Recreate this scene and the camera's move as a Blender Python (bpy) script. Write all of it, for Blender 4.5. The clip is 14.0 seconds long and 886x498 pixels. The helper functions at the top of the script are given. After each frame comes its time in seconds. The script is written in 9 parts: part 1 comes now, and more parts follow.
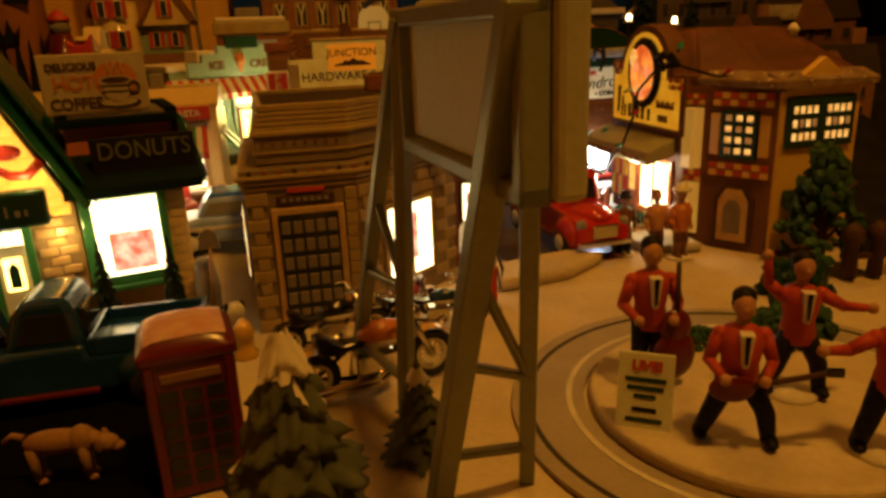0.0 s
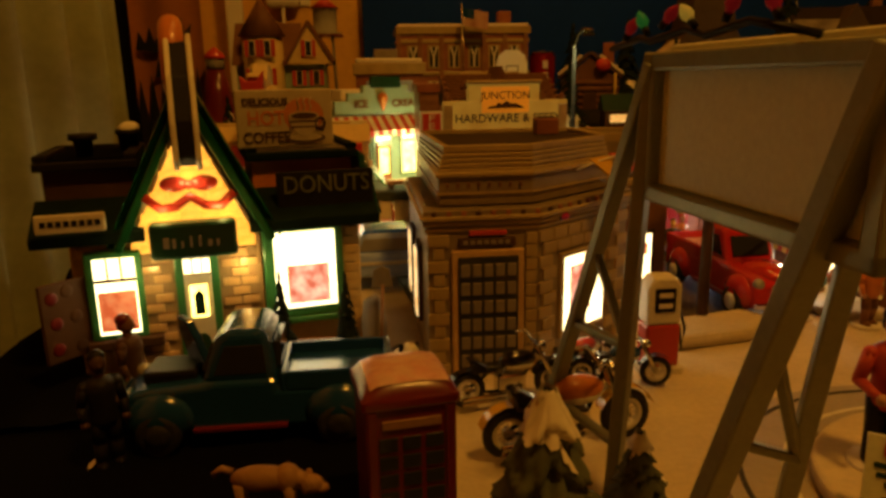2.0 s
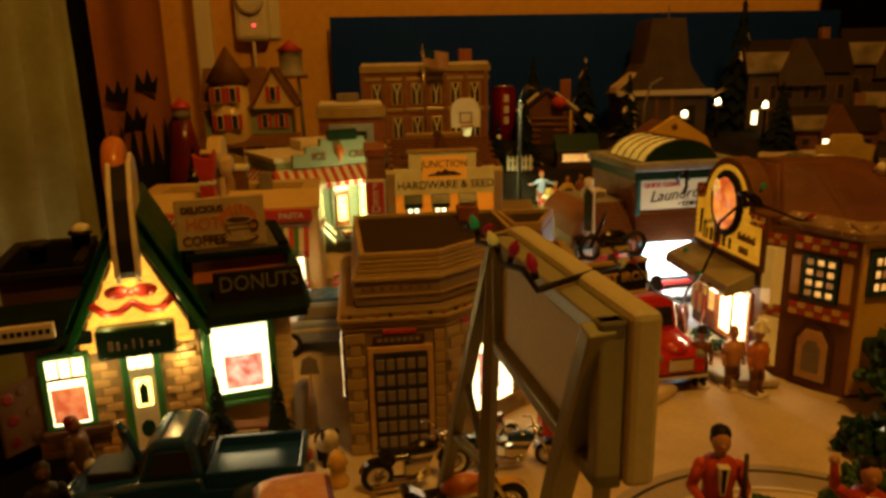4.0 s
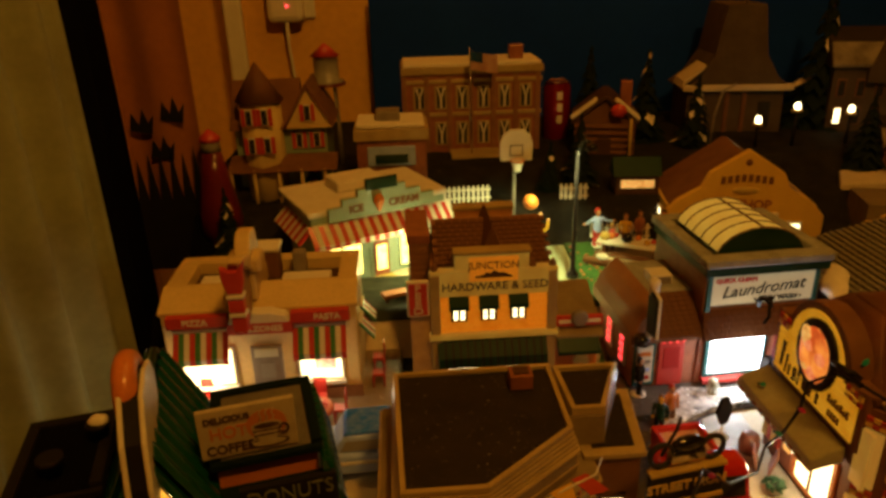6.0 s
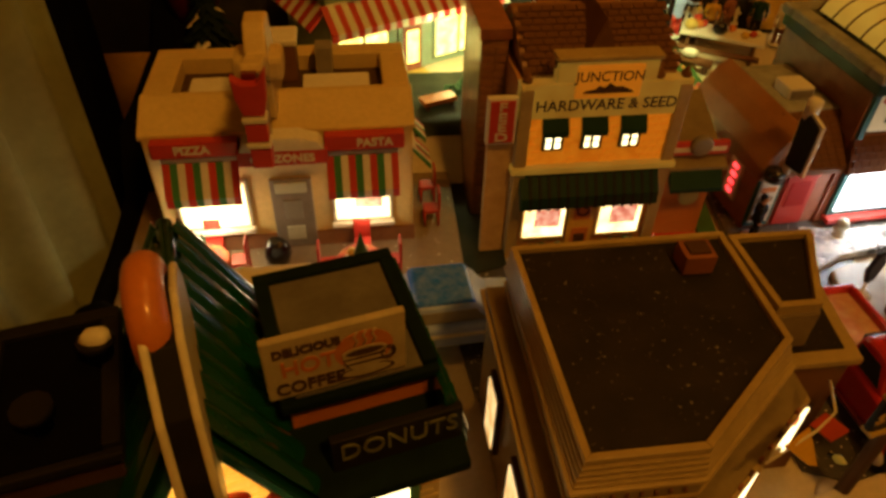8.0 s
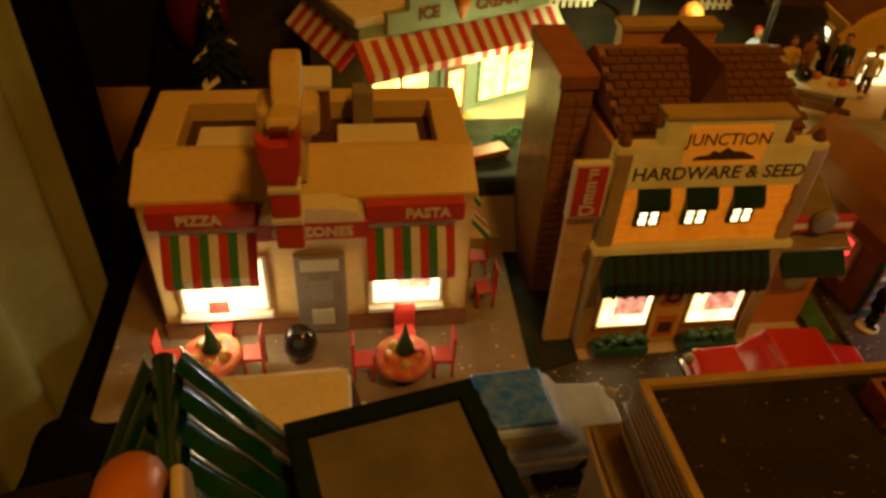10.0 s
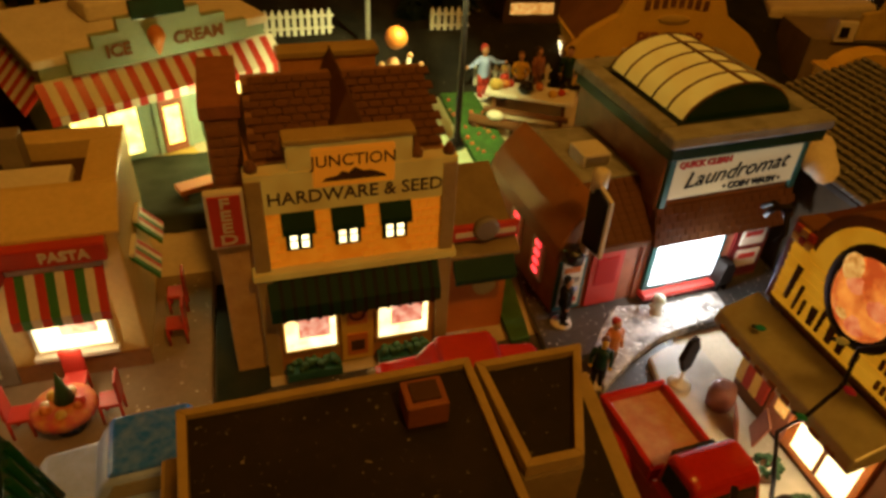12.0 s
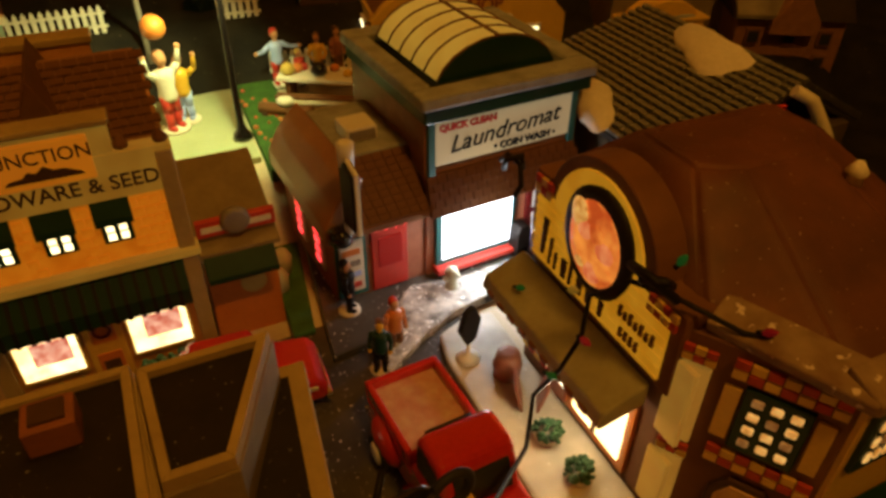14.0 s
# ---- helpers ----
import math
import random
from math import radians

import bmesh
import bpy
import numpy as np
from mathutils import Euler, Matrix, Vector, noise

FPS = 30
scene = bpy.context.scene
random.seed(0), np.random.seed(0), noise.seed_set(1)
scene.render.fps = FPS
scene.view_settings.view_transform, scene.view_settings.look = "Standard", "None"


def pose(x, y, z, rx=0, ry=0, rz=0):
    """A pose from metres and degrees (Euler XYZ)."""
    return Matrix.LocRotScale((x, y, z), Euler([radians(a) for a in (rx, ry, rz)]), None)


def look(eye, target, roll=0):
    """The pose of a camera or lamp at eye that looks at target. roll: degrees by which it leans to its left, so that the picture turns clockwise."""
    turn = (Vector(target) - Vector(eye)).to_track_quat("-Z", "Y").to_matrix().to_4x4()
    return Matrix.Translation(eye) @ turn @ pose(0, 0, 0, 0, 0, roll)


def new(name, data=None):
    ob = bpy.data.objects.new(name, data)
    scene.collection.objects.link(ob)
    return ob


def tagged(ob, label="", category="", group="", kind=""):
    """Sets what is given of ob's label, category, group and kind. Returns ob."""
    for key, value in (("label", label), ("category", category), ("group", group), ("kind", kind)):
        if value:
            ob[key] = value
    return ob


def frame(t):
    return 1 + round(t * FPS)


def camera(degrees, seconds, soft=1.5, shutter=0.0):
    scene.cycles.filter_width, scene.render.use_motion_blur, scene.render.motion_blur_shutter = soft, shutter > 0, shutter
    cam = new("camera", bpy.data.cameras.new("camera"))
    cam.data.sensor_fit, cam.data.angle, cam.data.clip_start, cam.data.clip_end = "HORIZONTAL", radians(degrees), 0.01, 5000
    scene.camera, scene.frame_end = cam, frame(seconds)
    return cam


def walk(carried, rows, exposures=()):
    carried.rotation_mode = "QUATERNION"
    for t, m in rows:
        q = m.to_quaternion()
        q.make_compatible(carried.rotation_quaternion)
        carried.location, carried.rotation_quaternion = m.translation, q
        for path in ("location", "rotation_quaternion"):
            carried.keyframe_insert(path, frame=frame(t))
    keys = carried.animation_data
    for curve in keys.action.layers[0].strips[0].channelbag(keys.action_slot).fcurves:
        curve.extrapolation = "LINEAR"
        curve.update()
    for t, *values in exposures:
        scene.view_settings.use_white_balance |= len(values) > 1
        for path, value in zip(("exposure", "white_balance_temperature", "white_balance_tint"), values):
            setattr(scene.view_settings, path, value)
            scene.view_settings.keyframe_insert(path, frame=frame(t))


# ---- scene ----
cam = camera(64.4, 14.0, soft=3.2)
PATH = [
    (0, -0.0387, -0.1660, 0.1904, -13.36, -17.18, 2.42),
    (0.5, -0.0592, -0.1615, 0.2004, -11.78, -15.78, 1.47),
    (1, -0.0816, -0.1501, 0.1980, -10.18, -14.24, 0.74),
    (1.5, -0.0926, -0.1413, 0.1922, -8.36, -13.51, 0.77),
    (2, -0.0963, -0.1394, 0.1916, -6.30, -13.65, 0.94),
    (2.5, -0.0927, -0.1488, 0.1953, -5.84, -13.56, 0.98),
    (3, -0.0712, -0.1813, 0.1940, -5.94, -13.37, 1.54),
    (5.3, -0.0385, -0.1785, 0.3977, -7.82, -15.76, 0.49),
    (5.5, -0.0380, -0.1392, 0.3924, -5.97, -14.86, -0.20),
    (5.8, -0.0275, -0.0738, 0.4188, -3.36, -19.75, 0.14),
    (6, -0.0339, -0.0466, 0.4627, -3.23, -22.60, 1.67),
    (6.5, -0.0611, -0.0399, 0.4984, -4.15, -29.22, -1.35),
    (7, -0.1107, 0.0293, 0.4890, -8.24, -34.72, 0.65),
    (7.5, -0.1302, 0.0852, 0.4436, -11.78, -38.26, -1.09),
    (8, -0.1331, 0.1503, 0.4140, -8.46, -41.27, -1.79),
    (10.3, -0.1659, 0.2663, 0.3639, -9.05, -37.89, -3.25),
    (10.5, -0.1459, 0.2550, 0.3585, -9.15, -36.58, -3.09),
    (11, -0.0975, 0.2438, 0.3621, -12.42, -36.40, -3.22),
    (11.5, -0.0508, 0.2348, 0.3696, -15.09, -36.61, -3.35),
    (12, -0.0081, 0.2319, 0.3842, -18.26, -36.70, -3.54),
    (12.5, 0.0280, 0.2309, 0.3861, -20.76, -36.20, -4.53),
    (13, 0.0640, 0.2309, 0.3824, -22.42, -36.59, -4.75),
    (13.5, 0.0890, 0.2292, 0.3769, -23.59, -36.65, -3.50),
    (14, 0.1072, 0.2126, 0.3582, -25.50, -36.61, -0.67),
]


def eye_row(t, x, y, z, yaw, pitch, lean):
    a, b = radians(yaw), radians(pitch)
    way = Vector((-math.sin(a) * math.cos(b), math.cos(a) * math.cos(b), math.sin(b)))
    return t, look((x, y, z), Vector((x, y, z)) + way, -lean)


walk(cam, [eye_row(*row) for row in PATH], ((0.0, 0.35), (1.5, 0.1), (3.0, 0.2), (6.0, 0.05), (8.0, -0.05), (10.5, 0.0), (12.0, -0.1), (14.0, -0.2)))

# ---- world and large lights ----
world = bpy.data.worlds.new("night_room")
scene.world = world
world.use_nodes = True
world.node_tree.nodes["Background"].inputs["Color"].default_value = (1.0, 0.5, 0.2, 1)
world.node_tree.nodes["Background"].inputs["Strength"].default_value = 0.0002
scene.view_settings.exposure = 0.0


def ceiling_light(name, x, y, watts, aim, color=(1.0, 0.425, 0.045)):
    """The light of an unseen ceiling lamp, added to light the room."""
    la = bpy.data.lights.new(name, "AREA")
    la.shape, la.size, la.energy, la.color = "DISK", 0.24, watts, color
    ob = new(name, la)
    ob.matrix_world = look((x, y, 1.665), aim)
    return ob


# two added lamps out of view, placed for the light they give
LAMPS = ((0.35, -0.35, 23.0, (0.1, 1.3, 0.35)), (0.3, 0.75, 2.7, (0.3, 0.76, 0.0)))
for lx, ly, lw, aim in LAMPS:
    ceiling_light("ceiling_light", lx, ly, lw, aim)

# ---- materials ----
def rgb(c):
    return (c[0], c[1], c[2], 1.0)


def mat(name, color, rough=0.6, metal=0.0, second=None, scale=60.0, amount=0.5, bump=0.15, fine=400.0, specks=None, coat=0.0, spec=0.3):
    """Painted ceramic, cloth, metal: two scales of colour change and a fine relief."""
    m = bpy.data.materials.new(name)
    m.use_nodes = True
    nt = m.node_tree
    bsdf = nt.nodes["Principled BSDF"]
    co = nt.nodes.new("ShaderNodeTexCoord")
    big = nt.nodes.new("ShaderNodeTexNoise")
    big.inputs["Scale"].default_value = scale
    big.inputs["Detail"].default_value = 5.0
    small = nt.nodes.new("ShaderNodeTexNoise")
    small.inputs["Scale"].default_value = fine
    small.inputs["Detail"].default_value = 3.0
    nt.links.new(co.outputs["Object"], big.inputs["Vector"])
    nt.links.new(co.outputs["Object"], small.inputs["Vector"])
    ramp = nt.nodes.new("ShaderNodeValToRGB")
    ramp.color_ramp.elements[0].position, ramp.color_ramp.elements[1].position = 0.35, 0.7
    ramp.color_ramp.elements[0].color, ramp.color_ramp.elements[1].color = (0, 0, 0, 1), (1, 1, 1, 1)
    nt.links.new(big.outputs["Fac"], ramp.inputs["Fac"])
    mix = nt.nodes.new("ShaderNodeMix")
    mix.data_type = "RGBA"
    mix.inputs["A"].default_value = rgb(color)
    mix.inputs["B"].default_value = rgb(second if second else [c * 0.55 for c in color])
    scale_fac = nt.nodes.new("ShaderNodeMath")
    scale_fac.operation = "MULTIPLY"
    scale_fac.inputs[1].default_value = amount
    nt.links.new(ramp.outputs["Color"], scale_fac.inputs[0])
    nt.links.new(scale_fac.outputs[0], mix.inputs["Factor"])
    out = mix.outputs["Result"]
    grain = nt.nodes.new("ShaderNodeMix")
    grain.data_type = "RGBA"
    grain.blend_type = "MULTIPLY"
    grain.inputs["Factor"].default_value = 0.25
    nt.links.new(out, grain.inputs["A"])
    nt.links.new(small.outputs["Fac"], grain.inputs["B"])
    out = grain.outputs["Result"]
    if specks:
        vor = nt.nodes.new("ShaderNodeTexNoise")
        vor.inputs["Scale"].default_value = specks[1]
        vor.inputs["Detail"].default_value = 2.0
        nt.links.new(co.outputs["Object"], vor.inputs["Vector"])
        cut = nt.nodes.new("ShaderNodeMapRange")
        cut.inputs["From Min"].default_value, cut.inputs["From Max"].default_value = specks[2], specks[2] + 0.05
        nt.links.new(vor.outputs["Fac"], cut.inputs["Value"])
        over = nt.nodes.new("ShaderNodeMix")
        over.data_type = "RGBA"
        over.inputs["B"].default_value = rgb(specks[0])
        nt.links.new(cut.outputs["Result"], over.inputs["Factor"])
        nt.links.new(out, over.inputs["A"])
        out = over.outputs["Result"]
    nt.links.new(out, bsdf.inputs["Base Color"])
    bsdf.inputs["Roughness"].default_value = rough
    bsdf.inputs["Metallic"].default_value = metal
    bsdf.inputs["Coat Weight"].default_value = coat
    bsdf.inputs["Coat Roughness"].default_value = 0.16
    bsdf.inputs["Specular IOR Level"].default_value = spec
    if bump:
        b = nt.nodes.new("ShaderNodeBump")
        b.inputs["Strength"].default_value = bump
        b.inputs["Distance"].default_value = 0.0002
        nt.links.new(small.outputs["Fac"], b.inputs["Height"])
        nt.links.new(b.outputs["Normal"], bsdf.inputs["Normal"])
    return m


def glow(name, color, power, second=None, scale=80.0, low=0.4):
    """A surface that emits uneven light: lit panes, and walls or signs with light painted in."""
    m = bpy.data.materials.new(name)
    m.use_nodes = True
    nt = m.node_tree
    bsdf = nt.nodes["Principled BSDF"]
    bsdf.inputs["Base Color"].default_value = rgb([c * 0.4 for c in color])
    bsdf.inputs["Roughness"].default_value = 0.5
    bsdf.inputs["Specular IOR Level"].default_value = 0.15
    co = nt.nodes.new("ShaderNodeTexCoord")
    no = nt.nodes.new("ShaderNodeTexNoise")
    no.inputs["Scale"].default_value = scale
    no.inputs["Detail"].default_value = 3.0
    nt.links.new(co.outputs["Object"], no.inputs["Vector"])
    ramp = nt.nodes.new("ShaderNodeValToRGB")
    ramp.color_ramp.elements[0].position, ramp.color_ramp.elements[1].position = 0.35, 0.65
    ramp.color_ramp.elements[0].color = rgb(second if second else [c * low for c in color])
    ramp.color_ramp.elements[1].color = rgb(color)
    nt.links.new(no.outputs["Fac"], ramp.inputs["Fac"])
    nt.links.new(ramp.outputs["Color"], bsdf.inputs["Emission Color"])
    bsdf.inputs["Emission Strength"].default_value = power
    return m


M = {}
M["snow"] = mat("snow", (0.66, 0.56, 0.4), 0.85, 0, (0.5, 0.4, 0.27), 22, 0.7, 0.6, 260, spec=0.12)
M["white_snow"] = mat("white_snow", (0.8, 0.74, 0.64), 0.85, 0, (0.66, 0.58, 0.46), 40, 0.5, 0.6, 300)
M["street"] = mat("street", (0.03, 0.026, 0.021), 0.35, 0, (0.12, 0.105, 0.085), 18, 0.8, 0.5, 260, specks=((0.7, 0.66, 0.6), 330, 0.66))
M["back_cloth"] = mat("back_cloth", (0.012, 0.01, 0.008), 0.9, 0, (0.03, 0.024, 0.016), 30, 0.7, 0.6, 200, specks=((0.16, 0.13, 0.09), 260, 0.72), spec=0.12)
M["alley"] = mat("alley", (0.02, 0.026, 0.014), 0.6, 0, (0.045, 0.05, 0.03), 40, 0.7, 0.5, 260, spec=0.12)
# darker copies for the back rows, their dimness put into the colour
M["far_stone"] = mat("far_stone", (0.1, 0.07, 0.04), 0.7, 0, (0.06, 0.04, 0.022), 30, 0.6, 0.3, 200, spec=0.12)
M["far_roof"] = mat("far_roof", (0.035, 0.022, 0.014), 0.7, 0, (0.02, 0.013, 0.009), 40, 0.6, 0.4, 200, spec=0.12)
M["grey_road"] = mat("grey_road", (0.4, 0.34, 0.27), 0.6, 0, (0.3, 0.26, 0.2), 30, 0.6, 0.2, 300)
M["road_line"] = mat("road_line", (0.75, 0.7, 0.6), 0.6)
M["road_groove"] = mat("road_groove", (0.04, 0.035, 0.03), 0.7)
M["tan_stone"] = mat("tan_stone", (0.44, 0.32, 0.13), 0.6, 0, (0.27, 0.18, 0.07), 35, 0.6, 0.3, 250, coat=0.45)
M["dark_stone"] = mat("dark_stone", (0.27, 0.2, 0.1), 0.6, 0, (0.16, 0.11, 0.055), 35, 0.6, 0.3, 250, coat=0.45)
M["tar_roof"] = mat("tar_roof", (0.012, 0.008, 0.006), 0.6, 0, (0.028, 0.019, 0.013), 40, 0.7, 0.5, 260, specks=((0.17, 0.15, 0.12), 420, 0.69), spec=0.2)
M["rust"] = mat("rust", (0.3, 0.1, 0.04), 0.6)
M["cream"] = mat("cream", (0.72, 0.53, 0.22), 0.5, 0, (0.6, 0.42, 0.15), 30, 0.5, 0.15, 250, coat=0.45)
M["cream_white"] = mat("cream_white", (0.72, 0.66, 0.52), 0.5, 0, (0.6, 0.52, 0.38), 40, 0.5, 0.15, 250, coat=0.45)
M["yellow_paint"] = mat("yellow_paint", (0.76, 0.5, 0.08), 0.45, 0, (0.6, 0.36, 0.05), 40, 0.5, 0.15, coat=0.45)
M["brick_tan"] = mat("brick_tan", (0.62, 0.4, 0.17), 0.6, 0, (0.45, 0.26, 0.09), 90, 0.7, 0.3, coat=0.45)
M["brick_orange"] = mat("brick_orange", (0.6, 0.29, 0.1), 0.6, 0, (0.45, 0.2, 0.06), 90, 0.7, 0.3, coat=0.45)
M["brick_brown"] = mat("brick_brown", (0.3, 0.14, 0.06), 0.6, 0, (0.2, 0.08, 0.035), 80, 0.7, 0.3, coat=0.45)
M["brick_red"] = mat("brick_red", (0.34, 0.12, 0.06), 0.6, 0, (0.22, 0.07, 0.035), 80, 0.7, 0.3, coat=0.45)
M["mortar"] = mat("mortar", (0.36, 0.24, 0.11), 0.8)
M["brown"] = mat("brown", (0.2, 0.09, 0.035), 0.5, 0, (0.12, 0.05, 0.02), 50, 0.6, 0.2, spec=0.12)
M["dark_brown"] = mat("dark_brown", (0.09, 0.045, 0.022), 0.5, 0, (0.05, 0.025, 0.012), 50, 0.6, 0.2, spec=0.12)
M["roof_brown"] = mat("roof_brown", (0.17, 0.058, 0.022), 0.55, 0, (0.06, 0.024, 0.012), 22, 0.85, 0.9, 190, specks=((0.3, 0.2, 0.13), 330, 0.69), spec=0.3)
M["shingle_brown"] = mat("shingle_brown", (0.16, 0.07, 0.027), 0.5, 0, (0.1, 0.042, 0.016), 60, 0.7, 0.3, spec=0.1)
M["slate"] = mat("slate", (0.1, 0.09, 0.075), 0.22, 0, (0.055, 0.05, 0.042), 70, 0.6, 0.2, coat=0.5, spec=0.6)
M["green_roof"] = mat("green_roof", (0.006, 0.06, 0.018), 0.12, 0, (0.005, 0.04, 0.013), 50, 0.6, 0.1, coat=0.6)
M["green"] = mat("green", (0.05, 0.22, 0.07), 0.4, 0, (0.03, 0.14, 0.04), 60, 0.5, 0.1, coat=0.45)
M["dark_green"] = mat("dark_green", (0.01, 0.04, 0.018), 0.45, 0, (0.006, 0.024, 0.01), 60, 0.5, 0.2, spec=0.12, coat=0.45)
M["leaf"] = mat("leaf", (0.035, 0.1, 0.035), 0.6, 0, (0.02, 0.05, 0.018), 100, 0.7, 0.4)
M["fir"] = mat("fir", (0.035, 0.055, 0.025), 0.75, 0, (0.02, 0.03, 0.014), 80, 0.7, 0.5, spec=0.12)
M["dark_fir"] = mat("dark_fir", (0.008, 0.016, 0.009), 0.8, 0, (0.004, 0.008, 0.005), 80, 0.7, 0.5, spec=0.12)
M["black"] = mat("black", (0.015, 0.012, 0.01), 0.5, 0, (0.008, 0.007, 0.006), 60, 0.5, 0.1, spec=0.12)
M["gloss_black"] = mat("gloss_black", (0.012, 0.01, 0.01), 0.15, 0, None, 60, 0.3, 0.0, coat=0.6)
M["red"] = mat("red", (0.55, 0.045, 0.03), 0.45, 0, (0.4, 0.03, 0.02), 50, 0.5, 0.1, coat=0.45)
M["gloss_red"] = mat("gloss_red", (0.55, 0.025, 0.02), 0.15, 0, (0.42, 0.02, 0.015), 40, 0.4, 0.05, coat=0.7)
M["dark_red"] = mat("dark_red", (0.15, 0.012, 0.011), 0.3, 0, (0.08, 0.008, 0.007), 40, 0.5, 0.05, coat=0.3)
M["jacket_red"] = mat("jacket_red", (0.52, 0.06, 0.025), 0.55)
M["gloss_blue"] = mat("gloss_blue", (0.01, 0.05, 0.17), 0.2, 0, (0.012, 0.05, 0.14), 40, 0.4, 0.05, coat=0.6)
M["car_blue"] = mat("car_blue", (0.01, 0.16, 0.95), 0.25, 0, (0.25, 0.4, 0.95), 150, 0.45, 0.3, 300, coat=0.4)
M["pale_blue"] = mat("pale_blue", (0.4, 0.52, 0.95), 0.4)
M["mint"] = mat("mint", (0.3, 0.4, 0.29), 0.5, 0, (0.22, 0.31, 0.23), 50, 0.5, 0.15, coat=0.45)
M["teal"] = mat("teal", (0.03, 0.13, 0.12), 0.4)
M["orange"] = mat("orange", (0.62, 0.2, 0.035), 0.4, 0, (0.5, 0.13, 0.02), 50, 0.5, 0.1, coat=0.45)
M["bike_yellow"] = mat("bike_yellow", (0.7, 0.4, 0.04), 0.2, 0, None, 60, 0.2, 0.0, coat=0.6)
M["skin"] = mat("skin", (0.56, 0.28, 0.14), 0.55)
M["tan_dog"] = mat("tan_dog", (0.34, 0.18, 0.06), 0.6, 0, (0.22, 0.11, 0.035), 60, 0.6, 0.3)
M["chrome"] = mat("chrome", (0.7, 0.68, 0.64), 0.15, 1.0, None, 60, 0.1, 0.0)
M["grey_metal"] = mat("grey_metal", (0.3, 0.33, 0.26), 0.38, 0.2, (0.2, 0.22, 0.17), 30, 0.5, 0.1)
M["grey_panel"] = mat("grey_panel", (0.72, 0.8, 0.7), 0.6, 0, (0.6, 0.68, 0.58), 12, 0.5, 0.1)
M["pale_metal"] = mat("pale_metal", (0.55, 0.56, 0.42), 0.45, 0.1, (0.45, 0.4, 0.3), 20, 0.5, 0.1)
M["grey"] = mat("grey", (0.26, 0.22, 0.18), 0.55)
M["tyre"] = mat("tyre", (0.02, 0.018, 0.016), 0.7)
M["glass_dark"] = mat("glass_dark", (0.03, 0.03, 0.03), 0.08, 0, None, 60, 0.1, 0.0)
M["glass_pale"] = mat("glass_pale", (0.3, 0.28, 0.24), 0.1, 0, None, 60, 0.2, 0.0)
M["wall_yellow"] = mat("wall_yellow", (0.78, 0.44, 0.08), 0.8, 0, (0.7, 0.38, 0.065), 3, 0.6, 0.2, 60)
M["board_blue"] = mat("board_blue", (0.003, 0.028, 0.3), 0.75, 0, (0.008, 0.05, 0.4), 3, 0.7, 0.1, 60, spec=0.12)
M["dark_wood"] = mat("dark_wood", (0.1, 0.05, 0.022), 0.55, 0, (0.06, 0.03, 0.013), 40, 0.7, 0.3)
M["curtain"] = mat("curtain", (0.3, 0.3, 0.14), 0.9, 0, (0.19, 0.17, 0.08), 12, 0.6, 0.3, 120, spec=0.12)
M["black_cloth"] = mat("black_cloth", (0.004, 0.0035, 0.003), 0.95, spec=0.02)
M["banner_orange"] = mat("banner_orange", (0.34, 0.12, 0.025), 0.9, 0, (0.24, 0.07, 0.015), 10, 0.6, 0.2, 120)
M["white"] = mat("white", (0.75, 0.7, 0.6), 0.5, 0, (0.65, 0.6, 0.5), 40, 0.5, 0.1)
M["ceiling"] = mat("ceiling", (0.7, 0.62, 0.48), 0.9, 0, None, 4, 0.2, 0.1, 60)
M["wood"] = mat("wood", (0.3, 0.16, 0.07), 0.55, 0, (0.2, 0.1, 0.04), 40, 0.7, 0.3)
M["flower"] = mat("flower", (0.5, 0.07, 0.06), 0.6, 0, (0.6, 0.3, 0.05), 150, 0.8, 0.3)
M["lawn"] = mat("lawn", (0.05, 0.13, 0.02), 0.85, 0, (0.025, 0.07, 0.012), 90, 0.8, 0.8, 300)
M["court"] = mat("court", (0.45, 0.48, 0.3), 0.8, 0, (0.36, 0.4, 0.24), 30, 0.5, 0.3)
M["gold"] = mat("gold", (0.6, 0.42, 0.1), 0.4)
M["g_white"] = glow("g_white", (1.0, 0.85, 0.46), 3.4, (1.0, 0.7, 0.3), 60)
M["g_cool"] = glow("g_cool", (0.92, 0.95, 1.0), 4.5, (0.8, 0.85, 0.95), 60)
M["g_warm"] = glow("g_warm", (1.0, 0.55, 0.14), 0.9, (0.5, 0.2, 0.03), 200)
M["g_yellow"] = glow("g_yellow", (1.0, 0.82, 0.22), 4.0, (0.9, 0.6, 0.1), 90)
M["g_dim"] = glow("g_dim", (0.8, 0.42, 0.1), 0.3, (0.3, 0.12, 0.03), 200)
M["g_poster"] = glow("g_poster", (0.95, 0.5, 0.32), 1.3, (0.5, 0.09, 0.05), 130)
M["g_orange"] = glow("g_orange", (0.9, 0.3, 0.1), 0.9, (0.6, 0.1, 0.03), 150)
M["g_red"] = glow("g_red", (1.0, 0.06, 0.06), 3.0, (0.9, 0.03, 0.03), 60)
M["g_redsoft"] = glow("g_redsoft", (0.6, 0.04, 0.03), 0.15, (0.6, 0.02, 0.02), 60)
M["g_oval"] = glow("g_oval", (1.0, 0.34, 0.05), 1.0, (0.45, 0.06, 0.01), 75)
M["g_lamp"] = glow("g_lamp", (1.0, 0.85, 0.45), 9.0, None, 60)
M["b_red"] = glow("b_red", (0.35, 0.012, 0.01), 0.25, None, 60)
M["b_green"] = glow("b_green", (0.03, 0.22, 0.03), 0.2, None, 60)
M["b_yellow"] = glow("b_yellow", (0.5, 0.3, 0.03), 0.3, None, 60)
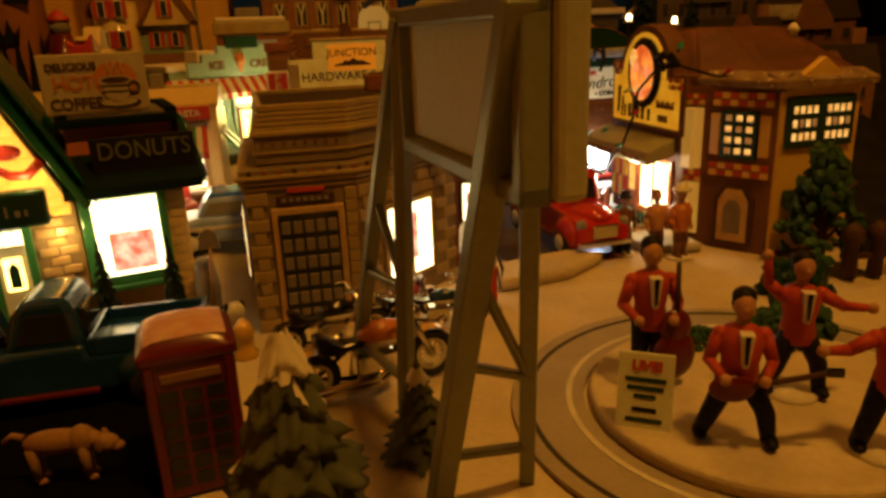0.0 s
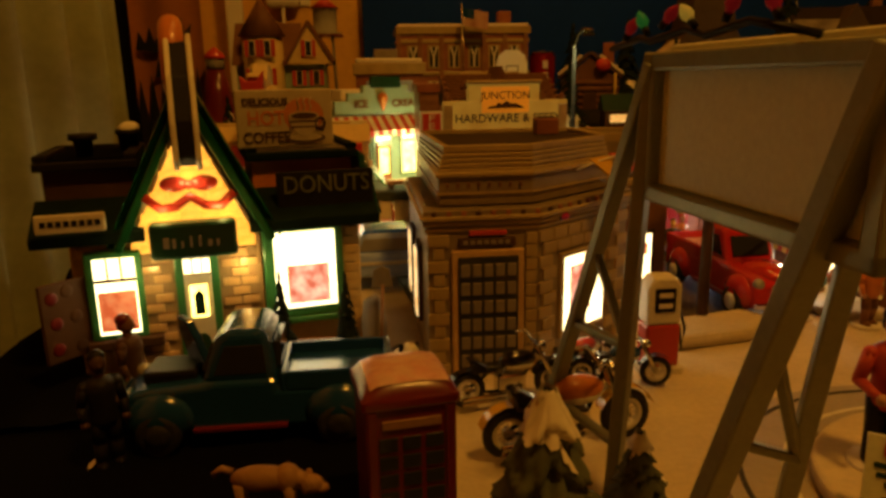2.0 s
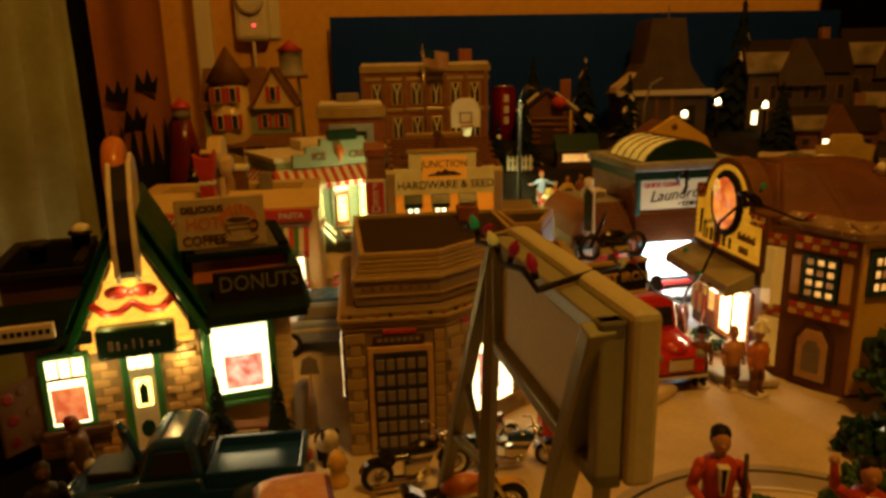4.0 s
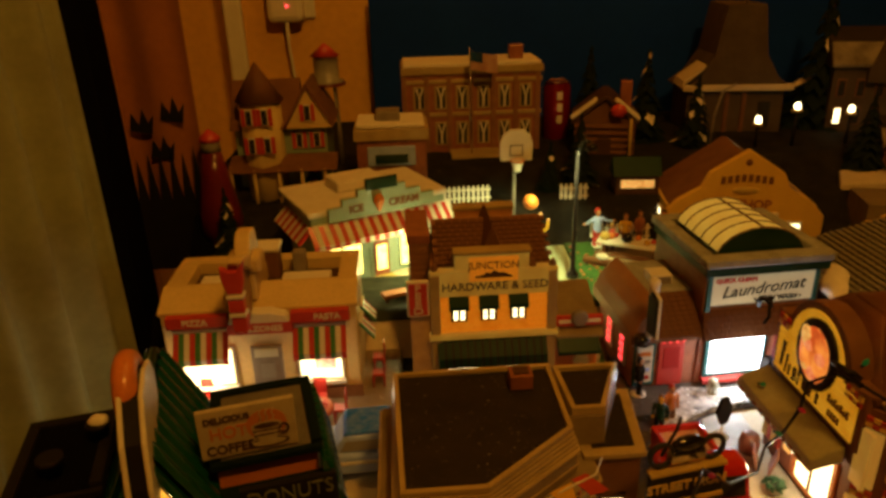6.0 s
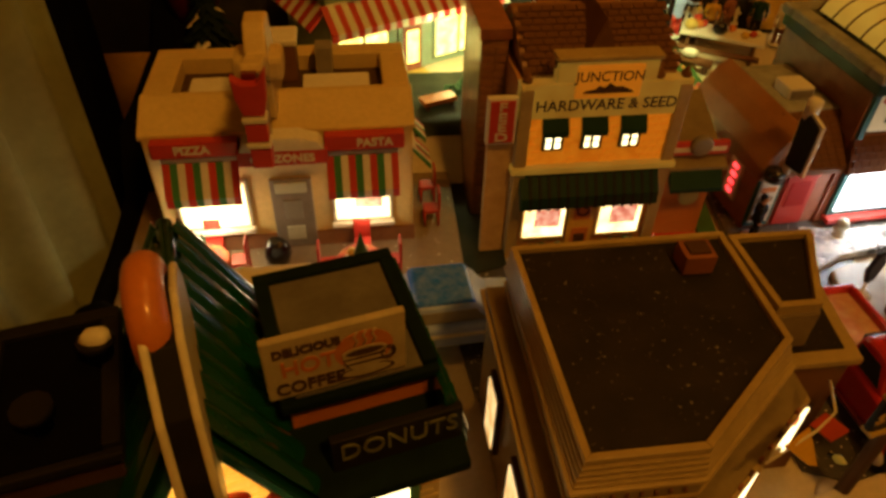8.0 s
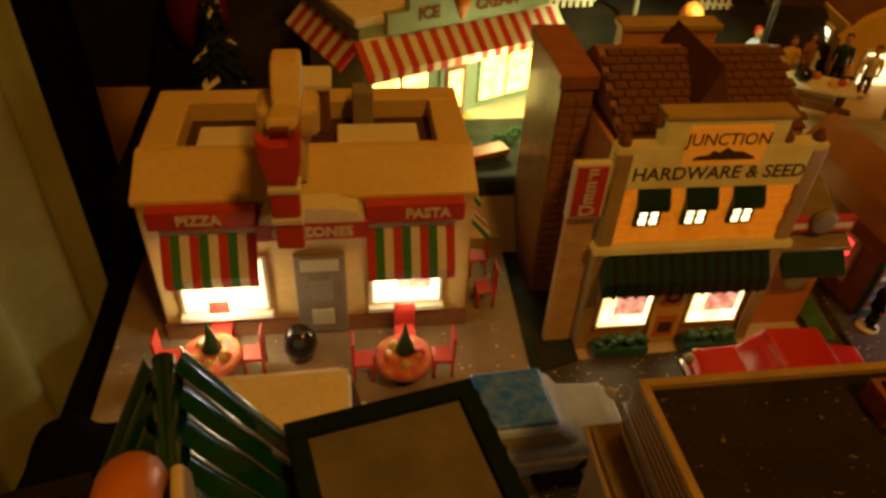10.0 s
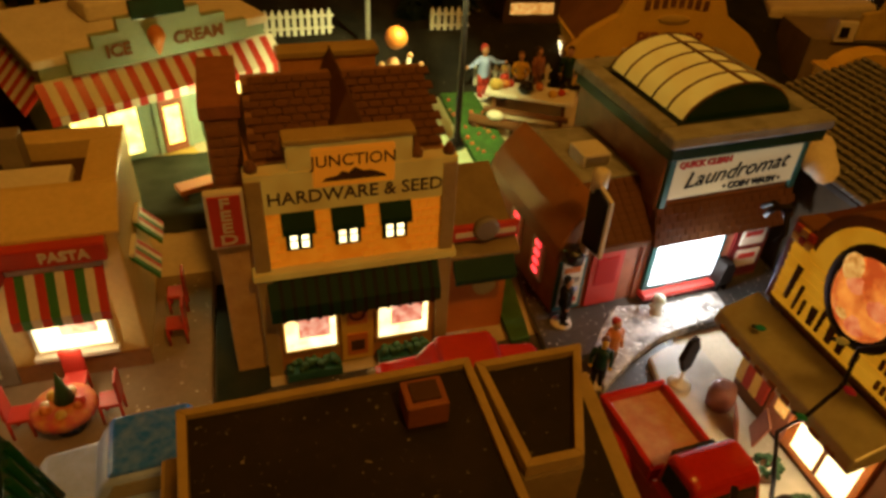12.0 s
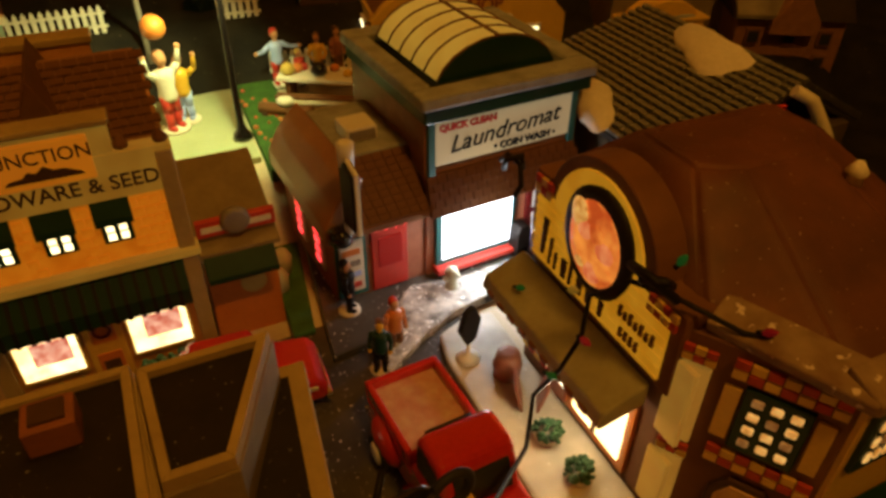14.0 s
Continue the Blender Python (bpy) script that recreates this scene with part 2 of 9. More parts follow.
M["g_shop"] = glow("g_shop", (1.0, 0.86, 0.42), 3.0, (0.9, 0.55, 0.2), 70)
# the laundromat's painted sign, its brightness put in as emission
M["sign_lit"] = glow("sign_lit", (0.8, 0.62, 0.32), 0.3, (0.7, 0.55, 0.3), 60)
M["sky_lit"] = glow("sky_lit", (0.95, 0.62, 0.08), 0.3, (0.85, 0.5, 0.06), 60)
# lit look of the butcher's corner panels, as emission
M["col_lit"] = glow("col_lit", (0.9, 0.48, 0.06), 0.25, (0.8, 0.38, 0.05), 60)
M["pie_lit"] = mat("pie_lit", (0.75, 0.48, 0.07), 0.6, 0, (0.6, 0.36, 0.05), 40, 0.5, 0.2)
M["flag_stripe"] = mat("flag_stripe", (0.5, 0.3, 0.22), 0.8, 0, (0.35, 0.1, 0.08), 60, 0.6, 0.1)
M["can_red"] = mat("can_red", (0.4, 0.02, 0.02), 0.25, 0.6, (0.3, 0.015, 0.015), 20, 0.4, 0.0)
M["mint_card"] = mat("mint_card", (0.68, 0.7, 0.5), 0.6, 0, (0.6, 0.62, 0.42), 30, 0.4, 0.05)
M["pink_snow"] = mat("pink_snow", (0.58, 0.28, 0.25), 0.35, 0, (0.68, 0.5, 0.44), 120, 0.8, 0.6, 300)
M["g_side"] = glow("g_side", (1.0, 0.7, 0.3), 1.4, (0.6, 0.3, 0.08), 90)
# glow of the store's sign panel painted in as emission
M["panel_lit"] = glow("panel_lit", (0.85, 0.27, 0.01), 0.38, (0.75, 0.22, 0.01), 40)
M["pavement"] = mat("pavement", (0.28, 0.2, 0.12), 0.6, 0, (0.16, 0.11, 0.065), 25, 0.8, 0.5, 220, specks=((0.6, 0.54, 0.46), 240, 0.7))
# light on the store's upper bricks and stonework put in as emission
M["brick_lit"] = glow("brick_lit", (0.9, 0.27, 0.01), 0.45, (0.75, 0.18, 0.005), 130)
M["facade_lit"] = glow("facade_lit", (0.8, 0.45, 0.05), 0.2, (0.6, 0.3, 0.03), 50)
# light on the butcher's clapboards painted in as emission, no lamp there
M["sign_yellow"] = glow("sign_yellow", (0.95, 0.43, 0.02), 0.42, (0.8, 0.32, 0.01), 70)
# brightness of the doughnut gable put into face and bricks as emission
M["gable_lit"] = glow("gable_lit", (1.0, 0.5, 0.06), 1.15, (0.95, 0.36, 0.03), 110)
# snow darkened for the dim back rows
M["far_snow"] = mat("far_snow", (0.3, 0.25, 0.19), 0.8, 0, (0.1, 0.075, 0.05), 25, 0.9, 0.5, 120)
M["letter_olive"] = mat("letter_olive", (0.15, 0.15, 0.05), 0.5)
M["fir_grey"] = mat("fir_grey", (0.11, 0.12, 0.07), 0.8, 0, (0.05, 0.06, 0.03), 60, 0.8, 0.6, 200)
M["sign_cream"] = mat("sign_cream", (0.5, 0.42, 0.27), 0.6, 0, (0.36, 0.28, 0.16), 60, 0.6, 0.1)
M["board_orange"] = mat("board_orange", (0.55, 0.16, 0.03), 0.6, 0, (0.5, 0.24, 0.06), 120, 0.6, 0.1)
M["old_snow"] = mat("old_snow", (0.12, 0.105, 0.085), 0.8, 0, (0.19, 0.17, 0.14), 50, 0.8, 0.6, 220)
M["rubber_white"] = mat("rubber_white", (0.7, 0.66, 0.56), 0.5, 0, (0.55, 0.5, 0.4), 120, 0.4, 0.1)
# the pale specks are painted sparkles of the glossy slates
M["slate_dark"] = mat("slate_dark", (0.05, 0.046, 0.04), 0.3, 0, (0.028, 0.026, 0.023), 70, 0.6, 0.3, specks=((0.7, 0.66, 0.6), 300, 0.7), coat=0.4, spec=0.5)
# near-black copy of the green roof, its shade put into the colour
M["roof_dark"] = mat("roof_dark", (0.009, 0.018, 0.011), 0.85, 0, (0.005, 0.009, 0.006), 60, 0.6, 0.2, spec=0.04)
# greyer snow: a cooler light than the orange lamps, put into the colour
M["cool_snow"] = mat("cool_snow", (0.36, 0.36, 0.34), 0.8, 0, (0.2, 0.19, 0.17), 60, 0.8, 0.8, 180, spec=0.15)
M["trodden_snow"] = mat("trodden_snow", (0.62, 0.56, 0.48), 0.45, 0, (0.07, 0.06, 0.05), 95, 0.95, 0.9, 170, specks=((0.8, 0.76, 0.7), 260, 0.62), spec=0.5)
M["dusty_olive"] = mat("dusty_olive", (0.36, 0.34, 0.2), 0.5, 0, (0.24, 0.21, 0.12), 50, 0.6, 0.4, 220, coat=0.2, spec=0.3)
M["grey_pavement"] = mat("grey_pavement", (0.6, 0.53, 0.41), 0.5, 0, (0.32, 0.27, 0.2), 55, 0.7, 0.6, 220, specks=((0.65, 0.6, 0.52), 240, 0.68), spec=0.4)
M["wing_plaster"] = mat("wing_plaster", (0.33, 0.14, 0.045), 0.4, 0, (0.22, 0.085, 0.025), 40, 0.6, 0.2, coat=0.3)
# glints along the slate courses painted as pale specks
M["slate_rib"] = mat("slate_rib", (0.2, 0.2, 0.18), 0.3, 0, (0.08, 0.08, 0.07), 110, 0.8, 0.4, specks=((0.75, 0.7, 0.64), 300, 0.68), coat=0.5, spec=0.6)
M["dusty_brown"] = mat("dusty_brown", (0.33, 0.23, 0.14), 0.7, 0, (0.16, 0.08, 0.04), 60, 0.8, 0.6, 160, specks=((0.6, 0.5, 0.4), 220, 0.64), spec=0.2)

# ---- shapes: all lengths below are centimetres; to() turns them into metres ----
offsets = {}


def thing(name, label, category, x=0.0, y=0.0, z=0.0, rz=0.0, group="", plan=False, kind=""):
    """A top-level thing: an empty at its base. With plan, its parts are given in the plan's own coordinates."""
    ob = new(name)
    ob.empty_display_size = 0.01
    ob.matrix_world = pose(x / 100, y / 100, z / 100, 0, 0, rz)
    offsets[ob] = Vector((x, y, z)) if plan else Vector((0, 0, 0))
    return tagged(ob, label, category, group, kind)


class B:
    """A mesh under construction."""

    def __init__(self):
        self.bm = bmesh.new()
        self.slot = 0

    def take(self, other, m=None):
        if m is not None:
            other.transform(m)
        for f in other.faces:
            f.material_index = self.slot
        me = bpy.data.meshes.new("tmp")
        other.to_mesh(me)
        other.free()
        self.bm.from_mesh(me)
        bpy.data.meshes.remove(me)
        return self

    def use(self, slot):
        self.slot = slot
        return self

    def box(self, x0, x1, y0, y1, z0, z1, bev=0.0, m=None):
        t = bmesh.new()
        bmesh.ops.create_cube(t, size=1.0)
        for v in t.verts:
            v.co = Vector(((x0 + x1) / 2 + v.co.x * (x1 - x0), (y0 + y1) / 2 + v.co.y * (y1 - y0), (z0 + z1) / 2 + v.co.z * (z1 - z0)))
        if bev:
            bmesh.ops.bevel(t, geom=list(t.edges), offset=bev, segments=2, affect="EDGES", profile=0.5)
        return self.take(t, m)

    def prism(self, pts, a, b, axis="z", bev=0.0, m=None, segments=2):
        """A polygon drawn out from a to b along an axis; its points are the other two coordinates in order."""
        t = bmesh.new()
        put = {"z": lambda p, h: (p[0], p[1], h), "y": lambda p, h: (p[0], h, p[1]), "x": lambda p, h: (h, p[0], p[1])}[axis]
        lo = [t.verts.new(put(p, a)) for p in pts]
        hi = [t.verts.new(put(p, b)) for p in pts]
        t.faces.new(lo)
        t.faces.new(hi)
        for i in range(len(pts)):
            j = (i + 1) % len(pts)
            t.faces.new((lo[i], lo[j], hi[j], hi[i]))
        bmesh.ops.recalc_face_normals(t, faces=t.faces)
        if bev:
            bmesh.ops.bevel(t, geom=list(t.edges), offset=bev, segments=segments, affect="EDGES", profile=0.5)
        return self.take(t, m)

    def cyl(self, p, q, r0, r1=None, n=12, cap=True):
        p, q = Vector(p), Vector(q)
        d = q - p
        t = bmesh.new()
        bmesh.ops.create_cone(t, cap_ends=cap, segments=n, radius1=r0, radius2=r0 if r1 is None else r1, depth=d.length)
        m = Matrix.Translation((p + q) / 2) @ d.to_track_quat("Z", "Y").to_matrix().to_4x4()
        for f in t.faces:
            f.smooth = len(f.verts) == 4
        return self.take(t, m)

    def ball(self, c, r, n=12, k=8, m=None):
        t = bmesh.new()
        bmesh.ops.create_uvsphere(t, u_segments=n, v_segments=k, radius=1.0)
        r = (r, r, r) if not isinstance(r, (tuple, list)) else r
        for v in t.verts:
            v.co = Vector((v.co.x * r[0], v.co.y * r[1], v.co.z * r[2]))
        for f in t.faces:
            f.smooth = True
        mm = Matrix.Translation(c)
        return self.take(t, mm if m is None else m @ mm)

    def lathe(self, prof, c=(0, 0, 0), n=16, m=None):
        """Turned from (radius, height) pairs."""
        t = bmesh.new()
        rings = []
        for r, h in prof:
            rings.append([t.verts.new((c[0] + r * math.cos(6.28319 * i / n), c[1] + r * math.sin(6.28319 * i / n), c[2] + h)) for i in range(n)])
        for a, b in zip(rings, rings[1:]):
            for i in range(n):
                f = t.faces.new((a[i], a[(i + 1) % n], b[(i + 1) % n], b[i]))
                f.smooth = True
        t.faces.new(rings[0][::-1])
        t.faces.new(rings[-1])
        return self.take(t, m)

    def tube(self, pts, r, n=6):
        """One bent round bar through the points."""
        pts = [Vector(p) for p in pts]
        t = bmesh.new()
        rings = []
        side = None
        for i, p in enumerate(pts):
            d = (pts[min(i + 1, len(pts) - 1)] - pts[max(i - 1, 0)]).normalized()
            if side is None:
                side = d.orthogonal().normalized()
            side = (side - d * side.dot(d)).normalized()
            up = d.cross(side)
            rings.append([t.verts.new(p + (side * math.cos(6.28319 * k / n) + up * math.sin(6.28319 * k / n)) * r) for k in range(n)])
        for a, b in zip(rings, rings[1:]):
            for k in range(n):
                f = t.faces.new((a[k], a[(k + 1) % n], b[(k + 1) % n], b[k]))
                f.smooth = True
        t.faces.new(rings[0][::-1])
        t.faces.new(rings[-1])
        return self.take(t)

    def ring(self, c, R, r, axis="x", n=20, k=8):
        t = bmesh.new()
        vs = []
        for i in range(n):
            a = 6.28319 * i / n
            row = []
            for j in range(k):
                b = 6.28319 * j / k
                u, w = (R + r * math.cos(b)), r * math.sin(b)
                p = {"x": (w, u * math.cos(a), u * math.sin(a)), "y": (u * math.cos(a), w, u * math.sin(a)), "z": (u * math.cos(a), u * math.sin(a), w)}[axis]
                row.append(t.verts.new((c[0] + p[0], c[1] + p[1], c[2] + p[2])))
            vs.append(row)
        for i in range(n):
            for j in range(k):
                f = t.faces.new((vs[i][j], vs[(i + 1) % n][j], vs[(i + 1) % n][(j + 1) % k], vs[i][(j + 1) % k]))
                f.smooth = True
        bmesh.ops.recalc_face_normals(t, faces=t.faces)
        return self.take(t)

    def sheet(self, fn, nu, nv):
        """A sheet of nu by nv quads from fn(u, v) with u, v in 0..1."""
        t = bmesh.new()
        g = [[t.verts.new(fn(i / nu, j / nv)) for j in range(nv + 1)] for i in range(nu + 1)]
        for i in range(nu):
            for j in range(nv):
                f = t.faces.new((g[i][j], g[i + 1][j], g[i + 1][j + 1], g[i][j + 1]))
                f.smooth = True
        return self.take(t)

    def move(self, m):
        self.bm.transform(m)
        return self

    def rough(self, amount, scale, seed=0.0):
        """Uneven hand-moulded surface."""
        for v in self.bm.verts:
            v.co += noise.noise_vector(v.co * scale + Vector((seed, seed * 1.7, 0))) * amount
        return self

    def mesh(self, name, mats, off=(0, 0, 0)):
        me = bpy.data.meshes.new(name)
        self.bm.normal_update()
        for v in self.bm.verts:
            v.co = (v.co - Vector(off)) * 0.01
        self.bm.to_mesh(me)
        self.bm.free()
        for m in mats if isinstance(mats, (list, tuple)) else [mats]:
            me.materials.append(M[m] if isinstance(m, str) else m)
        return me

    def to(self, name, parent, mats, label="", m=None):
        """Links the mesh as one part of a thing or of a part."""
        off = offsets[parent]
        ob = new(name, self.mesh(name, mats, off))
        ob.parent = parent
        offsets[ob] = off
        return tagged(ob, label)

    def alone(self, name, mats, label, category, x=0, y=0, z=0, rz=0, group="", kind=""):
        """Links the mesh as a whole thing of its own."""
        ob = new(name, self.mesh(name, mats))
        ob.matrix_world = pose(x / 100, y / 100, z / 100, 0, 0, rz)
        offsets[ob] = Vector((0, 0, 0))
        return tagged(ob, label, category, group, kind)


def writing(name, words, size, where, parent, material, rx=90, ry=0, rz=0, depth=0.05, align="CENTER", shear=0.0, bold=0.0, label="", squeeze=1.0):
    """Raised letters in the built-in font, size = height of a capital."""
    cu = bpy.data.curves.new(name, "FONT")
    cu.body, cu.size, cu.align_x, cu.align_y = words, size / 100 * 1.4, align, "CENTER"
    cu.extrude, cu.shear, cu.offset, cu.resolution_u = depth / 100, shear, bold / 100, 3
    tmp = new("tmp_text", cu)
    bpy.context.view_layer.update()
    me = bpy.data.meshes.new_from_object(tmp.evaluated_get(bpy.context.evaluated_depsgraph_get()))
    bpy.data.objects.remove(tmp)
    me.name = name
    me.materials.clear()
    me.materials.append(M[material])
    me.transform(Matrix.Diagonal((squeeze, 1.0, 1.0, 1.0)))
    w = Vector(where) - offsets[parent]
    me.transform(pose(w.x / 100, w.y / 100, w.z / 100, rx, ry, rz))
    ob = new(name, me)
    ob.parent = parent
    offsets[ob] = offsets[parent]
    return tagged(ob, label)


def pieces(name, parent, material, place, base, limit=300):
    """Alike pieces on one shared mesh, each an object: place is a list of matrices in metres, base a B()."""
    me = base.mesh(name, material)
    for i, m in enumerate(place[:limit]):
        ob = new(name, me)
        ob.parent = parent
        ob.matrix_basis = m
    if len(place) > limit:
        rest = bmesh.new()
        verts, faces = [], []
        src = [v.co.copy() for v in me.vertices]
        poly = [tuple(p.vertices) for p in me.polygons]
        for m in place[limit:]:
            n = len(verts)
            verts += [m @ v for v in src]
            faces += [tuple(n + i for i in p) for p in poly]
        rest.free()
        me2 = bpy.data.meshes.new(name + "_field")
        me2.from_pydata(verts, [], faces)
        me2.materials.append(M[material])
        ob = new(name + "_field", me2)
        ob.parent = parent
        tagged(ob, kind="stuff")


def spill_light(name, where, watts, color, size=0.6):
    """A small point light added in the air before a shop front."""
    la = bpy.data.lights.new(name, "POINT")
    la.energy, la.color, la.shadow_soft_size = watts, color, size / 100
    ob = new(name, la)
    ob.location = Vector(where) / 100
    return ob

# ---- the room and the table ----
def smooth(a, b, v):
    k = min(1.0, max(0.0, (v - a) / (b - a)))
    return k * k * (3 - 2 * k)


def land(x, y):
    """Height of the village ground: flat in front, in steps towards the wall."""
    return (5.2 * smooth(70, 75, y) + 5.0 * smooth(91, 99, y) + 2.6 * smooth(104, 111, y))


b = B().sheet(lambda u, v: (-35.2 + 300 * u, -90 + 241 * v, land(-35.2 + 300 * u, -90 + 241 * v) + 0.12 * noise.noise(Vector((u * 90, v * 60, 0)))), 150, 150)
b.alone("ground", "snow", "off-white cotton snow sheet over the village table", "ground", kind="structure")
b = B().sheet(lambda u, v: (-35 + 275 * u, 91 + 59.5 * v, land(-35 + 275 * u, 91 + 59.5 * v) + 0.35 + 0.3 * noise.noise(Vector((u * 70, v * 20, 3)))), 120, 40)
b.alone("backdrop_cloth", "back_cloth", "dark speckled cloth under the back rows", "ground", kind="structure")
b = B().box(-62, 268, 152, 156, -75, 175)
b.alone("wall_back", "wall_yellow", "mustard yellow painted wall", "wall", kind="structure")
B().box(-66, -62, -260, 156, -75, 175).alone("wall_left", "wall_yellow", "mustard yellow painted wall", "wall", kind="structure")
# sides out of view, in dark wood so that less light bounces back
B().box(268, 272, -260, 156, -75, 175).alone("wall_right", "dark_wood", "unseen wall, kept dark to cut the bounced light", "wall", kind="structure")
B().box(-66, 272, -264, -260, -75, 175).alone("wall_front", "dark_wood", "unseen wall, kept dark to cut the bounced light", "wall", kind="structure")
B().box(-66, 272, -264, 156, 175, 180).alone("ceiling", "dark_wood", "unseen ceiling, kept dark to cut the bounced light", "ceiling", kind="structure")
B().box(-66, 272, -264, 156, -80, -75).alone("floor", "dark_wood", "brown wooden floor", "floor", kind="structure")
b = B().box(-8.6, 114, 147.5, 148.6, 8, 39.3, 0.15)
b.alone("backdrop_board", "board_blue", "dark blue night-sky board leaning on the wall", "backdrop", kind="structure")

t = thing("village_table", "long brown wooden table that carries the village", "table", 115, 30, -75, plan=True)
B().box(-35.2, 265, -90, 151, -4, -0.4, 0.3).to("tabletop", t, "wood")
for lx in (-30, 259):
    for ly in (-84, 145):
        B().box(lx - 3, lx + 3, ly - 3, ly + 3, -75, -4, 0.4).to("leg", t, "wood")

# unseen ceiling lamps, added to carry the room's light
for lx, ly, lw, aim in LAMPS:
    t = thing("ceiling_lamp", "unseen round ceiling lamp with a white base, added for the room light", "lamp", lx * 100, ly * 100, 167)
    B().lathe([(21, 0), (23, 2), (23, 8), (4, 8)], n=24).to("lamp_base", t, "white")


def curtain(name, label, x0, y0, x1, y1, z0, z1, folds, depth, material):
    n = Vector((y1 - y0, x0 - x1, 0)).normalized()

    def at(u, v):
        s = math.sin(u * folds * 6.28319) * depth * (0.6 + 0.4 * v) + 0.8 * noise.noise(Vector((u * 9, v * 2, 1)))
        return (x0 + (x1 - x0) * u + n.x * s, y0 + (y1 - y0) * u + n.y * s, z0 + (z1 - z0) * v)
    o = B().sheet(at, 90, 10).alone(name, material, label, "curtain")
    mod = o.modifiers.new("thick", "SOLIDIFY")
    mod.thickness = 0.003
    return o


curtain("curtain", "cream pleated curtain hanging beside the table", -46, 36, -35.6, 69.5, -75, 120, 6, 1.5, "curtain")
curtain("dark_curtain", "black cloth hanging in heavy folds", -37.2, 68.5, -42.5, 97, -75, 120, 3, 0.8, "black_cloth")

curtain("dark_curtain", "black cloth hanging over the end of the yellow wall", 110, 149.5, 200, 147, -75, 170, 9, 1.2, "black_cloth")

# banner with jagged black silhouettes
t = thing("banner", "orange cloth banner with black bat and tree shapes", "banner", -38, 100, 10, plan=True)
cloth = B().sheet(lambda u, v: (-43.5 + 10.5 * u, 100 + 0.5 * math.sin(u * 9), 2 + 80 * v), 24, 10).to("cloth", t, "banner_orange")
random.seed(5)
jag = []
for i in range(13):
    jag.append((-43.3 + i * 0.84, 16 + (random.random() * 6 if i % 2 else -3)))
B().prism([(-43.3, 2), *jag, (-33.2, 2)], 99.1, 99.3, "y").to("grass_shape", t, "black")
bat = [(-38.0, 44.0), (-37.2, 45.3), (-36.6, 44.6), (-36.1, 45.2), (-35.6, 44.5), (-35.0, 45.4), (-34.0, 44.2), (-34.8, 44.0), (-35.2, 43.3), (-36.0, 43.6), (-36.8, 42.9), (-37.3, 43.7)]
B().prism(bat, 99.1, 99.3, "y").to("bat_shape", t, "black")
for k, (bx, bz) in enumerate([(-40.8, 24), (-36.2, 25.5), (-38.4, 20)]):
    B().prism([(bx - 1.8, bz), (bx - 1.2, bz + 2.6), (bx - 0.3, bz + 0.8), (bx + 0.4, bz + 3.2), (bx + 1.0, bz + 1.0), (bx + 1.9, bz + 2.2), (bx + 1.4, bz - 0.6)], 99.1, 99.3, "y").to("claw_shape", t, "black")
B().box(-36.5, -33.0, 141, 143, -20, 140, 0.5).alone("window_trim", "white", "white painted window trim", "trim", kind="structure")

# wall outlet with a plugged timer
t = thing("wall_outlet", "white wall socket with a plug-in timer", "socket", -24, 152, 40, plan=True)
B().box(-27, -18.5, 151.2, 152, 38, 52, 0.3).to("cover_plate", t, "white")
B().box(-28, -20.5, 147.5, 151.2, 37.5, 50, 1.2).to("timer_body", t, "white")
B().lathe([(3.0, 0), (3.0, 0.7), (2.3, 1.0)], (0, 0, 0), 20, m=pose(-24.3, 147.5, 46, 90)).to("timer_dial", t, "cream_white")
B().ball((-23.8, 147.4, 40.8), 0.32, 8, 6).to("indicator", t, "g_red")
B().tube([(-24.2, 148.5, 37.6), (-24.3, 149, 33), (-24, 149.5, 28), (-23.5, 149, 20)], 0.35).to("cable", t, "white")
t.matrix_world = pose(-0.253, 1.52, 0.37)

# sheets added to darken the ground at the left, in front and at the right
B().sheet(lambda u, v: (-35.1 + (4.6 + 8.5 * (1 - smooth(34, 46, 24 + 78 * v))) * u, 24 + 78 * v, 0.8 + land(0, 24 + 78 * v) + 0.4 * noise.noise(Vector((u * 5, v * 9, 0)))), 30, 40).alone("black_cloth", "black_cloth", "black sheet laid over the ground beside the curtain", "cloth")
B().sheet(lambda u, v: (-35.1 + 23.6 * u + 1.5 * u * math.sin(v * 9), -60 + 89 * v, 0.25 + 0.2 * noise.noise(Vector((u * 9, v * 9, 0)))), 30, 40).alone("dark_cloth", "black_cloth", "black sheet laid over the ground under the pickup", "cloth")
B().sheet(lambda u, v: (45 + 190 * u - 6 * math.sin(v * 5), 24 + 69 * v, land(0, 24 + 69 * v) + 0.35 + 0.25 * noise.noise(Vector((u * 40, v * 20, 7)))), 60, 40).alone("dark_cloth", "back_cloth", "dark speckled sheet laid over the ground beside the shops", "cloth")
B().sheet(lambda u, v: (-14 + 26 * u, 73.5 + 11 * v, land(0, 73.5 + 11 * v) + 0.22 + 0.12 * noise.noise(Vector((u * 20, v * 9, 5)))), 40, 24).alone("garden_ground", "alley", "dark greenish ground sheet before the ice cream shop", "ground", kind="structure")


def heap(u, v):
    k = max(0.0, 1 - abs(2 * u - 1) ** 6) * max(0.0, 1 - abs(2 * v - 1) ** 6)
    n = noise.noise(Vector((u * 3, v * 3, 2)))
    return (-34.8 + 6.9 * u + 0.7 * n, 45 + 9.0 * v + 0.7 * n, 0.5 + 4.6 * k ** 0.4 * (1 - 0.1 * u) + 0.5 * n)


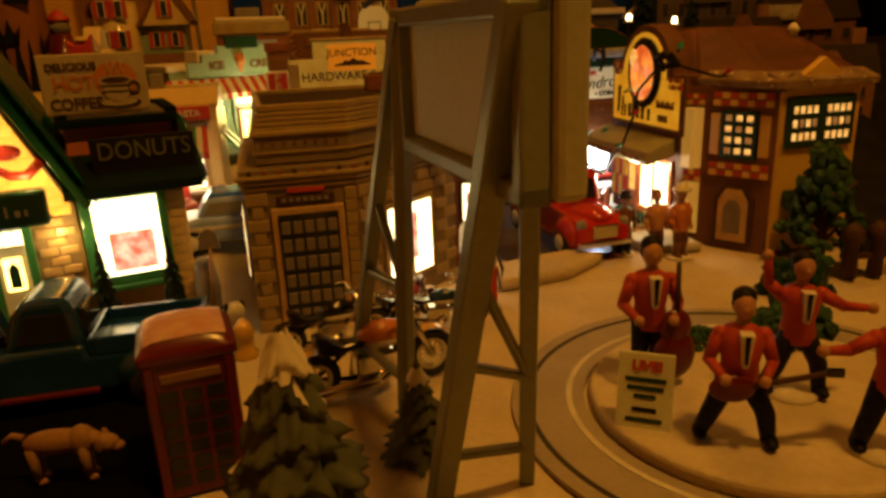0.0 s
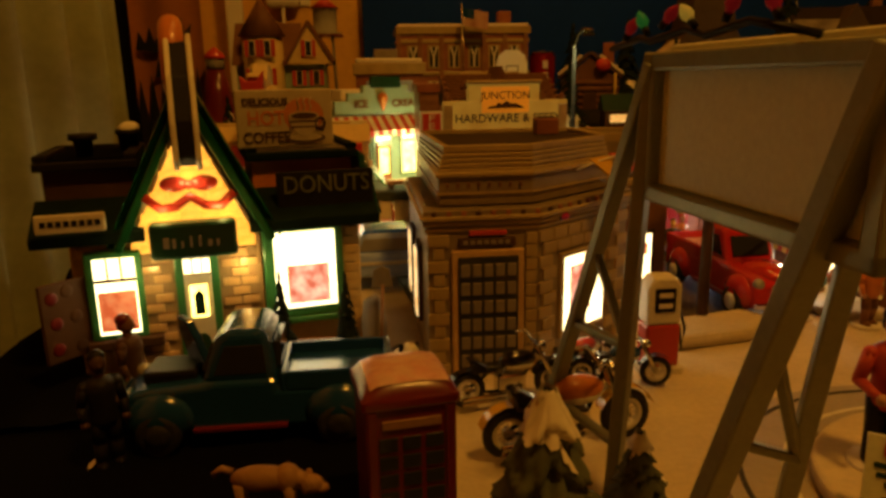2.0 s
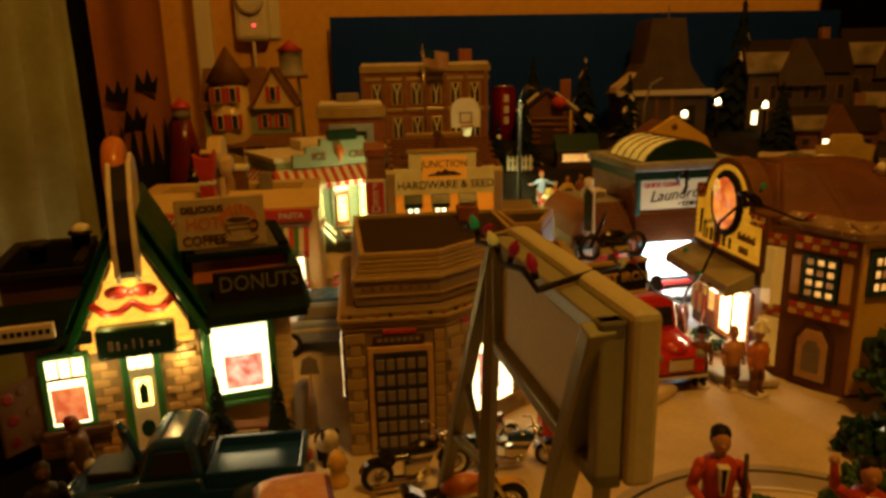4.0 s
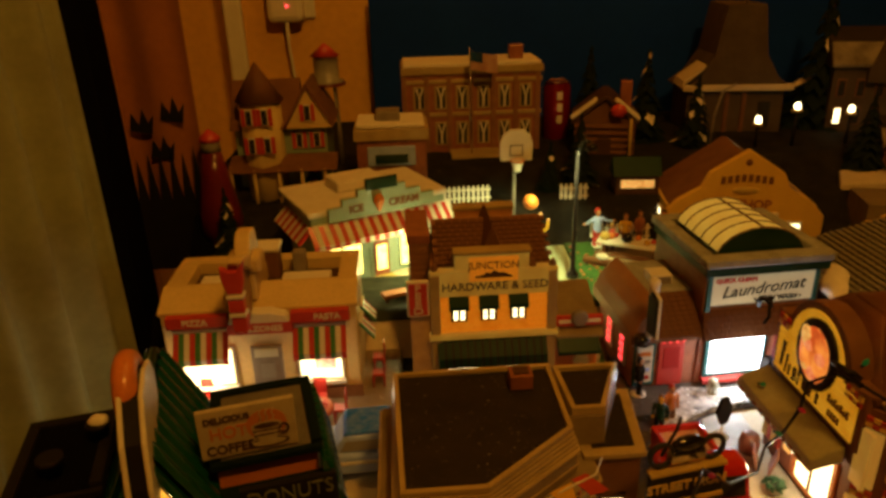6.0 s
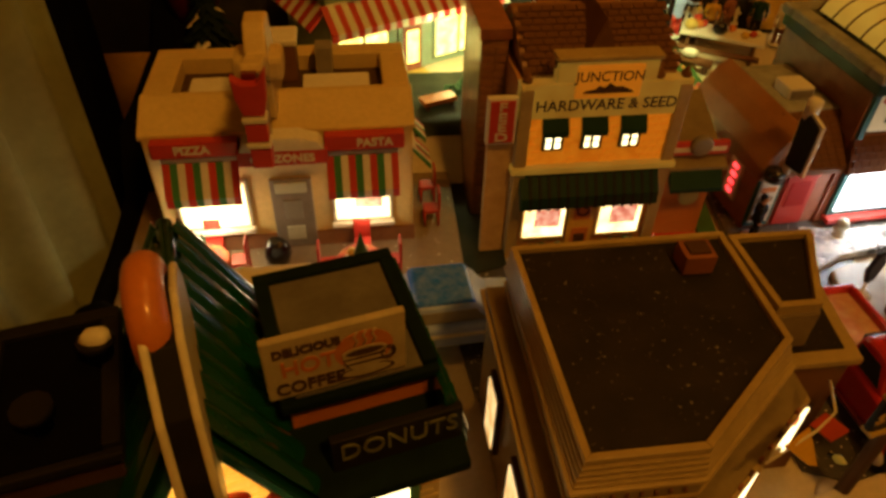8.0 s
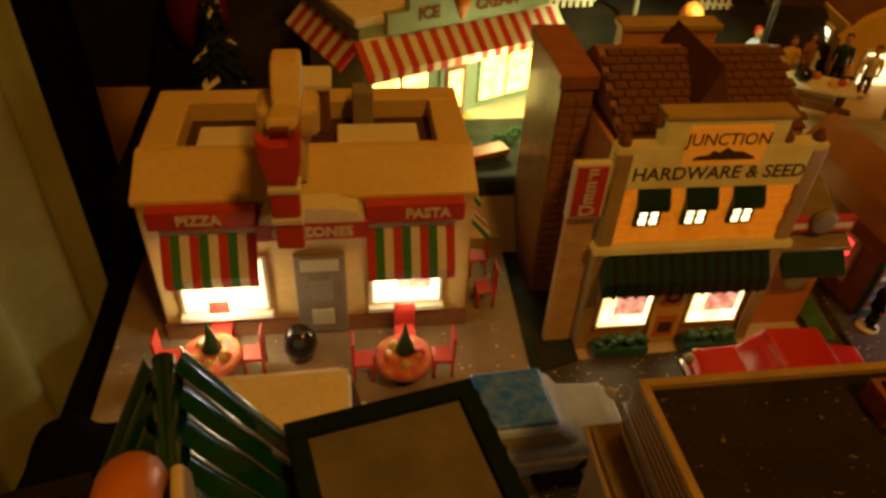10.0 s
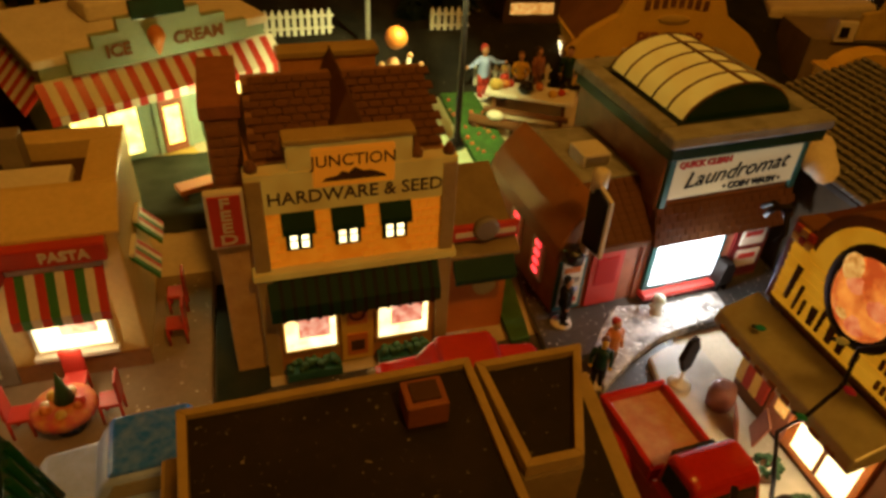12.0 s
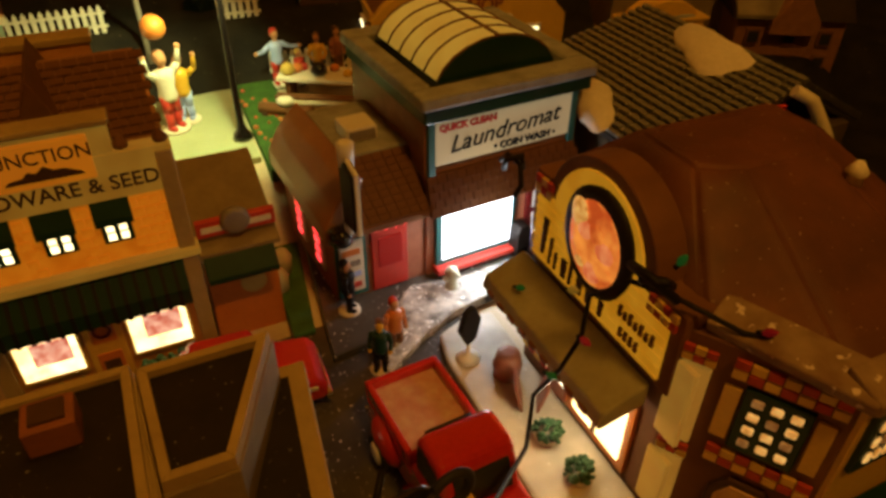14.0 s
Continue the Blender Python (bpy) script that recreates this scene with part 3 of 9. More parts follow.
# added heap that keeps this corner black; no such thing is known
B().sheet(heap, 36, 36).alone("draped_box", "black_cloth", "low black heap added to keep the ground beside the curtain dark", "cloth")
# ---- streets, pavements ----
B().prism([(-4.9, 57.6), (-1.2, 58.6), (-1.1, 76), (-4.4, 76)], 0.3, 0.45).alone("alley", "alley", "dark greenish alley between the shops", "road", kind="structure")
b = B().prism([(-6, 44.8), (13.5, 50.5), (14.5, 37.0), (18, 35.4), (25.7, 36.5), (25.7, 52), (30, 56.5), (30, 60), (13, 59.2), (-3, 58.6), (-5, 70), (-9, 70), (-7.5, 58)], 0.14, 0.3)
b.alone("road", "street", "dark wet model street with snow patches", "road", kind="structure")
B().prism([(-33, 54.5), (-5.2, 54.5), (-4.6, 72), (-33, 72)], 0.14, 1.4, bev=0.15).alone("pavement", "pavement", "tan snow-dusted pavement slab of the pizza parlour", "pavement", kind="structure")
B().prism([(18.8, 55.5), (20.8, 70), (27, 72), (27.5, 62), (43, 64), (43, 57.5), (26, 56.5)], 0.14, 0.9, bev=0.12).alone("kerb", "street", "grey kerb of the laundromat corner", "kerb", kind="structure")
B().prism([(16.9, 58.8), (18.5, 58.8), (20.3, 70), (17.6, 70)], 0.3, 0.75, bev=0.1).alone("lawn_strip", "lawn", "wet green strip beside the lean-to", "lawn", kind="structure")
B().prism([(21.6, 52.4), (25.6, 55.0), (28.4, 56.2), (35.5, 57.6), (36, 60.2), (30.5, 59.8), (26.5, 60.4), (24.2, 58.2), (22.6, 56.2)], 0.2, 1.0, bev=0.15).rough(0.15, 0.7).alone("snow_patch", "trodden_snow", "glittering snow trodden over the street corner", "snow", kind="structure")
pts = [(26.2 + 0.0, 36), (25.6, 40), (25.8, 52), (26.4, 54.6), (28.5, 55.4), (31, 55.2), (31, 34), (27, 34.5)]
B().prism(pts, 0.1, 0.9, bev=0.25).alone("pavement_butcher", "grey_pavement", "pale worn pavement before the butcher's shop", "pavement", kind="structure")


def disc(cx, cy, rx, ry, n=64):
    return [(cx + rx * math.cos(6.28319 * i / n), cy + ry * math.sin(6.28319 * i / n)) for i in range(n)]


def band(name, cx, cy, r0, r1, z0, z1, material, label, sy=1.0):
    t = bmesh.new()
    n = 96
    rows = []
    for i in range(n):
        c, s = math.cos(6.28319 * i / n), math.sin(6.28319 * i / n)
        rows.append([t.verts.new((cx + r * c, cy + r * s * sy, z)) for r, z in ((r0, z0), (r0, z1), (r1, z1), (r1, z0))])
    for i in range(n):
        a, d = rows[i], rows[(i + 1) % n]
        for k in range(4):
            t.faces.new((a[k], d[k], d[(k + 1) % 4], a[(k + 1) % 4]))
    bmesh.ops.recalc_face_normals(t, faces=t.faces)
    return B().take(t).alone(name, material, label, "road", kind="structure")


RX, RY = 19.0, 10.8
band("road_ring", RX, RY, 8.9, 12.7, 0.1, 0.32, "grey_road", "grey model road ring round the band", 0.98)
band("road_ring_line", RX, RY, 9.55, 9.85, 0.2, 0.36, "road_line", "white painted edge line of the ring road", 0.98)
band("road_ring_groove", RX, RY, 11.7, 11.95, 0.2, 0.36, "road_groove", "dark groove along the ring road", 0.98)
B().prism(disc(RX, RY, 8.6, 8.4), 0.1, 0.9, bev=0.25).alone("band_base", "snow", "round snow-covered resin base under the band", "base", kind="structure")

# ---- bank ----
def inset(pts, d):
    """A convex polygon (counter-clockwise) moved outwards by d."""
    out = []
    n = len(pts)
    for i in range(n):
        p, q, r = Vector(pts[i - 1]), Vector(pts[i]), Vector(pts[(i + 1) % n])
        a, c = (q - p).normalized(), (r - q).normalized()
        na, nc = Vector((a.y, -a.x)), Vector((c.y, -c.x))
        k = (na + nc) / (1 + na.dot(nc))
        out.append(tuple(q + k * d))
    return out


t = thing("bank", "tan stone model bank with a dark flat roof", "building", 0, 36, 0, plan=True)
core = [(-4.6, 44.3), (-4.2, 31.0), (1.0, 31.0), (7.5, 36.4), (7.5, 44.4)]
low = [(-5.9, 45.2), (-5.9, 29.2), (1.3, 29.2), (9.6, 35.6), (9.6, 45.2)]
B().prism(low, 0, 10.2, bev=0.1).to("lower_wall", t, "dark_stone")
B().prism(inset(low, 0.16), 9.75, 10.0, bev=0.05).to("moulding", t, "tan_stone")
B().prism(inset(low, 0.3), 10.1, 10.4, bev=0.08).to("cornice", t, "tan_stone")
B().prism(inset(low, 0.45), 10.45, 10.75, bev=0.08).to("cornice", t, "tan_stone")
B().prism(inset(low, 0.2), 10.4, 11.1, bev=0.06).to("ledge", t, "dark_stone")
mid = [(-5.0, 44.7), (-5.0, 30.2), (1.1, 30.2), (8.2, 35.8), (8.2, 44.7)]
B().prism(mid, 11.2, 13.0, bev=0.08).to("upper_wall", t, "dark_stone")
B().prism(inset(mid, 0.12), 11.9, 12.05).to("string_course", t, "tan_stone")
B().prism(inset(mid, 0.2), 13.0, 13.35, bev=0.1).to("upper_cornice", t, "tan_stone")
for k in range(4):
    f0, f1 = k / 4.0, (k + 0.8) / 4.0
    wide = [tuple(Vector(p).lerp(Vector(q), 0.3 + 0.7 * f0)) for p, q in zip(inset(mid, 0.15), inset(core, 0.4))]
    B().prism(wide, 13.3 + 1.25 * f0, 13.3 + 1.25 * f1, bev=0.06).to("cornice_step", t, "tan_stone")
    B().prism(inset(wide, -0.2), 13.3 + 1.25 * f1 - 0.02, 13.35 + 1.25 * (k + 1) / 4.0).to("cornice_groove", t, "dark_stone")
out, inn = inset(core, 0.4), inset(core, 0.0)
for i in range(5):
    j = (i + 1) % 5
    B().prism([out[i], out[j], inn[j], inn[i]], 14.55, 14.98, bev=0.06).to("parapet", t, "tan_stone")
B().prism(inset(core, -0.02), 14.5, 14.68).to("roof", t, "tar_roof")
c = B().box(4.2, 6.0, 41.6, 43.2, 14.65, 15.9, 0.08).to("chimney", t, "rust")
B().box(4.5, 5.7, 41.9, 42.9, 15.9, 16.05).to("chimney_mouth", c, "dark_brown")
# row of little brackets under the cornices
n = 8
for i in range(n):
    B().box(-5.6 + i * 0.95, -5.3 + i * 0.95, 28.85, 29.15, 10.75, 11.05, 0.05).to("bracket", t, "brick_red" if i % 3 else "dark_brown")
for i in range(8):
    B().box(-4.5 + i * 0.68, -4.32 + i * 0.68, 30.05, 30.22, 12.35, 12.65, 0.03).to("ornament", t, "brown")
d = Vector((8.3, 6.4)).normalized()
for i in range(9):
    p = Vector((1.3, 29.2)) + d * (0.9 + i * 1.05)
    B().box(-0.15, 0.15, -0.36, -0.05, 10.75, 11.05, 0.05, m=pose(p.x, p.y, 0, 0, 0, 37.6)).to("bracket", t, "brick_red" if i % 3 else "dark_brown")
# the door with its panes
dr = B().box(-4.35, 0.35, 28.85, 29.35, 0.2, 8.5, 0.08).to("door_surround", t, "brick_tan")
B().box(-3.95, -0.05, 28.70, 29.15, 0.3, 8.1, 0.05).to("door", t, "glass_dark", "dark glazed double door")
door = t.children[-1]
for i in range(5):
    for j in range(6):
        B().box(-3.8 + i * 0.75, -3.22 + i * 0.75, 28.63, 28.75, 0.7 + j * 1.22, 1.55 + j * 1.22, 0.06).to("pane", door, "grey")
B().box(-3.9, -0.2, 28.95, 29.35, 8.7, 9.3, 0.06).to("plaque", t, "dark_brown")
for i in range(7):
    B().box(-3.6 + i * 0.45, -3.3 + i * 0.45, 28.87, 28.97, 8.88, 9.14).to("letter_bar", t, "grey")
B().box(-3.2, -0.8, 28.90, 29.35, 9.45, 9.75, 0.06).to("red_band", t, "red")
# stone blocks of the front and of the slanted wall
random.seed(31)
place = []
for r in range(11):
    z = 0.45 + r * 0.87
    for k in range(5):
        x = -5.2 + k * 1.5 + (0.5 if r % 2 else 0)
        if x < 0.9 and not (-4.95 < x < 0.95 and z < 9.2):
            place.append(pose(x / 100, (29.16 - 36 + random.uniform(-0.03, 0.03)) / 100, z / 100))
    for x in (-5.15, 0.85):
        if z < 9.2:
            place.append(pose(x / 100, (29.16 - 36 + random.uniform(-0.03, 0.03)) / 100, z / 100) @ Matrix.Diagonal((0.52, 1, 1, 1)))
    for k in range(7):
        q = 0.85 + k * 1.5 + (0.3 if r % 2 else -0.1)
        if q < 9.9 and not (1.6 < q < 8.3 and z < 8.2):
            p = Vector((1.3, 29.2)) + d * q
            place.append(pose((p.x + 0.02) / 100, (p.y - 0.03 - 36) / 100, z / 100, 0, 0, 37.6))
pieces("stone_block", t, "tan_stone", place, B().box(-0.7, 0.7, -0.13, 0.13, -0.4, 0.4, 0.06))
# windows on the slanted wall and on the side wing
m = pose(1.3 + d.x * 4.9, 29.2 + d.y * 4.9, 0, 0, 0, 37.6)
w = B().box(-2.7, 2.7, -0.25, 0.2, 1.6, 7.7, 0.08, m=m).to("window_frame", t, "tan_stone")
B().box(-2.3, 2.3, -0.3, 0.1, 2.0, 7.3, m=m).to("pane", w, "g_white", "brightly lit shop window")
B().box(-1.7, 0.6, -0.4, -0.3, 3.2, 6.6, m=m).to("poster", w, "g_poster")
B().box(-0.1, 0.1, -0.42, -0.3, 2.0, 7.3, m=m).to("mullion", w, "tan_stone")
wing = [(9.4, 37.5), (13.6, 37.5), (14.6, 45.2), (9.4, 45.2)]
B().prism(wing, 0, 11.0, bev=0.1).to("wing_wall", t, "brown")
B().prism(inset(wing, 0.35), 11.0, 11.5, bev=0.1).to("wing_cornice", t, "tan_stone")
B().prism(inset(wing, -0.5), 11.5, 11.6).to("wing_roof", t, "tar_roof")
ann = [(8.5, 44.1), (8.7, 38.9), (10.6, 38.9), (12.9, 44.1)]
B().prism(inset(ann, 0.5), 11.5, 14.2, bev=0.08).to("turret_wall", t, "dark_stone")
out, inn = inset(ann, 0.4), inset(ann, 0.0)
for i in range(4):
    j = (i + 1) % 4
    B().prism([out[i], out[j], inn[j], inn[i]], 14.2, 14.9, bev=0.05).to("turret_parapet", t, "tan_stone")
B().prism(ann, 14.2, 14.5).to("turret_roof", t, "tar_roof")
w = B().box(10.5, 12.6, 37.2, 37.6, 1.9, 7.5, 0.08).to("window_frame", t, "dark_brown")
B().box(10.75, 12.3, 37.12, 37.4, 2.2, 7.2).to("pane", w, "g_white", "narrow lit window")
B().box(11.0, 12.0, 37.04, 37.12, 5.6, 6.5, 0.03).to("poster", w, "g_orange")
B().box(10.6, 11.9, 36.9, 37.2, 2.2, 3.4, 0.1).to("paper_stack", w, "cream_white")
w = B().box(-6.25, -5.8, 33.0, 35.5, 2.5, 8.0, 0.08).to("window_frame", t, "dark_brown")
B().box(-6.35, -6.1, 33.3, 35.2, 2.8, 7.6).to("pane", w, "g_side", "softly lit side window")
w = B().box(-6.25, -5.8, 39.0, 41.5, 2.5, 8.0, 0.08).to("window_frame", t, "dark_brown")
B().box(-6.35, -6.1, 39.3, 41.2, 2.8, 7.6).to("pane", w, "g_side", "softly lit side window")

# ---- doughnut shop ----
t = thing("doughnut_shop", "yellow brick doughnut shop with glossy green roofs", "building", -19, 38, 0, plan=True)
F = 32.6
B().box(-27.9, -9.6, F, 44, 0, 10.4, 0.1).to("wall", t, "cream")
B().prism([(-24.6, 0), (-16.4, 0), (-16.4, 9.2), (-20.4, 17.5), (-24.6, 9.2)], F - 0.5, 44, "y", bev=0.05).to("gable_wall", t, "mortar")
B().prism([(-24.3, 8.8), (-16.7, 8.8), (-16.7, 9.3), (-20.4, 17.2), (-24.3, 9.3)], F - 0.54, F - 0.4, "y").to("gable_face", t, "gable_lit", "yellow gable over the door, its light painted in as emission")
# roof slopes with ribs
def wavy_slope(u, v, side):
    """A glazed roof slope with rounded waves running down from the ridge."""
    y = F - 0.95 + 13.2 * v
    k = 0.5 * abs(math.sin(y * 2.15)) - 0.1 + 0.05 * noise.noise(Vector((u * 5, y, 2)))
    d = 10.7 * u
    return (-20.35 + side * (0.447 * d + 0.894 * (0.3 + k)), y, 18.55 - 0.894 * d + 0.447 * (0.3 + k))


for side in (-1, 1):
    m = pose(-20.35, 0, 18.6, 0, side * 63.4, 0)
    r = B().box(-0.2 if side > 0 else -10.7, 10.7 if side > 0 else 0.2, F - 1.05, 44.3, -0.4, 0.2, 0.12, m=m).to("gable_roof", t, "green_roof")
    B().sheet(lambda u, v: wavy_slope(u, v, side), 8, 150).to("wavy_tiles", r, "green_roof", "glossy green wavy roof tiles")
B().cyl((-20.35, F - 1.05, 18.75), (-20.35, 44.35, 18.75), 0.42, n=12).to("ridge_roll", t, "green_roof")
for x0, x1 in ((-29.9, -23.4), (-17.0, -8.8)):
    right = x0 > -20
    B().prism([(F - 0.95, 9.5), (F - 0.95, 10.2), (F + 2.6, 12.0), (F + 2.6, 9.5)], x0, x1 + (0.5 if right else 0), "x", bev=0.1).to("side_roof", t, "roof_dark")
    # the left attic repeats the right one with its shade painted near black
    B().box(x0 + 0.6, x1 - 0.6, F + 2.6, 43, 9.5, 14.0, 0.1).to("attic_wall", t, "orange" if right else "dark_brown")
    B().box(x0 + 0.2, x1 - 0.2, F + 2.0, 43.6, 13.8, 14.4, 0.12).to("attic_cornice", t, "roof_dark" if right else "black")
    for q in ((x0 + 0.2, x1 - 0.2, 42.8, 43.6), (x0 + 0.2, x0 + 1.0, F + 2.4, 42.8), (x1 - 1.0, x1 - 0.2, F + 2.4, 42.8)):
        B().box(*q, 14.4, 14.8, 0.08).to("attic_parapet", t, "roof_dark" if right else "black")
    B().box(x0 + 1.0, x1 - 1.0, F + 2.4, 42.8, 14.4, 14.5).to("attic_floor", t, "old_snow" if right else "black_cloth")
sl = B().prism([(-9.3, 14.0), (-9.0, 14.3), (-7.9, 9.9), (-7.9, 9.5), (-9.3, 9.5)], F + 0.6, 43.8, "y", bev=0.08).to("end_slope", t, "green_roof", "steep green tiled end slope")
for k in range(11):
    B().cyl((-8.86, F + 1.2 + k * 0.95, 14.0), (-7.84, F + 1.2 + k * 0.95, 9.8), 0.2, n=8).to("roof_rib", sl, "green_roof")
# bricks of the gable front; the upper rows carry their light as emission
random.seed(2)
place = []
for r in range(25):
    z = 0.35 + r * 0.66
    half = 4.0 if z < 9.2 else 4.0 * (17.3 - z) / 8.1
    k = 0
    x = -20.5 - half + (0.7 if r % 2 else 0.1)
    while x + 1.1 < -20.5 + half:
        if not (-22.3 < x + 0.6 < -18.9 and z < 8.6) and not (x < -23.9 and 2.5 < z < 9.3):
            place.append(pose((x + 0.55 + 19) / 100, (F - 0.55 - 38 + random.uniform(-0.03, 0.03)) / 100, z / 100, 0, 0, 0))
        x += 1.2
pieces("brick", t, "brick_tan", [p for p in place if p.translation.z < 0.085], B().box(-0.54, 0.54, -0.12, 0.12, -0.27, 0.27, 0.05))
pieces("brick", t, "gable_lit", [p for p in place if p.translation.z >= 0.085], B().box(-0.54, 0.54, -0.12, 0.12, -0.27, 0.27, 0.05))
# wall bricks beside the windows
place = []
for r in range(15):
    z = 0.4 + r * 0.66
    for x in (-27.2, -16.9, -10.4):
        place.append(pose((x + (0.2 if r % 2 else -0.1) + 19) / 100, (F - 0.03 - 38) / 100, z / 100))
pieces("brick", t, "cream", place, B().box(-0.5, 0.5, -0.1, 0.1, -0.27, 0.27, 0.05))
# big window
w = B().box(-16.3, -10.9, F - 0.6, F + 0.1, 3.3, 9.9, 0.12).to("window_frame", t, "green")
B().box(-15.6, -11.5, F - 0.68, F - 0.4, 4.0, 9.3).to("pane", w, "g_white", "glaring lit shop window")
B().box(-14.8, -12.0, F - 0.76, F - 0.69, 4.3, 7.0, 0.05).to("poster", w, "g_poster", "reddish picture in the window")
B().box(-16.5, -10.7, F - 0.9, F, 2.9, 3.3, 0.08).to("window_sill", w, "green")
# left window
w = B().box(-27.10, -23.80, F - 0.85, F + 0.1, 3.3, 9.0, 0.1).to("window_frame", t, "green")
B().box(-26.60, -24.20, F - 0.93, F - 0.6, 3.7, 8.6).to("pane", w, "g_white", "lit window")
for i in range(2):
    B().box(-25.85 + i * 0.8, -25.75 + i * 0.8, F - 1.01, F - 0.9, 7.2, 8.6).to("glazing_bar", w, "black")
B().box(-26.60, -24.20, F - 1.01, F - 0.9, 7.1, 7.3).to("glazing_bar", w, "black")
B().box(-26.50, -24.30, F - 1.05, F - 0.92, 3.9, 6.5, 0.05).to("poster", w, "g_orange")
B().box(-27.40, -22.9, F - 1.25, F, 2.7, 3.3, 0.08).to("window_sill", w, "dark_brown")
# door
w = B().box(-21.9, -19.2, F - 0.8, F - 0.3, 0.2, 8.6, 0.08).to("door_frame", t, "green")
do = B().box(-21.4, -19.7, F - 0.9, F - 0.7, 0.4, 8.2, 0.05).to("door", w, "cream_white")
for i in range(3):
    B().box(-21.35 + i * 0.58, -20.88 + i * 0.58, F - 0.98, F - 0.88, 7.2, 8.1).to("top_light", w, "g_white")
B().box(-21.1, -20.0, F - 0.96, F - 0.88, 4.2, 6.4, 0.1).to("door_panel", w, "g_yellow")
B().prism([(-20.85, 4.4), (-20.25, 4.4), (-20.25, 5.7), (-20.55, 6.1), (-20.85, 5.7)], F - 1.02, F - 0.95, "y").to("door_window", w, "dark_green")
B().ball((-20.55, F - 0.97, 2.4), (0.5, 0.1, 0.7)).to("door_ornament", w, "dark_green")
# name board and bow
B().box(-23.1, -17.9, F - 2.0, F - 0.6, 8.4, 10.7, 0.25).to("name_board", t, "dark_green", "dark green name board over the door")
for i, (w0, h0) in enumerate(((0.5, 0.7), (0.3, 0.6), (0.2, 0.4), (0.2, 0.7), (0.2, 0.7), (0.4, 0.4), (0.25, 0.4))):
    B().box(-22.3 + i * 0.52, -22.3 + i * 0.52 + w0 * 0.7, F - 2.27, F - 2.18, 9.2, 9.2 + h0, 0.03).to("letter_bar", t, "grey")
for lx in (-21.4, -19.6):
    B().ball((lx, F - 0.95, 13.0), (0.85, 0.28, 0.5)).to("bow_loop", t, "red")
B().ball((-20.5, F - 1.0, 12.95), (0.35, 0.25, 0.3)).to("bow_knot", t, "red")
bow = B()
bow.tube([(-23.2, F - 0.9, 12.3), (-22.3, F - 1.0, 11.5), (-21.4, F - 1.1, 11.6), (-20.5, F - 1.1, 12.2), (-19.6, F - 1.1, 11.6), (-18.7, F - 1.0, 11.5), (-17.8, F - 0.9, 12.3)], 0.3)
bow.to("bow_ribbon", t, "red", "red ribbon swag on the gable")
# upright roof sign seen edge on
sign = [(29.9, 14.6), (30.4, 13.9), (31.6, 14.6), (34.0, 17.2), (37.8, 18.6), (38.5, 20.4), (37.7, 21.8), (35.6, 22.3), (33.2, 21.8), (31.2, 19.6), (30.1, 16.8)]
b = B().prism([(34.2 + (y - 34.2) * 0.94, 18.4 + (z - 18.4) * 0.94) for y, z in sign], -21.0, -19.8, "x", bev=0.1)
s = b.to("roof_sign", t, "black")
for sx in (-21.05, -19.75):
    B().prism(sign, sx - 0.17, sx + 0.17, "x", bev=0.12).to("sign_face", s, "cream_white")
B().ring((-20.75, 35.8, 20.75), 1.95, 0.78, "x", 32, 14).to("doughnut", s, "orange", "tan doughnut shape")
# DONUTS board and coffee board
B().box(-15.0, -8.4, F + 0.3, F + 0.8, 10.6, 13.2, 0.08).to("letter_board", t, "black")
writing("lettering", "DONUTS", 1.2, (-11.65, F + 0.22, 12.25), t, "letter_olive", squeeze=0.86)
c = B().box(-3.27, 3.27, -0.2, 0.2, 14.7, 18.6, 0.1, m=pose(-13.92, 35.16, 0, 0, 0, 0.5)).to("coffee_board", t, "sign_cream", "painted board advertising hot coffee")
for words, x, z, size, material in (("DELICIOUS", -1.3, 17.75, 0.5, "dark_brown"), ("HOT", -1.3, 16.65, 0.95, "board_orange"), ("COFFEE", -1.3, 15.35, 0.75, "dark_brown")):
    p = pose(-13.92, 35.16, 0, 0, 0, 0.5) @ Vector((x, -0.22, z))
    writing("lettering", words, size, p, c, material, rz=0.5, bold=0.03, squeeze=0.88)
m = pose(-13.92, 35.16, 0, 0, 0, 0.5) @ Matrix.Translation((1.32, 0, 16.4)) @ Matrix.Diagonal((1.1, 1.0, 1.2, 1.0)) @ Matrix.Translation((-1.55, 0, -16.55))
def oval(cx, cz, rx, rz, n=20, a0=0.0, a1=6.28319):
    return [(cx + rx * math.cos(a0 + (a1 - a0) * k / n), cz + rz * math.sin(a0 + (a1 - a0) * k / n)) for k in range(n + (0 if a1 - a0 > 6.2 else 1))]


B().prism(oval(1.5, 16.9, 1.25, 1.0), -0.24, -0.19, "y", m=m).to("sun_disc", c, "board_orange")
B().prism(oval(1.55, 15.62, 1.25, 0.3), -0.28, -0.2, "y", m=m).to("saucer", c, "dark_brown")
B().prism(oval(1.55, 15.68, 1.05, 0.22), -0.3, -0.2, "y", m=m).to("saucer_top", c, "sign_cream")
B().prism(oval(1.5, 16.85, 0.95, 1.15, 16, math.pi, 6.28319), -0.34, -0.24, "y", bev=0.03, m=m).to("cup", c, "sign_cream")
for zz, hw in ((16.5, 0.9), (16.2, 0.78)):
    B().box(1.5 - hw, 1.5 + hw, -0.36, -0.33, zz, zz + 0.1, m=m).to("cup_band", c, "dark_brown")
B().prism(oval(1.5, 16.88, 0.95, 0.26), -0.37, -0.3, "y", m=m).to("cup_rim", c, "sign_cream")
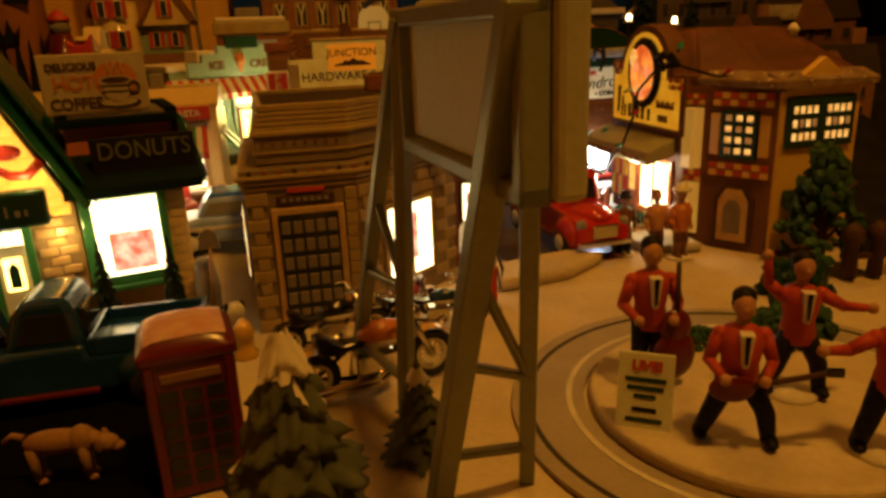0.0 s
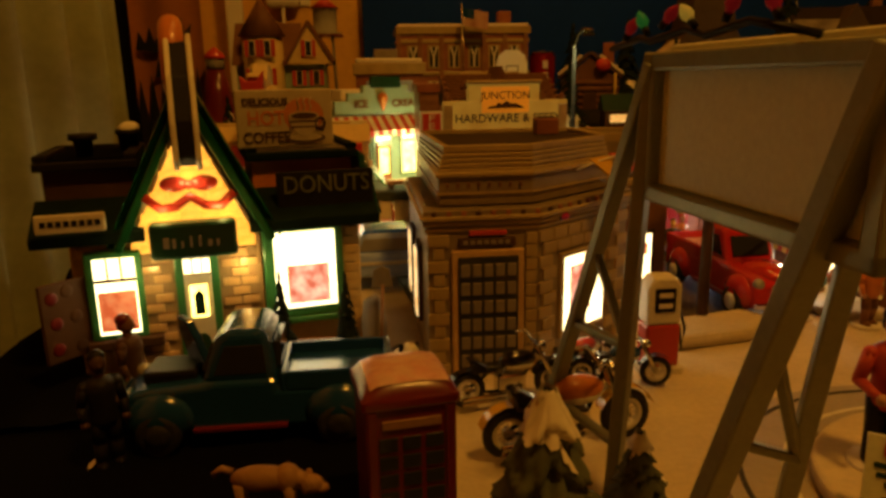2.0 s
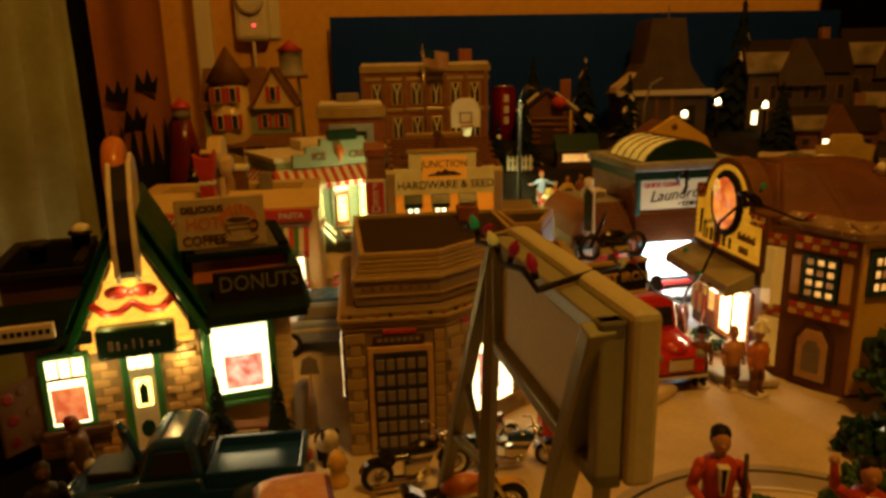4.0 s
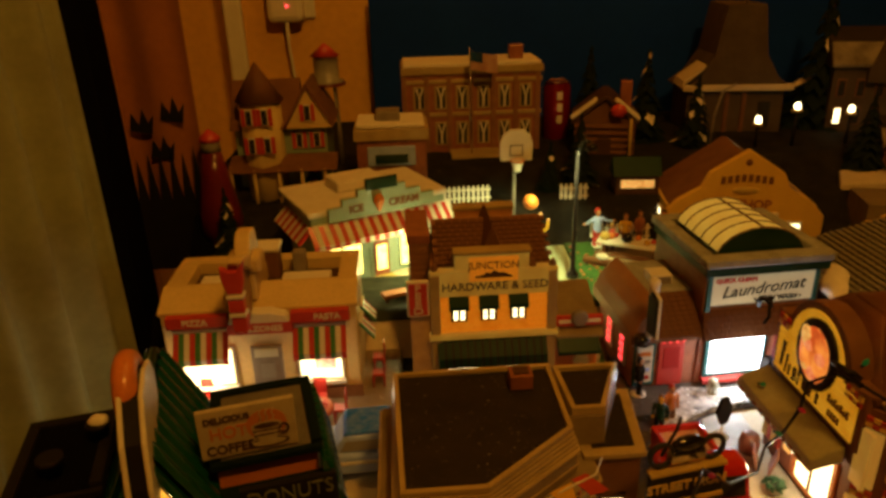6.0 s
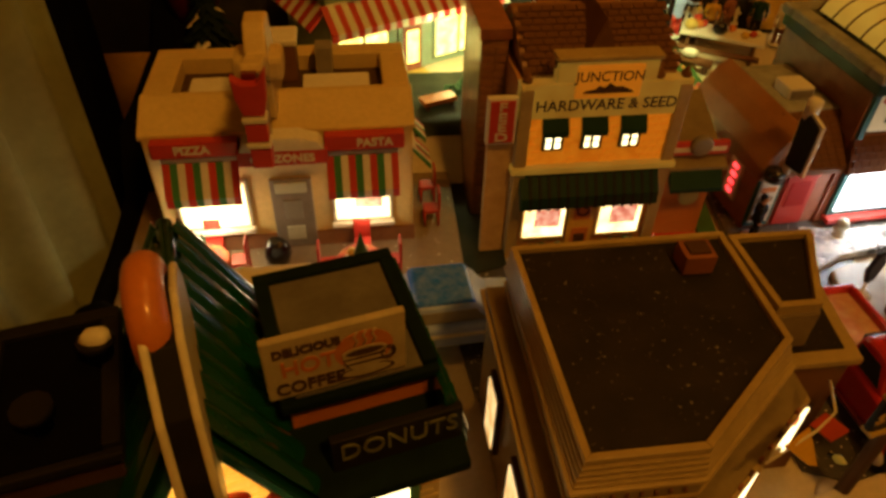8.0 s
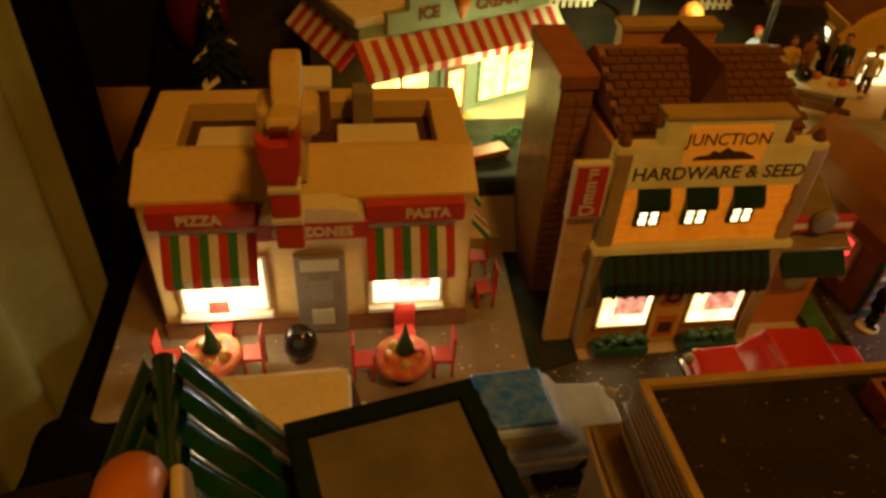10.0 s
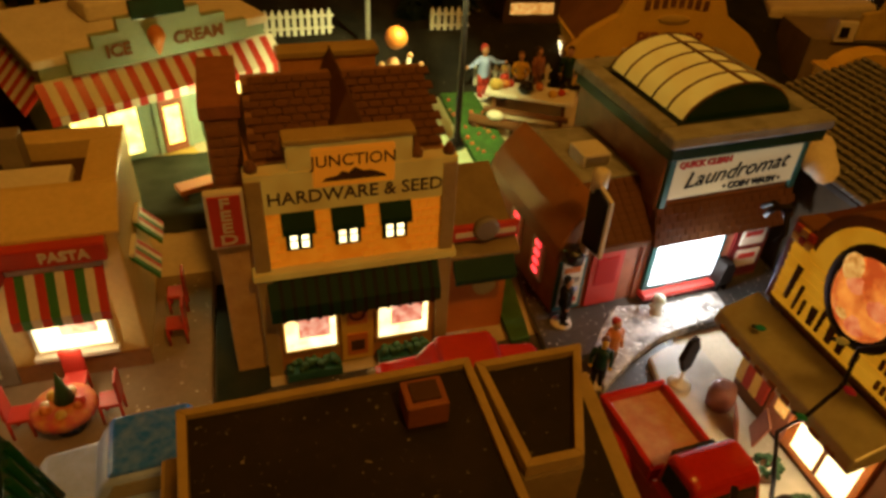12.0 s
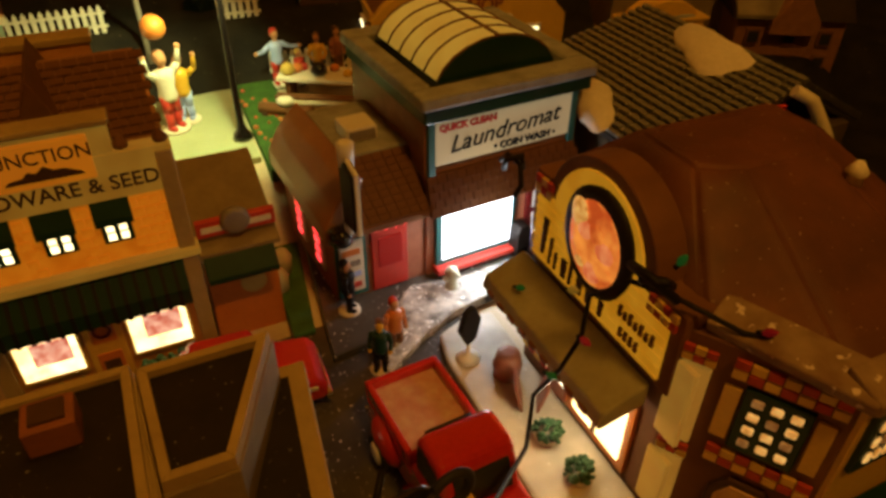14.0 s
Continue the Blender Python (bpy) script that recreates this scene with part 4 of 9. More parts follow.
B().prism(oval(1.5, 16.88, 0.8, 0.18), -0.39, -0.34, "y", m=m).to("coffee", c, "dark_brown")
B().ring((2.5, -0.28, 16.45), 0.3, 0.08, "y").move(m).to("cup_handle", c, "dark_brown")
for i in range(3):
    B().tube([(1.1 + i * 0.38, -0.26, 17.15), (1.25 + i * 0.38, -0.26, 17.4), (1.1 + i * 0.38, -0.26, 17.65), (1.25 + i * 0.38, -0.26, 17.9)], 0.05).move(m).to("steam", c, "sign_cream")
# left side sign panels
w = B().box(-29.2, -25.4, F - 1.95, F - 1.55, 10.6, 11.7, 0.08).to("small_board", t, "cream_white")
for i in range(8):
    B().box(-28.9 + i * 0.42, -28.6 + i * 0.42, F - 2.01, F - 1.93, 11.0, 11.35).to("letter_bar", w, "black")
ms = pose(-27.2, F - 0.4, 0, 0, 0, 40)
# cream board in dark brown, its dimness put into the colour
w = B().box(-3.0, 0, -0.15, 0.15, 2.6, 7.6, 0.1, m=ms).to("side_board", t, "dark_brown", "cream hanging board with round pictures, its shade painted dark brown")
for i, (yy, zz) in enumerate(((-5, 7), (-3.6, 7.3), (-4.8, 5.2), (-3.0, 5.4), (-4.9, 3.4), (-2.8, 3.2))):
    B().ball((yy * 0.7 + 1.2, -0.17, zz * 0.9 + 0.4), (0.4, 0.06, 0.4), m=ms).to("picture", w, "dark_red" if i % 2 == 0 else "dark_brown")
# roof vents on the far attic, black to match its painted shade
B().lathe([(0.5, 0), (0.6, 1.0), (0.9, 1.1), (0.9, 1.5)], (-26.9, 37, 14.5), 10).to("vent", t, "black")
vt = B().lathe([(0.6, 0), (0.7, 1.1), (0.9, 1.2), (0.8, 1.5)], (-24.4, 40.3, 14.5), 10).to("vent", t, "black")
B().ball((-24.3, 40.3, 16.1), (0.75, 0.6, 0.4), 10, 7).rough(0.2, 1.4).to("vent_cap", vt, "white", "crumpled white vent cap")
# the shop stands turned a little to the street
t.matrix_world = pose(-0.2049, 0.3792, 0, 0, 0, 12.5)
doughnut_place = t.matrix_world @ Matrix.Translation((0.19, -0.38, 0))

# ---- pizza parlour ----
t = thing("pizza_parlour", "cream stucco pizza parlour with red sign bands", "building", -19, 66, 1.4, plan=True)
F = 61.9
B().box(-29.3, -9.0, F, 73, 1.4, 12.7, 0.15).to("wall", t, "cream")
B().box(-29.4, -8.9, F - 0.12, F + 0.2, 1.4, 2.9, 0.05).to("base_course", t, "brick_brown")
B().prism([(F - 0.1, 12.5), (F - 0.1, 12.9), (65, 14.4), (65.6, 14.4), (65.6, 12.5)], -29.5, -8.8, "x", bev=0.1).to("sloped_parapet", t, "cream")
for q in ((-29.4, -8.9, 71.2, 73.1), (-29.4, -27.2, 65.6, 71.2), (-11.0, -8.9, 65.6, 71.2)):
    B().box(*q, 12.5, 14.4, 0.12).to("parapet", t, "cream")
B().box(-27.2, -11.0, 65.6, 71.2, 12.4, 13.0).to("roof", t, "dark_brown")
B().box(-26.3, -21.6, 65.7, 69.2, 13.0, 13.7, 0.15).to("snow_patch", t, "white_snow")
B().box(-17.4, -12.0, 65.7, 69.2, 13.0, 13.7, 0.15).to("snow_patch", t, "white_snow")
B().box(-20.6, -17.8, 69, 71.5, 13.0, 16.2, 0.2).to("roof_unit", t, "brown")
B().box(-20.8, -17.6, 68.8, 71.7, 16.2, 16.8, 0.2).to("roof_unit_snow", t, "white_snow")
B().box(-16.3, -14.9, 69.4, 71, 13.0, 15.8, 0.1).to("vent_box", t, "grey")
for words, x0, x1, z0, z1, y, cx in (("PIZZA", -28.6, -22.2, 11.3, 12.65, F - 0.9, -25.6), ("PASTA", -15.8, -9.7, 11.3, 12.65, F - 0.9, -12.0), ("CALZONES", -22.4, -15.6, 10.5, 11.8, F - 1.3, -19.0)):
    s = B().box(x0, x1, y, F + 0.1, z0, z1, 0.12).to("sign_band", t, "red")
    writing("lettering", words, 0.68, (cx, y - 0.04, (z0 + z1) / 2), s, "cream_white", bold=0.03)
B().prism([(-22.2, 11.8), (-15.8, 11.8), (-16.2, 12.6), (-17.6, 13.0), (-20.4, 13.0), (-21.8, 12.6)], F - 1.4, F + 0.2, "y", bev=0.15).to("snow_cap", t, "white_snow")
# blade sign that stands out over the street, braced from the roof
B().prism([(57.8, 12.6), (61.0, 12.6), (62.0, 14.0), (62.0, 17.2), (58.4, 19.6), (57.8, 19.6)], -20.55, -19.55, "x", bev=0.1).to("blade_fin", t, "dark_red")
B().prism([(-21.2, 19.7), (-20.5, 19.2), (-19.6, 19.2), (-18.9, 20.2), (-19.0, 18.2), (-19.3, 16.9), (-20.7, 16.9), (-21.1, 18.2)], 57.1, 58.0, "y", bev=0.12).to("blade_shield", t, "red")
B().box(-20.75, -19.25, 57.0, 58.1, 14.9, 16.3, 0.12).to("blade_panel", t, "red")
B().box(-20.7, -19.2, 57.1, 58.3, 12.7, 14.3, 0.15).to("blade_panel", t, "red")
for z in (16.4, 14.45):
    B().box(-20.85, -19.15, 56.9, 58.2, z, z + 0.4, 0.1).to("blade_band", t, "white")
B().prism([(58.3, 19.4), (62.3, 17.0), (62.3, 13.6), (70.0, 13.0), (69.4, 14.8), (66.2, 17.6), (65.4, 20.6), (64.8, 20.9), (63.0, 20.9), (62.4, 20.4), (61.6, 19.2), (58.6, 20.0)], -20.7, -19.1, "x", bev=0.2).to("blade_brace", t, "cream")
B().box(-21.7, -18.2, 61.9, 64.6, 16.8, 18.7, 0.4).to("blade_shoulder", t, "cream")


def striped_awning(parent, x0, x1, y, z0, z1, depth, mats, n):
    w = (x1 - x0) / n
    for i in range(n):
        B().prism([(y, z1), (y, z1 - 0.3), (y - depth, z0 + 0.3), (y - depth, z0 - 0.25), (y - depth - 0.15, z0 - 0.25), (y - depth - 0.15, z0 + 0.5)], x0 + i * w, x0 + (i + 1) * w, "x", bev=0.02).to("awning_stripe", parent, mats[i % len(mats)])


for x0, x1, win in ((-28.2, -22.5, (-27.7, -22.5)), (-15.8, -10.2, (-15.4, -11.0))):
    a = B().box(x0, x1, F - 0.4, F, 10.6, 10.95, 0.05).to("awning", t, "white", "red, white and green striped awning")
    striped_awning(a, x0, x1, F - 0.1, 7.6, 10.8, 1.5, ("red", "green", "white"), 10)
    w = B().box(win[0] - 0.3, win[1] + 0.3, F - 0.25, F + 0.1, 3.8, 8.6, 0.1).to("window_frame", t, "cream_white")
    B().box(win[0], win[1], F - 0.32, F - 0.1, 4.2, 8.3).to("pane", w, "g_white", "glaring lit window")
    B().box(win[0] - 0.4, win[1] + 0.4, F - 0.7, F, 3.5, 3.9, 0.08).to("window_sill", w, "white")
B().box(-13.8, -11.6, F - 0.4, F - 0.33, 5.4, 6.8).to("poster", t, "g_poster")
d = B().box(-20.5, -17.2, F - 0.3, F + 0.1, 1.6, 8.5, 0.08).to("door", t, "grey", "grey panelled door")
B().box(-20.1, -17.6, F - 0.4, F - 0.25, 7.2, 8.2, 0.05).to("transom", d, "pale_metal")
B().box(-19.6, -18.1, F - 0.42, F - 0.28, 4.6, 6.5, 0.05).to("door_window", d, "glass_pale")
B().box(-19.6, -18.1, F - 0.4, F - 0.28, 2.4, 3.8, 0.05).to("door_panel", d, "pale_metal")
for yy in (64.5, 68.5):
    a = B().box(-8.95, -8.6, yy - 1.2, yy + 1.2, 9.6, 9.9, 0.05).to("awning", t, "white", "striped side awning")
    for i in range(6):
        B().prism([(-8.95, 9.8), (-8.95, 9.5), (-7.4, 7.6), (-7.3, 7.9)], yy - 1.2 + i * 0.4, yy - 0.8 + i * 0.4, "y", bev=0.02).to("awning_stripe", a, ("green", "white", "red")[i % 3])


def chair_at(x, y, z, rz):
    t = thing("garden_chair", "small red chair at a cafe table", "chair", x, y, z, rz, group="cafe chairs")
    B().box(-0.7, 0.7, -0.7, 0.7, 1.4, 1.65, 0.08).to("seat", t, "red")
    B().box(-0.7, 0.7, 0.55, 0.75, 1.65, 3.6, 0.08).to("backrest", t, "red")
    for sx in (-0.6, 0.6):
        for sy in (-0.6, 0.6):
            B().cyl((sx, sy, 0), (sx, sy, 1.45), 0.11, n=6).to("leg", t, "red")
    return t


def table_at(x, y, z):
    t = thing("cafe_table", "round cafe table with a red floral cloth and potted fir", "table", x, y, z, group="cafe tables")
    B().lathe([(0.9, 0), (0.9, 0.3), (0.3, 0.4), (0.3, 1.8)], n=12).to("pedestal", t, "gloss_black")
    B().lathe([(1.95, 1.6), (1.9, 2.0), (1.7, 2.1), (0.2, 2.15)], n=18).to("tablecloth", t, "flower")
    random.seed(int(x * 7))
    for i in range(9):
        a = random.random() * 6.28
        B().ball((1.0 * math.cos(a), 1.0 * math.sin(a), 2.2), 0.25 + 0.2 * random.random(), 8, 6).to("fruit", t, ("gold", "red", "orange", "white")[i % 4])
    B().lathe([(0.1, 2.0), (0.65, 2.2), (0.35, 3.2), (0.02, 4.6)], (0.1, 0.3, 0), 9).to("little_fir", t, "leaf")
    return t


for cx, cy in ((-13.7, 57.3), (-25.9, 58.4)):
    table_at(cx, cy, 1.4)
    chair_at(cx - 2.6, cy + 0.3, 1.4, 90)
    chair_at(cx + 2.6, cy + 0.3, 1.4, -90)
    chair_at(cx + 0.3, cy + 2.6, 1.4, 0)
chair_at(-7.2, 64.0, 1.4, -90)
chair_at(-7.2, 67.5, 1.4, -90)
B().lathe([(0.9, 0), (1.1, 1.2), (0.9, 2.2), (0.5, 2.5)], n=10).rough(0.15, 0.8).alone("rubbish_bag", "gloss_black", "shiny black bag beside the door", "bag", -20.4, 59.7, 1.4)

# ---- hardware and seed store ----
t = thing("hardware_store", "orange brick hardware and seed store with stepped parapet", "building", 5.4, 66, 0, plan=True)
F = 60.3
B().box(-1.0, 11.8, F, 73, 0, 16.2, 0.1).to("wall", t, "brick_orange")
B().box(-1.2, -0.2, F - 0.4, F + 0.4, 0, 16.4, 0.1).to("corner_pier", t, "tan_stone")
B().box(11.0, 12.0, F - 0.4, F + 0.4, 0, 16.4, 0.1).to("corner_pier", t, "tan_stone")
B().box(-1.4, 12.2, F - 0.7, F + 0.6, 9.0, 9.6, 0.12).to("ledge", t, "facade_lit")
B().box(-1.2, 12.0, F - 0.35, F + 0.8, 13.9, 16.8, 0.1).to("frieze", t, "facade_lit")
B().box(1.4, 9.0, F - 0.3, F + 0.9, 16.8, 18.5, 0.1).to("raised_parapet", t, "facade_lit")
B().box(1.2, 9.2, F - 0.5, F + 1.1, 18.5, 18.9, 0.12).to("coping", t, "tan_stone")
B().box(2.8, 7.9, F - 0.45, F - 0.2, 15.5, 18.2, 0.15).to("sign_panel", t, "panel_lit", "orange sign panel with its glow painted in")
for x in (-0.7, 1.0, 9.4, 11.5):
    B().lathe([(0.4, 0), (0.42, 0.3), (0.2, 0.5), (0.22, 0.65), (0.05, 0.8)], (x, F + 0.2, 16.8 if x < 0 or x > 9 else 18.0), 8).to("finial", t, "brown")
writing("lettering", "JUNCTION", 0.8, (5.35, F - 0.46, 17.3), t, "dark_brown", bold=0.01, depth=0.02, squeeze=0.95)
writing("lettering", "HARDWARE & SEED", 0.9, (5.5, F - 0.37, 14.95), t, "dark_brown", bold=0.02, depth=0.02, squeeze=0.98)
B().prism([(3.4, 16.0), (3.6, 16.2), (4.3, 16.3), (4.6, 16.6), (5.0, 16.45), (5.4, 16.8), (5.9, 16.5), (6.4, 16.5), (7.2, 16.15), (7.3, 16.0)], F - 0.55, F - 0.4, "y").to("hill_emblem", t, "dark_brown")
for i in range(3):
    x = 1.75 + i * 3.1
    w = B().box(x - 0.85, x + 0.85, F - 0.3, F + 0.1, 11.0, 13.0, 0.06).to("window_frame", t, "dark_green")
    for dx in (-0.36, 0.36):
        for z in (11.2, 11.8):
            B().box(x + dx - 0.21, x + dx + 0.21, F - 0.38, F - 0.2, z + 0.04, z + 0.48).to("pane", w, "g_white")
    B().prism([(F, 13.8), (F - 0.2, 13.9), (F - 0.8, 12.9), (F - 0.8, 12.45), (F - 0.6, 12.45)], x - 1.05, x + 1.05, "x", bev=0.05).to("window_awning", w, "dark_green")
place = []
for r in range(6):
    for k in range(17):
        x, z = 0.15 + k * 0.66 + (0.33 if r % 2 else 0), 9.9 + r * 0.68
        if all(abs(x - 1.75 - i * 3.1) > 1.1 for i in range(3)) and x < 10.8:
            place.append(pose((x - 5.4) / 100, (F - 0.05 - 66) / 100, z / 100))
# wall face and bricks emit the light painted on the upper storey
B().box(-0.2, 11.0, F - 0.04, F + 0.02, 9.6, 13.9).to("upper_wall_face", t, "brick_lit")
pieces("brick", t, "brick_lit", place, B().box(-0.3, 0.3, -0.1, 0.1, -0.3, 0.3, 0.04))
B().prism([(F - 0.1, 9.0), (F - 1.5, 7.2), (F - 1.6, 6.1), (F - 1.4, 6.1), (F - 0.1, 7.6)], -0.6, 11.0, "x", bev=0.08).to("shop_awning", t, "dark_green", "dark green striped shop awning")
a = t.children[-1]
for i in range(14):
    B().prism([(F - 0.12, 9.05), (F - 1.52, 7.25), (F - 1.64, 6.05), (F - 1.58, 6.05), (F - 1.48, 7.2), (F - 0.12, 9.0)], 0.1 + i * 0.78, 0.35 + i * 0.78, "x").to("awning_stripe", a, "black")
for x0, x1, first in ((0.2, 3.7, "g_yellow"), (6.8, 10.4, "g_yellow")):
    w = B().box(x0 - 0.2, x1 + 0.2, F - 0.35, F + 0.1, 1.9, 6.6, 0.08).to("window_frame", t, "yellow_paint")
    B().box(x0, x1, F - 0.42, F - 0.2, 2.3, 6.4).to("pane", w, "g_shop", "lit shop window")
    B().box(x0 + 0.9, x1 - 0.4, F - 0.5, F - 0.43, 3.4, 5.2, 0.05).to("display", w, "g_poster")
    f = B().box(x0 - 0.2, x1 + 0.2, F - 1.6, F - 0.4, 0.35, 1.1, 0.08).to("flower_box", t, "teal")
    random.seed(int(x0 * 10))
    for k in range(26):
        B().ball((x0 + random.random() * (x1 - x0), F - 1.5 + random.random() * 0.9, 1.2 + random.random() * 0.5), 0.2 + 0.15 * random.random(), 6, 4).to("leaf", f, "leaf")
d = B().box(4.1, 6.4, F - 0.35, F + 0.1, 0.4, 6.6, 0.06).to("door", t, "yellow_paint")
B().box(4.5, 6.0, F - 0.45, F - 0.3, 3.9, 6.0, 0.06).to("door_panel", d, "orange")
B().ring((5.25, F - 0.45, 4.9), 0.5, 0.12, "y").to("door_wreath", d, "dark_red")
B().box(4.5, 6.0, F - 0.45, F - 0.3, 0.9, 3.0, 0.06).to("door_panel", d, "orange")
B().box(4.75, 5.75, F - 0.5, F - 0.42, 1.4, 2.4, 0.04).to("door_picture", d, "dark_brown")
# brick upper rear and shingle roof
B().box(-0.6, 11.4, 62, 73, 16.0, 16.6).to("rear_base", t, "brown")
b = B().prism([(61.8, 16.4), (67.8, 19.4), (68.6, 19.4), (72.6, 16.4)], -0.6, 11.4, "x").to("rear_roof", t, "brick_brown")
place = []
for r in range(10):
    for k in range(13):
        place.append(pose((-0.1 + k * 0.93 + (0.4 if r % 2 else 0) - 5.4) / 100, (62.3 + r * 0.57 - 66) / 100, (16.8 + r * 0.285) / 100, 16, 0, 0))
pieces("shingle", t, "shingle_brown", place, B().box(-0.43, 0.43, -0.36, 0.36, -0.06, 0.1, 0.03))
B().prism([(4.0, 16.4), (7.2, 16.4), (5.6, 20.4)], 63, 70.5, "y", bev=0.08).to("cross_gable", t, "shingle_brown")
B().box(2.2, 9.0, 71.0, 72.4, 16.4, 19.4, 0.1).to("rear_wall", t, "brick_orange")
B().box(2.0, 9.2, 70.8, 72.6, 19.3, 19.8, 0.1).to("rear_coping", t, "tan_stone")
B().box(-3.2, -1.0, 66, 74, 0, 17.6, 0.1).to("chimney_shaft", t, "brick_brown")
B().box(-3.4, -0.8, 65.8, 74.2, 17.6, 18.6, 0.1).to("stack_cap", t, "brick_red")
place = []
for r in range(24):
    for k in range(2):
        place.append(pose((-2.1 - 5.4 + (0.5 if (r + k) % 2 else -0.5)) / 100, (65.95 - 66) / 100, (0.6 + r * 0.7) / 100))
pieces("brick", t, "brick_brown", place, B().box(-0.46, 0.46, -0.1, 0.1, -0.3, 0.3, 0.05))
B().box(-3.3, -1.2, F + 0.3, F + 0.9, 0, 11.5, 0.08).to("sign_post_wall", t, "brick_tan")
s = B().box(-3.6, -1.3, F - 0.3, F + 0.3, 11.8, 15.8, 0.1).to("feed_sign", t, "white", "upright red and white seed sign")
B().box(-3.4, -1.5, F - 0.38, F - 0.28, 12.0, 15.6, 0.05).to("sign_strip", s, "red")
for i, ch in enumerate("FEED"):
    writing("lettering", ch, 0.72, (-2.45, F - 0.42, 15.1 - i * 0.87), s, "cream_white", bold=0.01, squeeze=1.5)
# lean-to with the round red sign
B().box(12.2, 17.0, 61.4, 68, 0, 8.4, 0.1).to("lean_to_wall", t, "orange")
B().prism([(60.2, 8.0), (60.2, 8.4), (68, 11.4), (68, 8.0)], 11.9, 17.3, "x", bev=0.08).to("lean_to_roof", t, "dark_stone")
B().prism([(60.2, 8.2), (59.2, 7.0), (59.2, 6.6), (60.2, 7.4)], 12.2, 16.8, "x", bev=0.05).to("lean_to_awning", t, "dark_green")
s = B().box(12.2, 17.3, 60.9, 61.4, 9.2, 10.4, 0.1).to("roof_board", t, "red", "red board with a round emblem")
B().box(12.5, 17.0, 60.82, 60.92, 9.6, 10.0).to("board_stripe", s, "white")
B().lathe([(0.95, 0), (0.95, 0.35), (0.7, 0.5)], n=16, m=pose(14.7, 61.0, 10.2, 90)).to("board_emblem", s, "grey")
B().lathe([(0.9, 0), (0.9, 0.2)], n=16, m=pose(15.2, 61.4, 4.6, 90)).to("wall_emblem", t, "gold")

# ---- laundromat ----
t = thing("laundromat", "brown shingled laundromat with a yellow barrel skylight", "building", 28.3, 60.9, 0.8, 3.0)
B().box(0, 12.7, 0.2, 13, 0, 9.4, 0.1).to("wall", t, "brick_red")
B().box(-0.2, 12.9, 0.0, 13.2, 9.0, 13.8, 0.1).to("sign_storey", t, "brick_brown")
sgn = B().box(0.5, 12.0, -0.3, 0.1, 10.0, 13.5, 0.08).to("sign_panel", t, "sign_lit", "cream painted laundromat sign, brightened by emission")
for x in (0.1, 12.15):
    B().box(x - 0.15, x + 0.4, -0.35, 0.1, 9.3, 13.7, 0.06).to("sign_pilaster", t, "teal")
B().box(-0.5, 13.3, -0.7, 13.5, 13.55, 14.6, 0.12).to("cornice", t, "dark_green")
for q in ((-0.8, 13.6, -1.0, 0.9), (-0.8, 13.6, 12.2, 13.8), (-0.8, 0.8, 0.9, 12.2), (12.0, 13.6, 0.9, 12.2)):
    B().box(*q, 14.6, 15.6, 0.25).rough(0.07, 1.6).to("snowy_coping", t, "cool_snow")
B().box(0.8, 12.0, 0.9, 12.2, 14.4, 14.8).to("roof", t, "black")
writing("lettering", "QUICK CLEAN", 0.5, (3.1, -0.36, 12.9), sgn, "red", bold=0.04)
writing("lettering", "Laundromat", 1.35, (6.2, -0.36, 11.75), sgn, "black", ry=-4, shear=0.35, bold=0.0)
writing("lettering", "• COIN WASH •", 0.55, (8.0, -0.36, 10.5), sgn, "black", bold=0.03)


def barrel(u, v):
    a = math.pi * (0.08 + 0.84 * u)
    return (6.4 - 4.9 * math.cos(a), 1.6 + 10.2 * v, 14.6 + 3.3 * math.sin(a))


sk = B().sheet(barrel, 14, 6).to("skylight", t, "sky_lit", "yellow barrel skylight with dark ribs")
for y in (1.5, 11.9):
    B().prism([(6.4 - 4.9 * math.cos(math.pi * (0.08 + 0.84 * k / 14)), 14.6 + 3.3 * math.sin(math.pi * (0.08 + 0.84 * k / 14))) for k in range(15)], y - 0.12, y + 0.12, "y").to("skylight_end", sk, "dark_green")
for k in range(6):
    y = 1.6 + 2.04 * k
    B().tube([(6.4 - 4.95 * math.cos(math.pi * (0.08 + 0.84 * j / 10)), y, 14.6 + 3.36 * math.sin(math.pi * (0.08 + 0.84 * j / 10))) for j in range(11)], 0.1, 5).to("skylight_rib", sk, "brown")
for k in (0.5,):
    a = math.pi * (0.08 + 0.84 * k)
    B().box(6.4 - 4.95 * math.cos(a) - 0.1, 6.4 - 4.95 * math.cos(a) + 0.1, 1.6, 11.8, 14.6 + 3.3 * math.sin(a), 14.6 + 3.3 * math.sin(a) + 0.15).to("skylight_rib", sk, "brown")
place = []
for r in range(5):
    for k in range(16):
        place.append(pose((0.2 + k * 0.8 + (0.4 if r % 2 else 0)) / 100, (-1.03 + r * 0.172) / 100, (6.6 + r * 0.58) / 100, 68, 0, 0))
sh = B().prism([(0.2, 6.2), (-1.1, 6.2), (-0.1, 9.4), (0.2, 9.4)], -0.1, 12.8, "x").to("shingle_skirt", t, "shingle_brown")
pieces("shingle", sh, "shingle_brown", place, B().box(-0.37, 0.37, -0.33, 0.33, -0.05, 0.08, 0.03))
w = B().box(0.7, 7.8, -0.15, 0.25, 0.9, 6.2, 0.08).to("window_frame", t, "teal")
B().box(1.2, 7.4, -0.25, 0.1, 1.5, 5.8).to("pane", w, "g_cool", "glaring cool white shop window")
B().box(0.5, 8.0, -0.9, 0.2, 0.5, 1.0, 0.08).to("window_sill", w, "red")
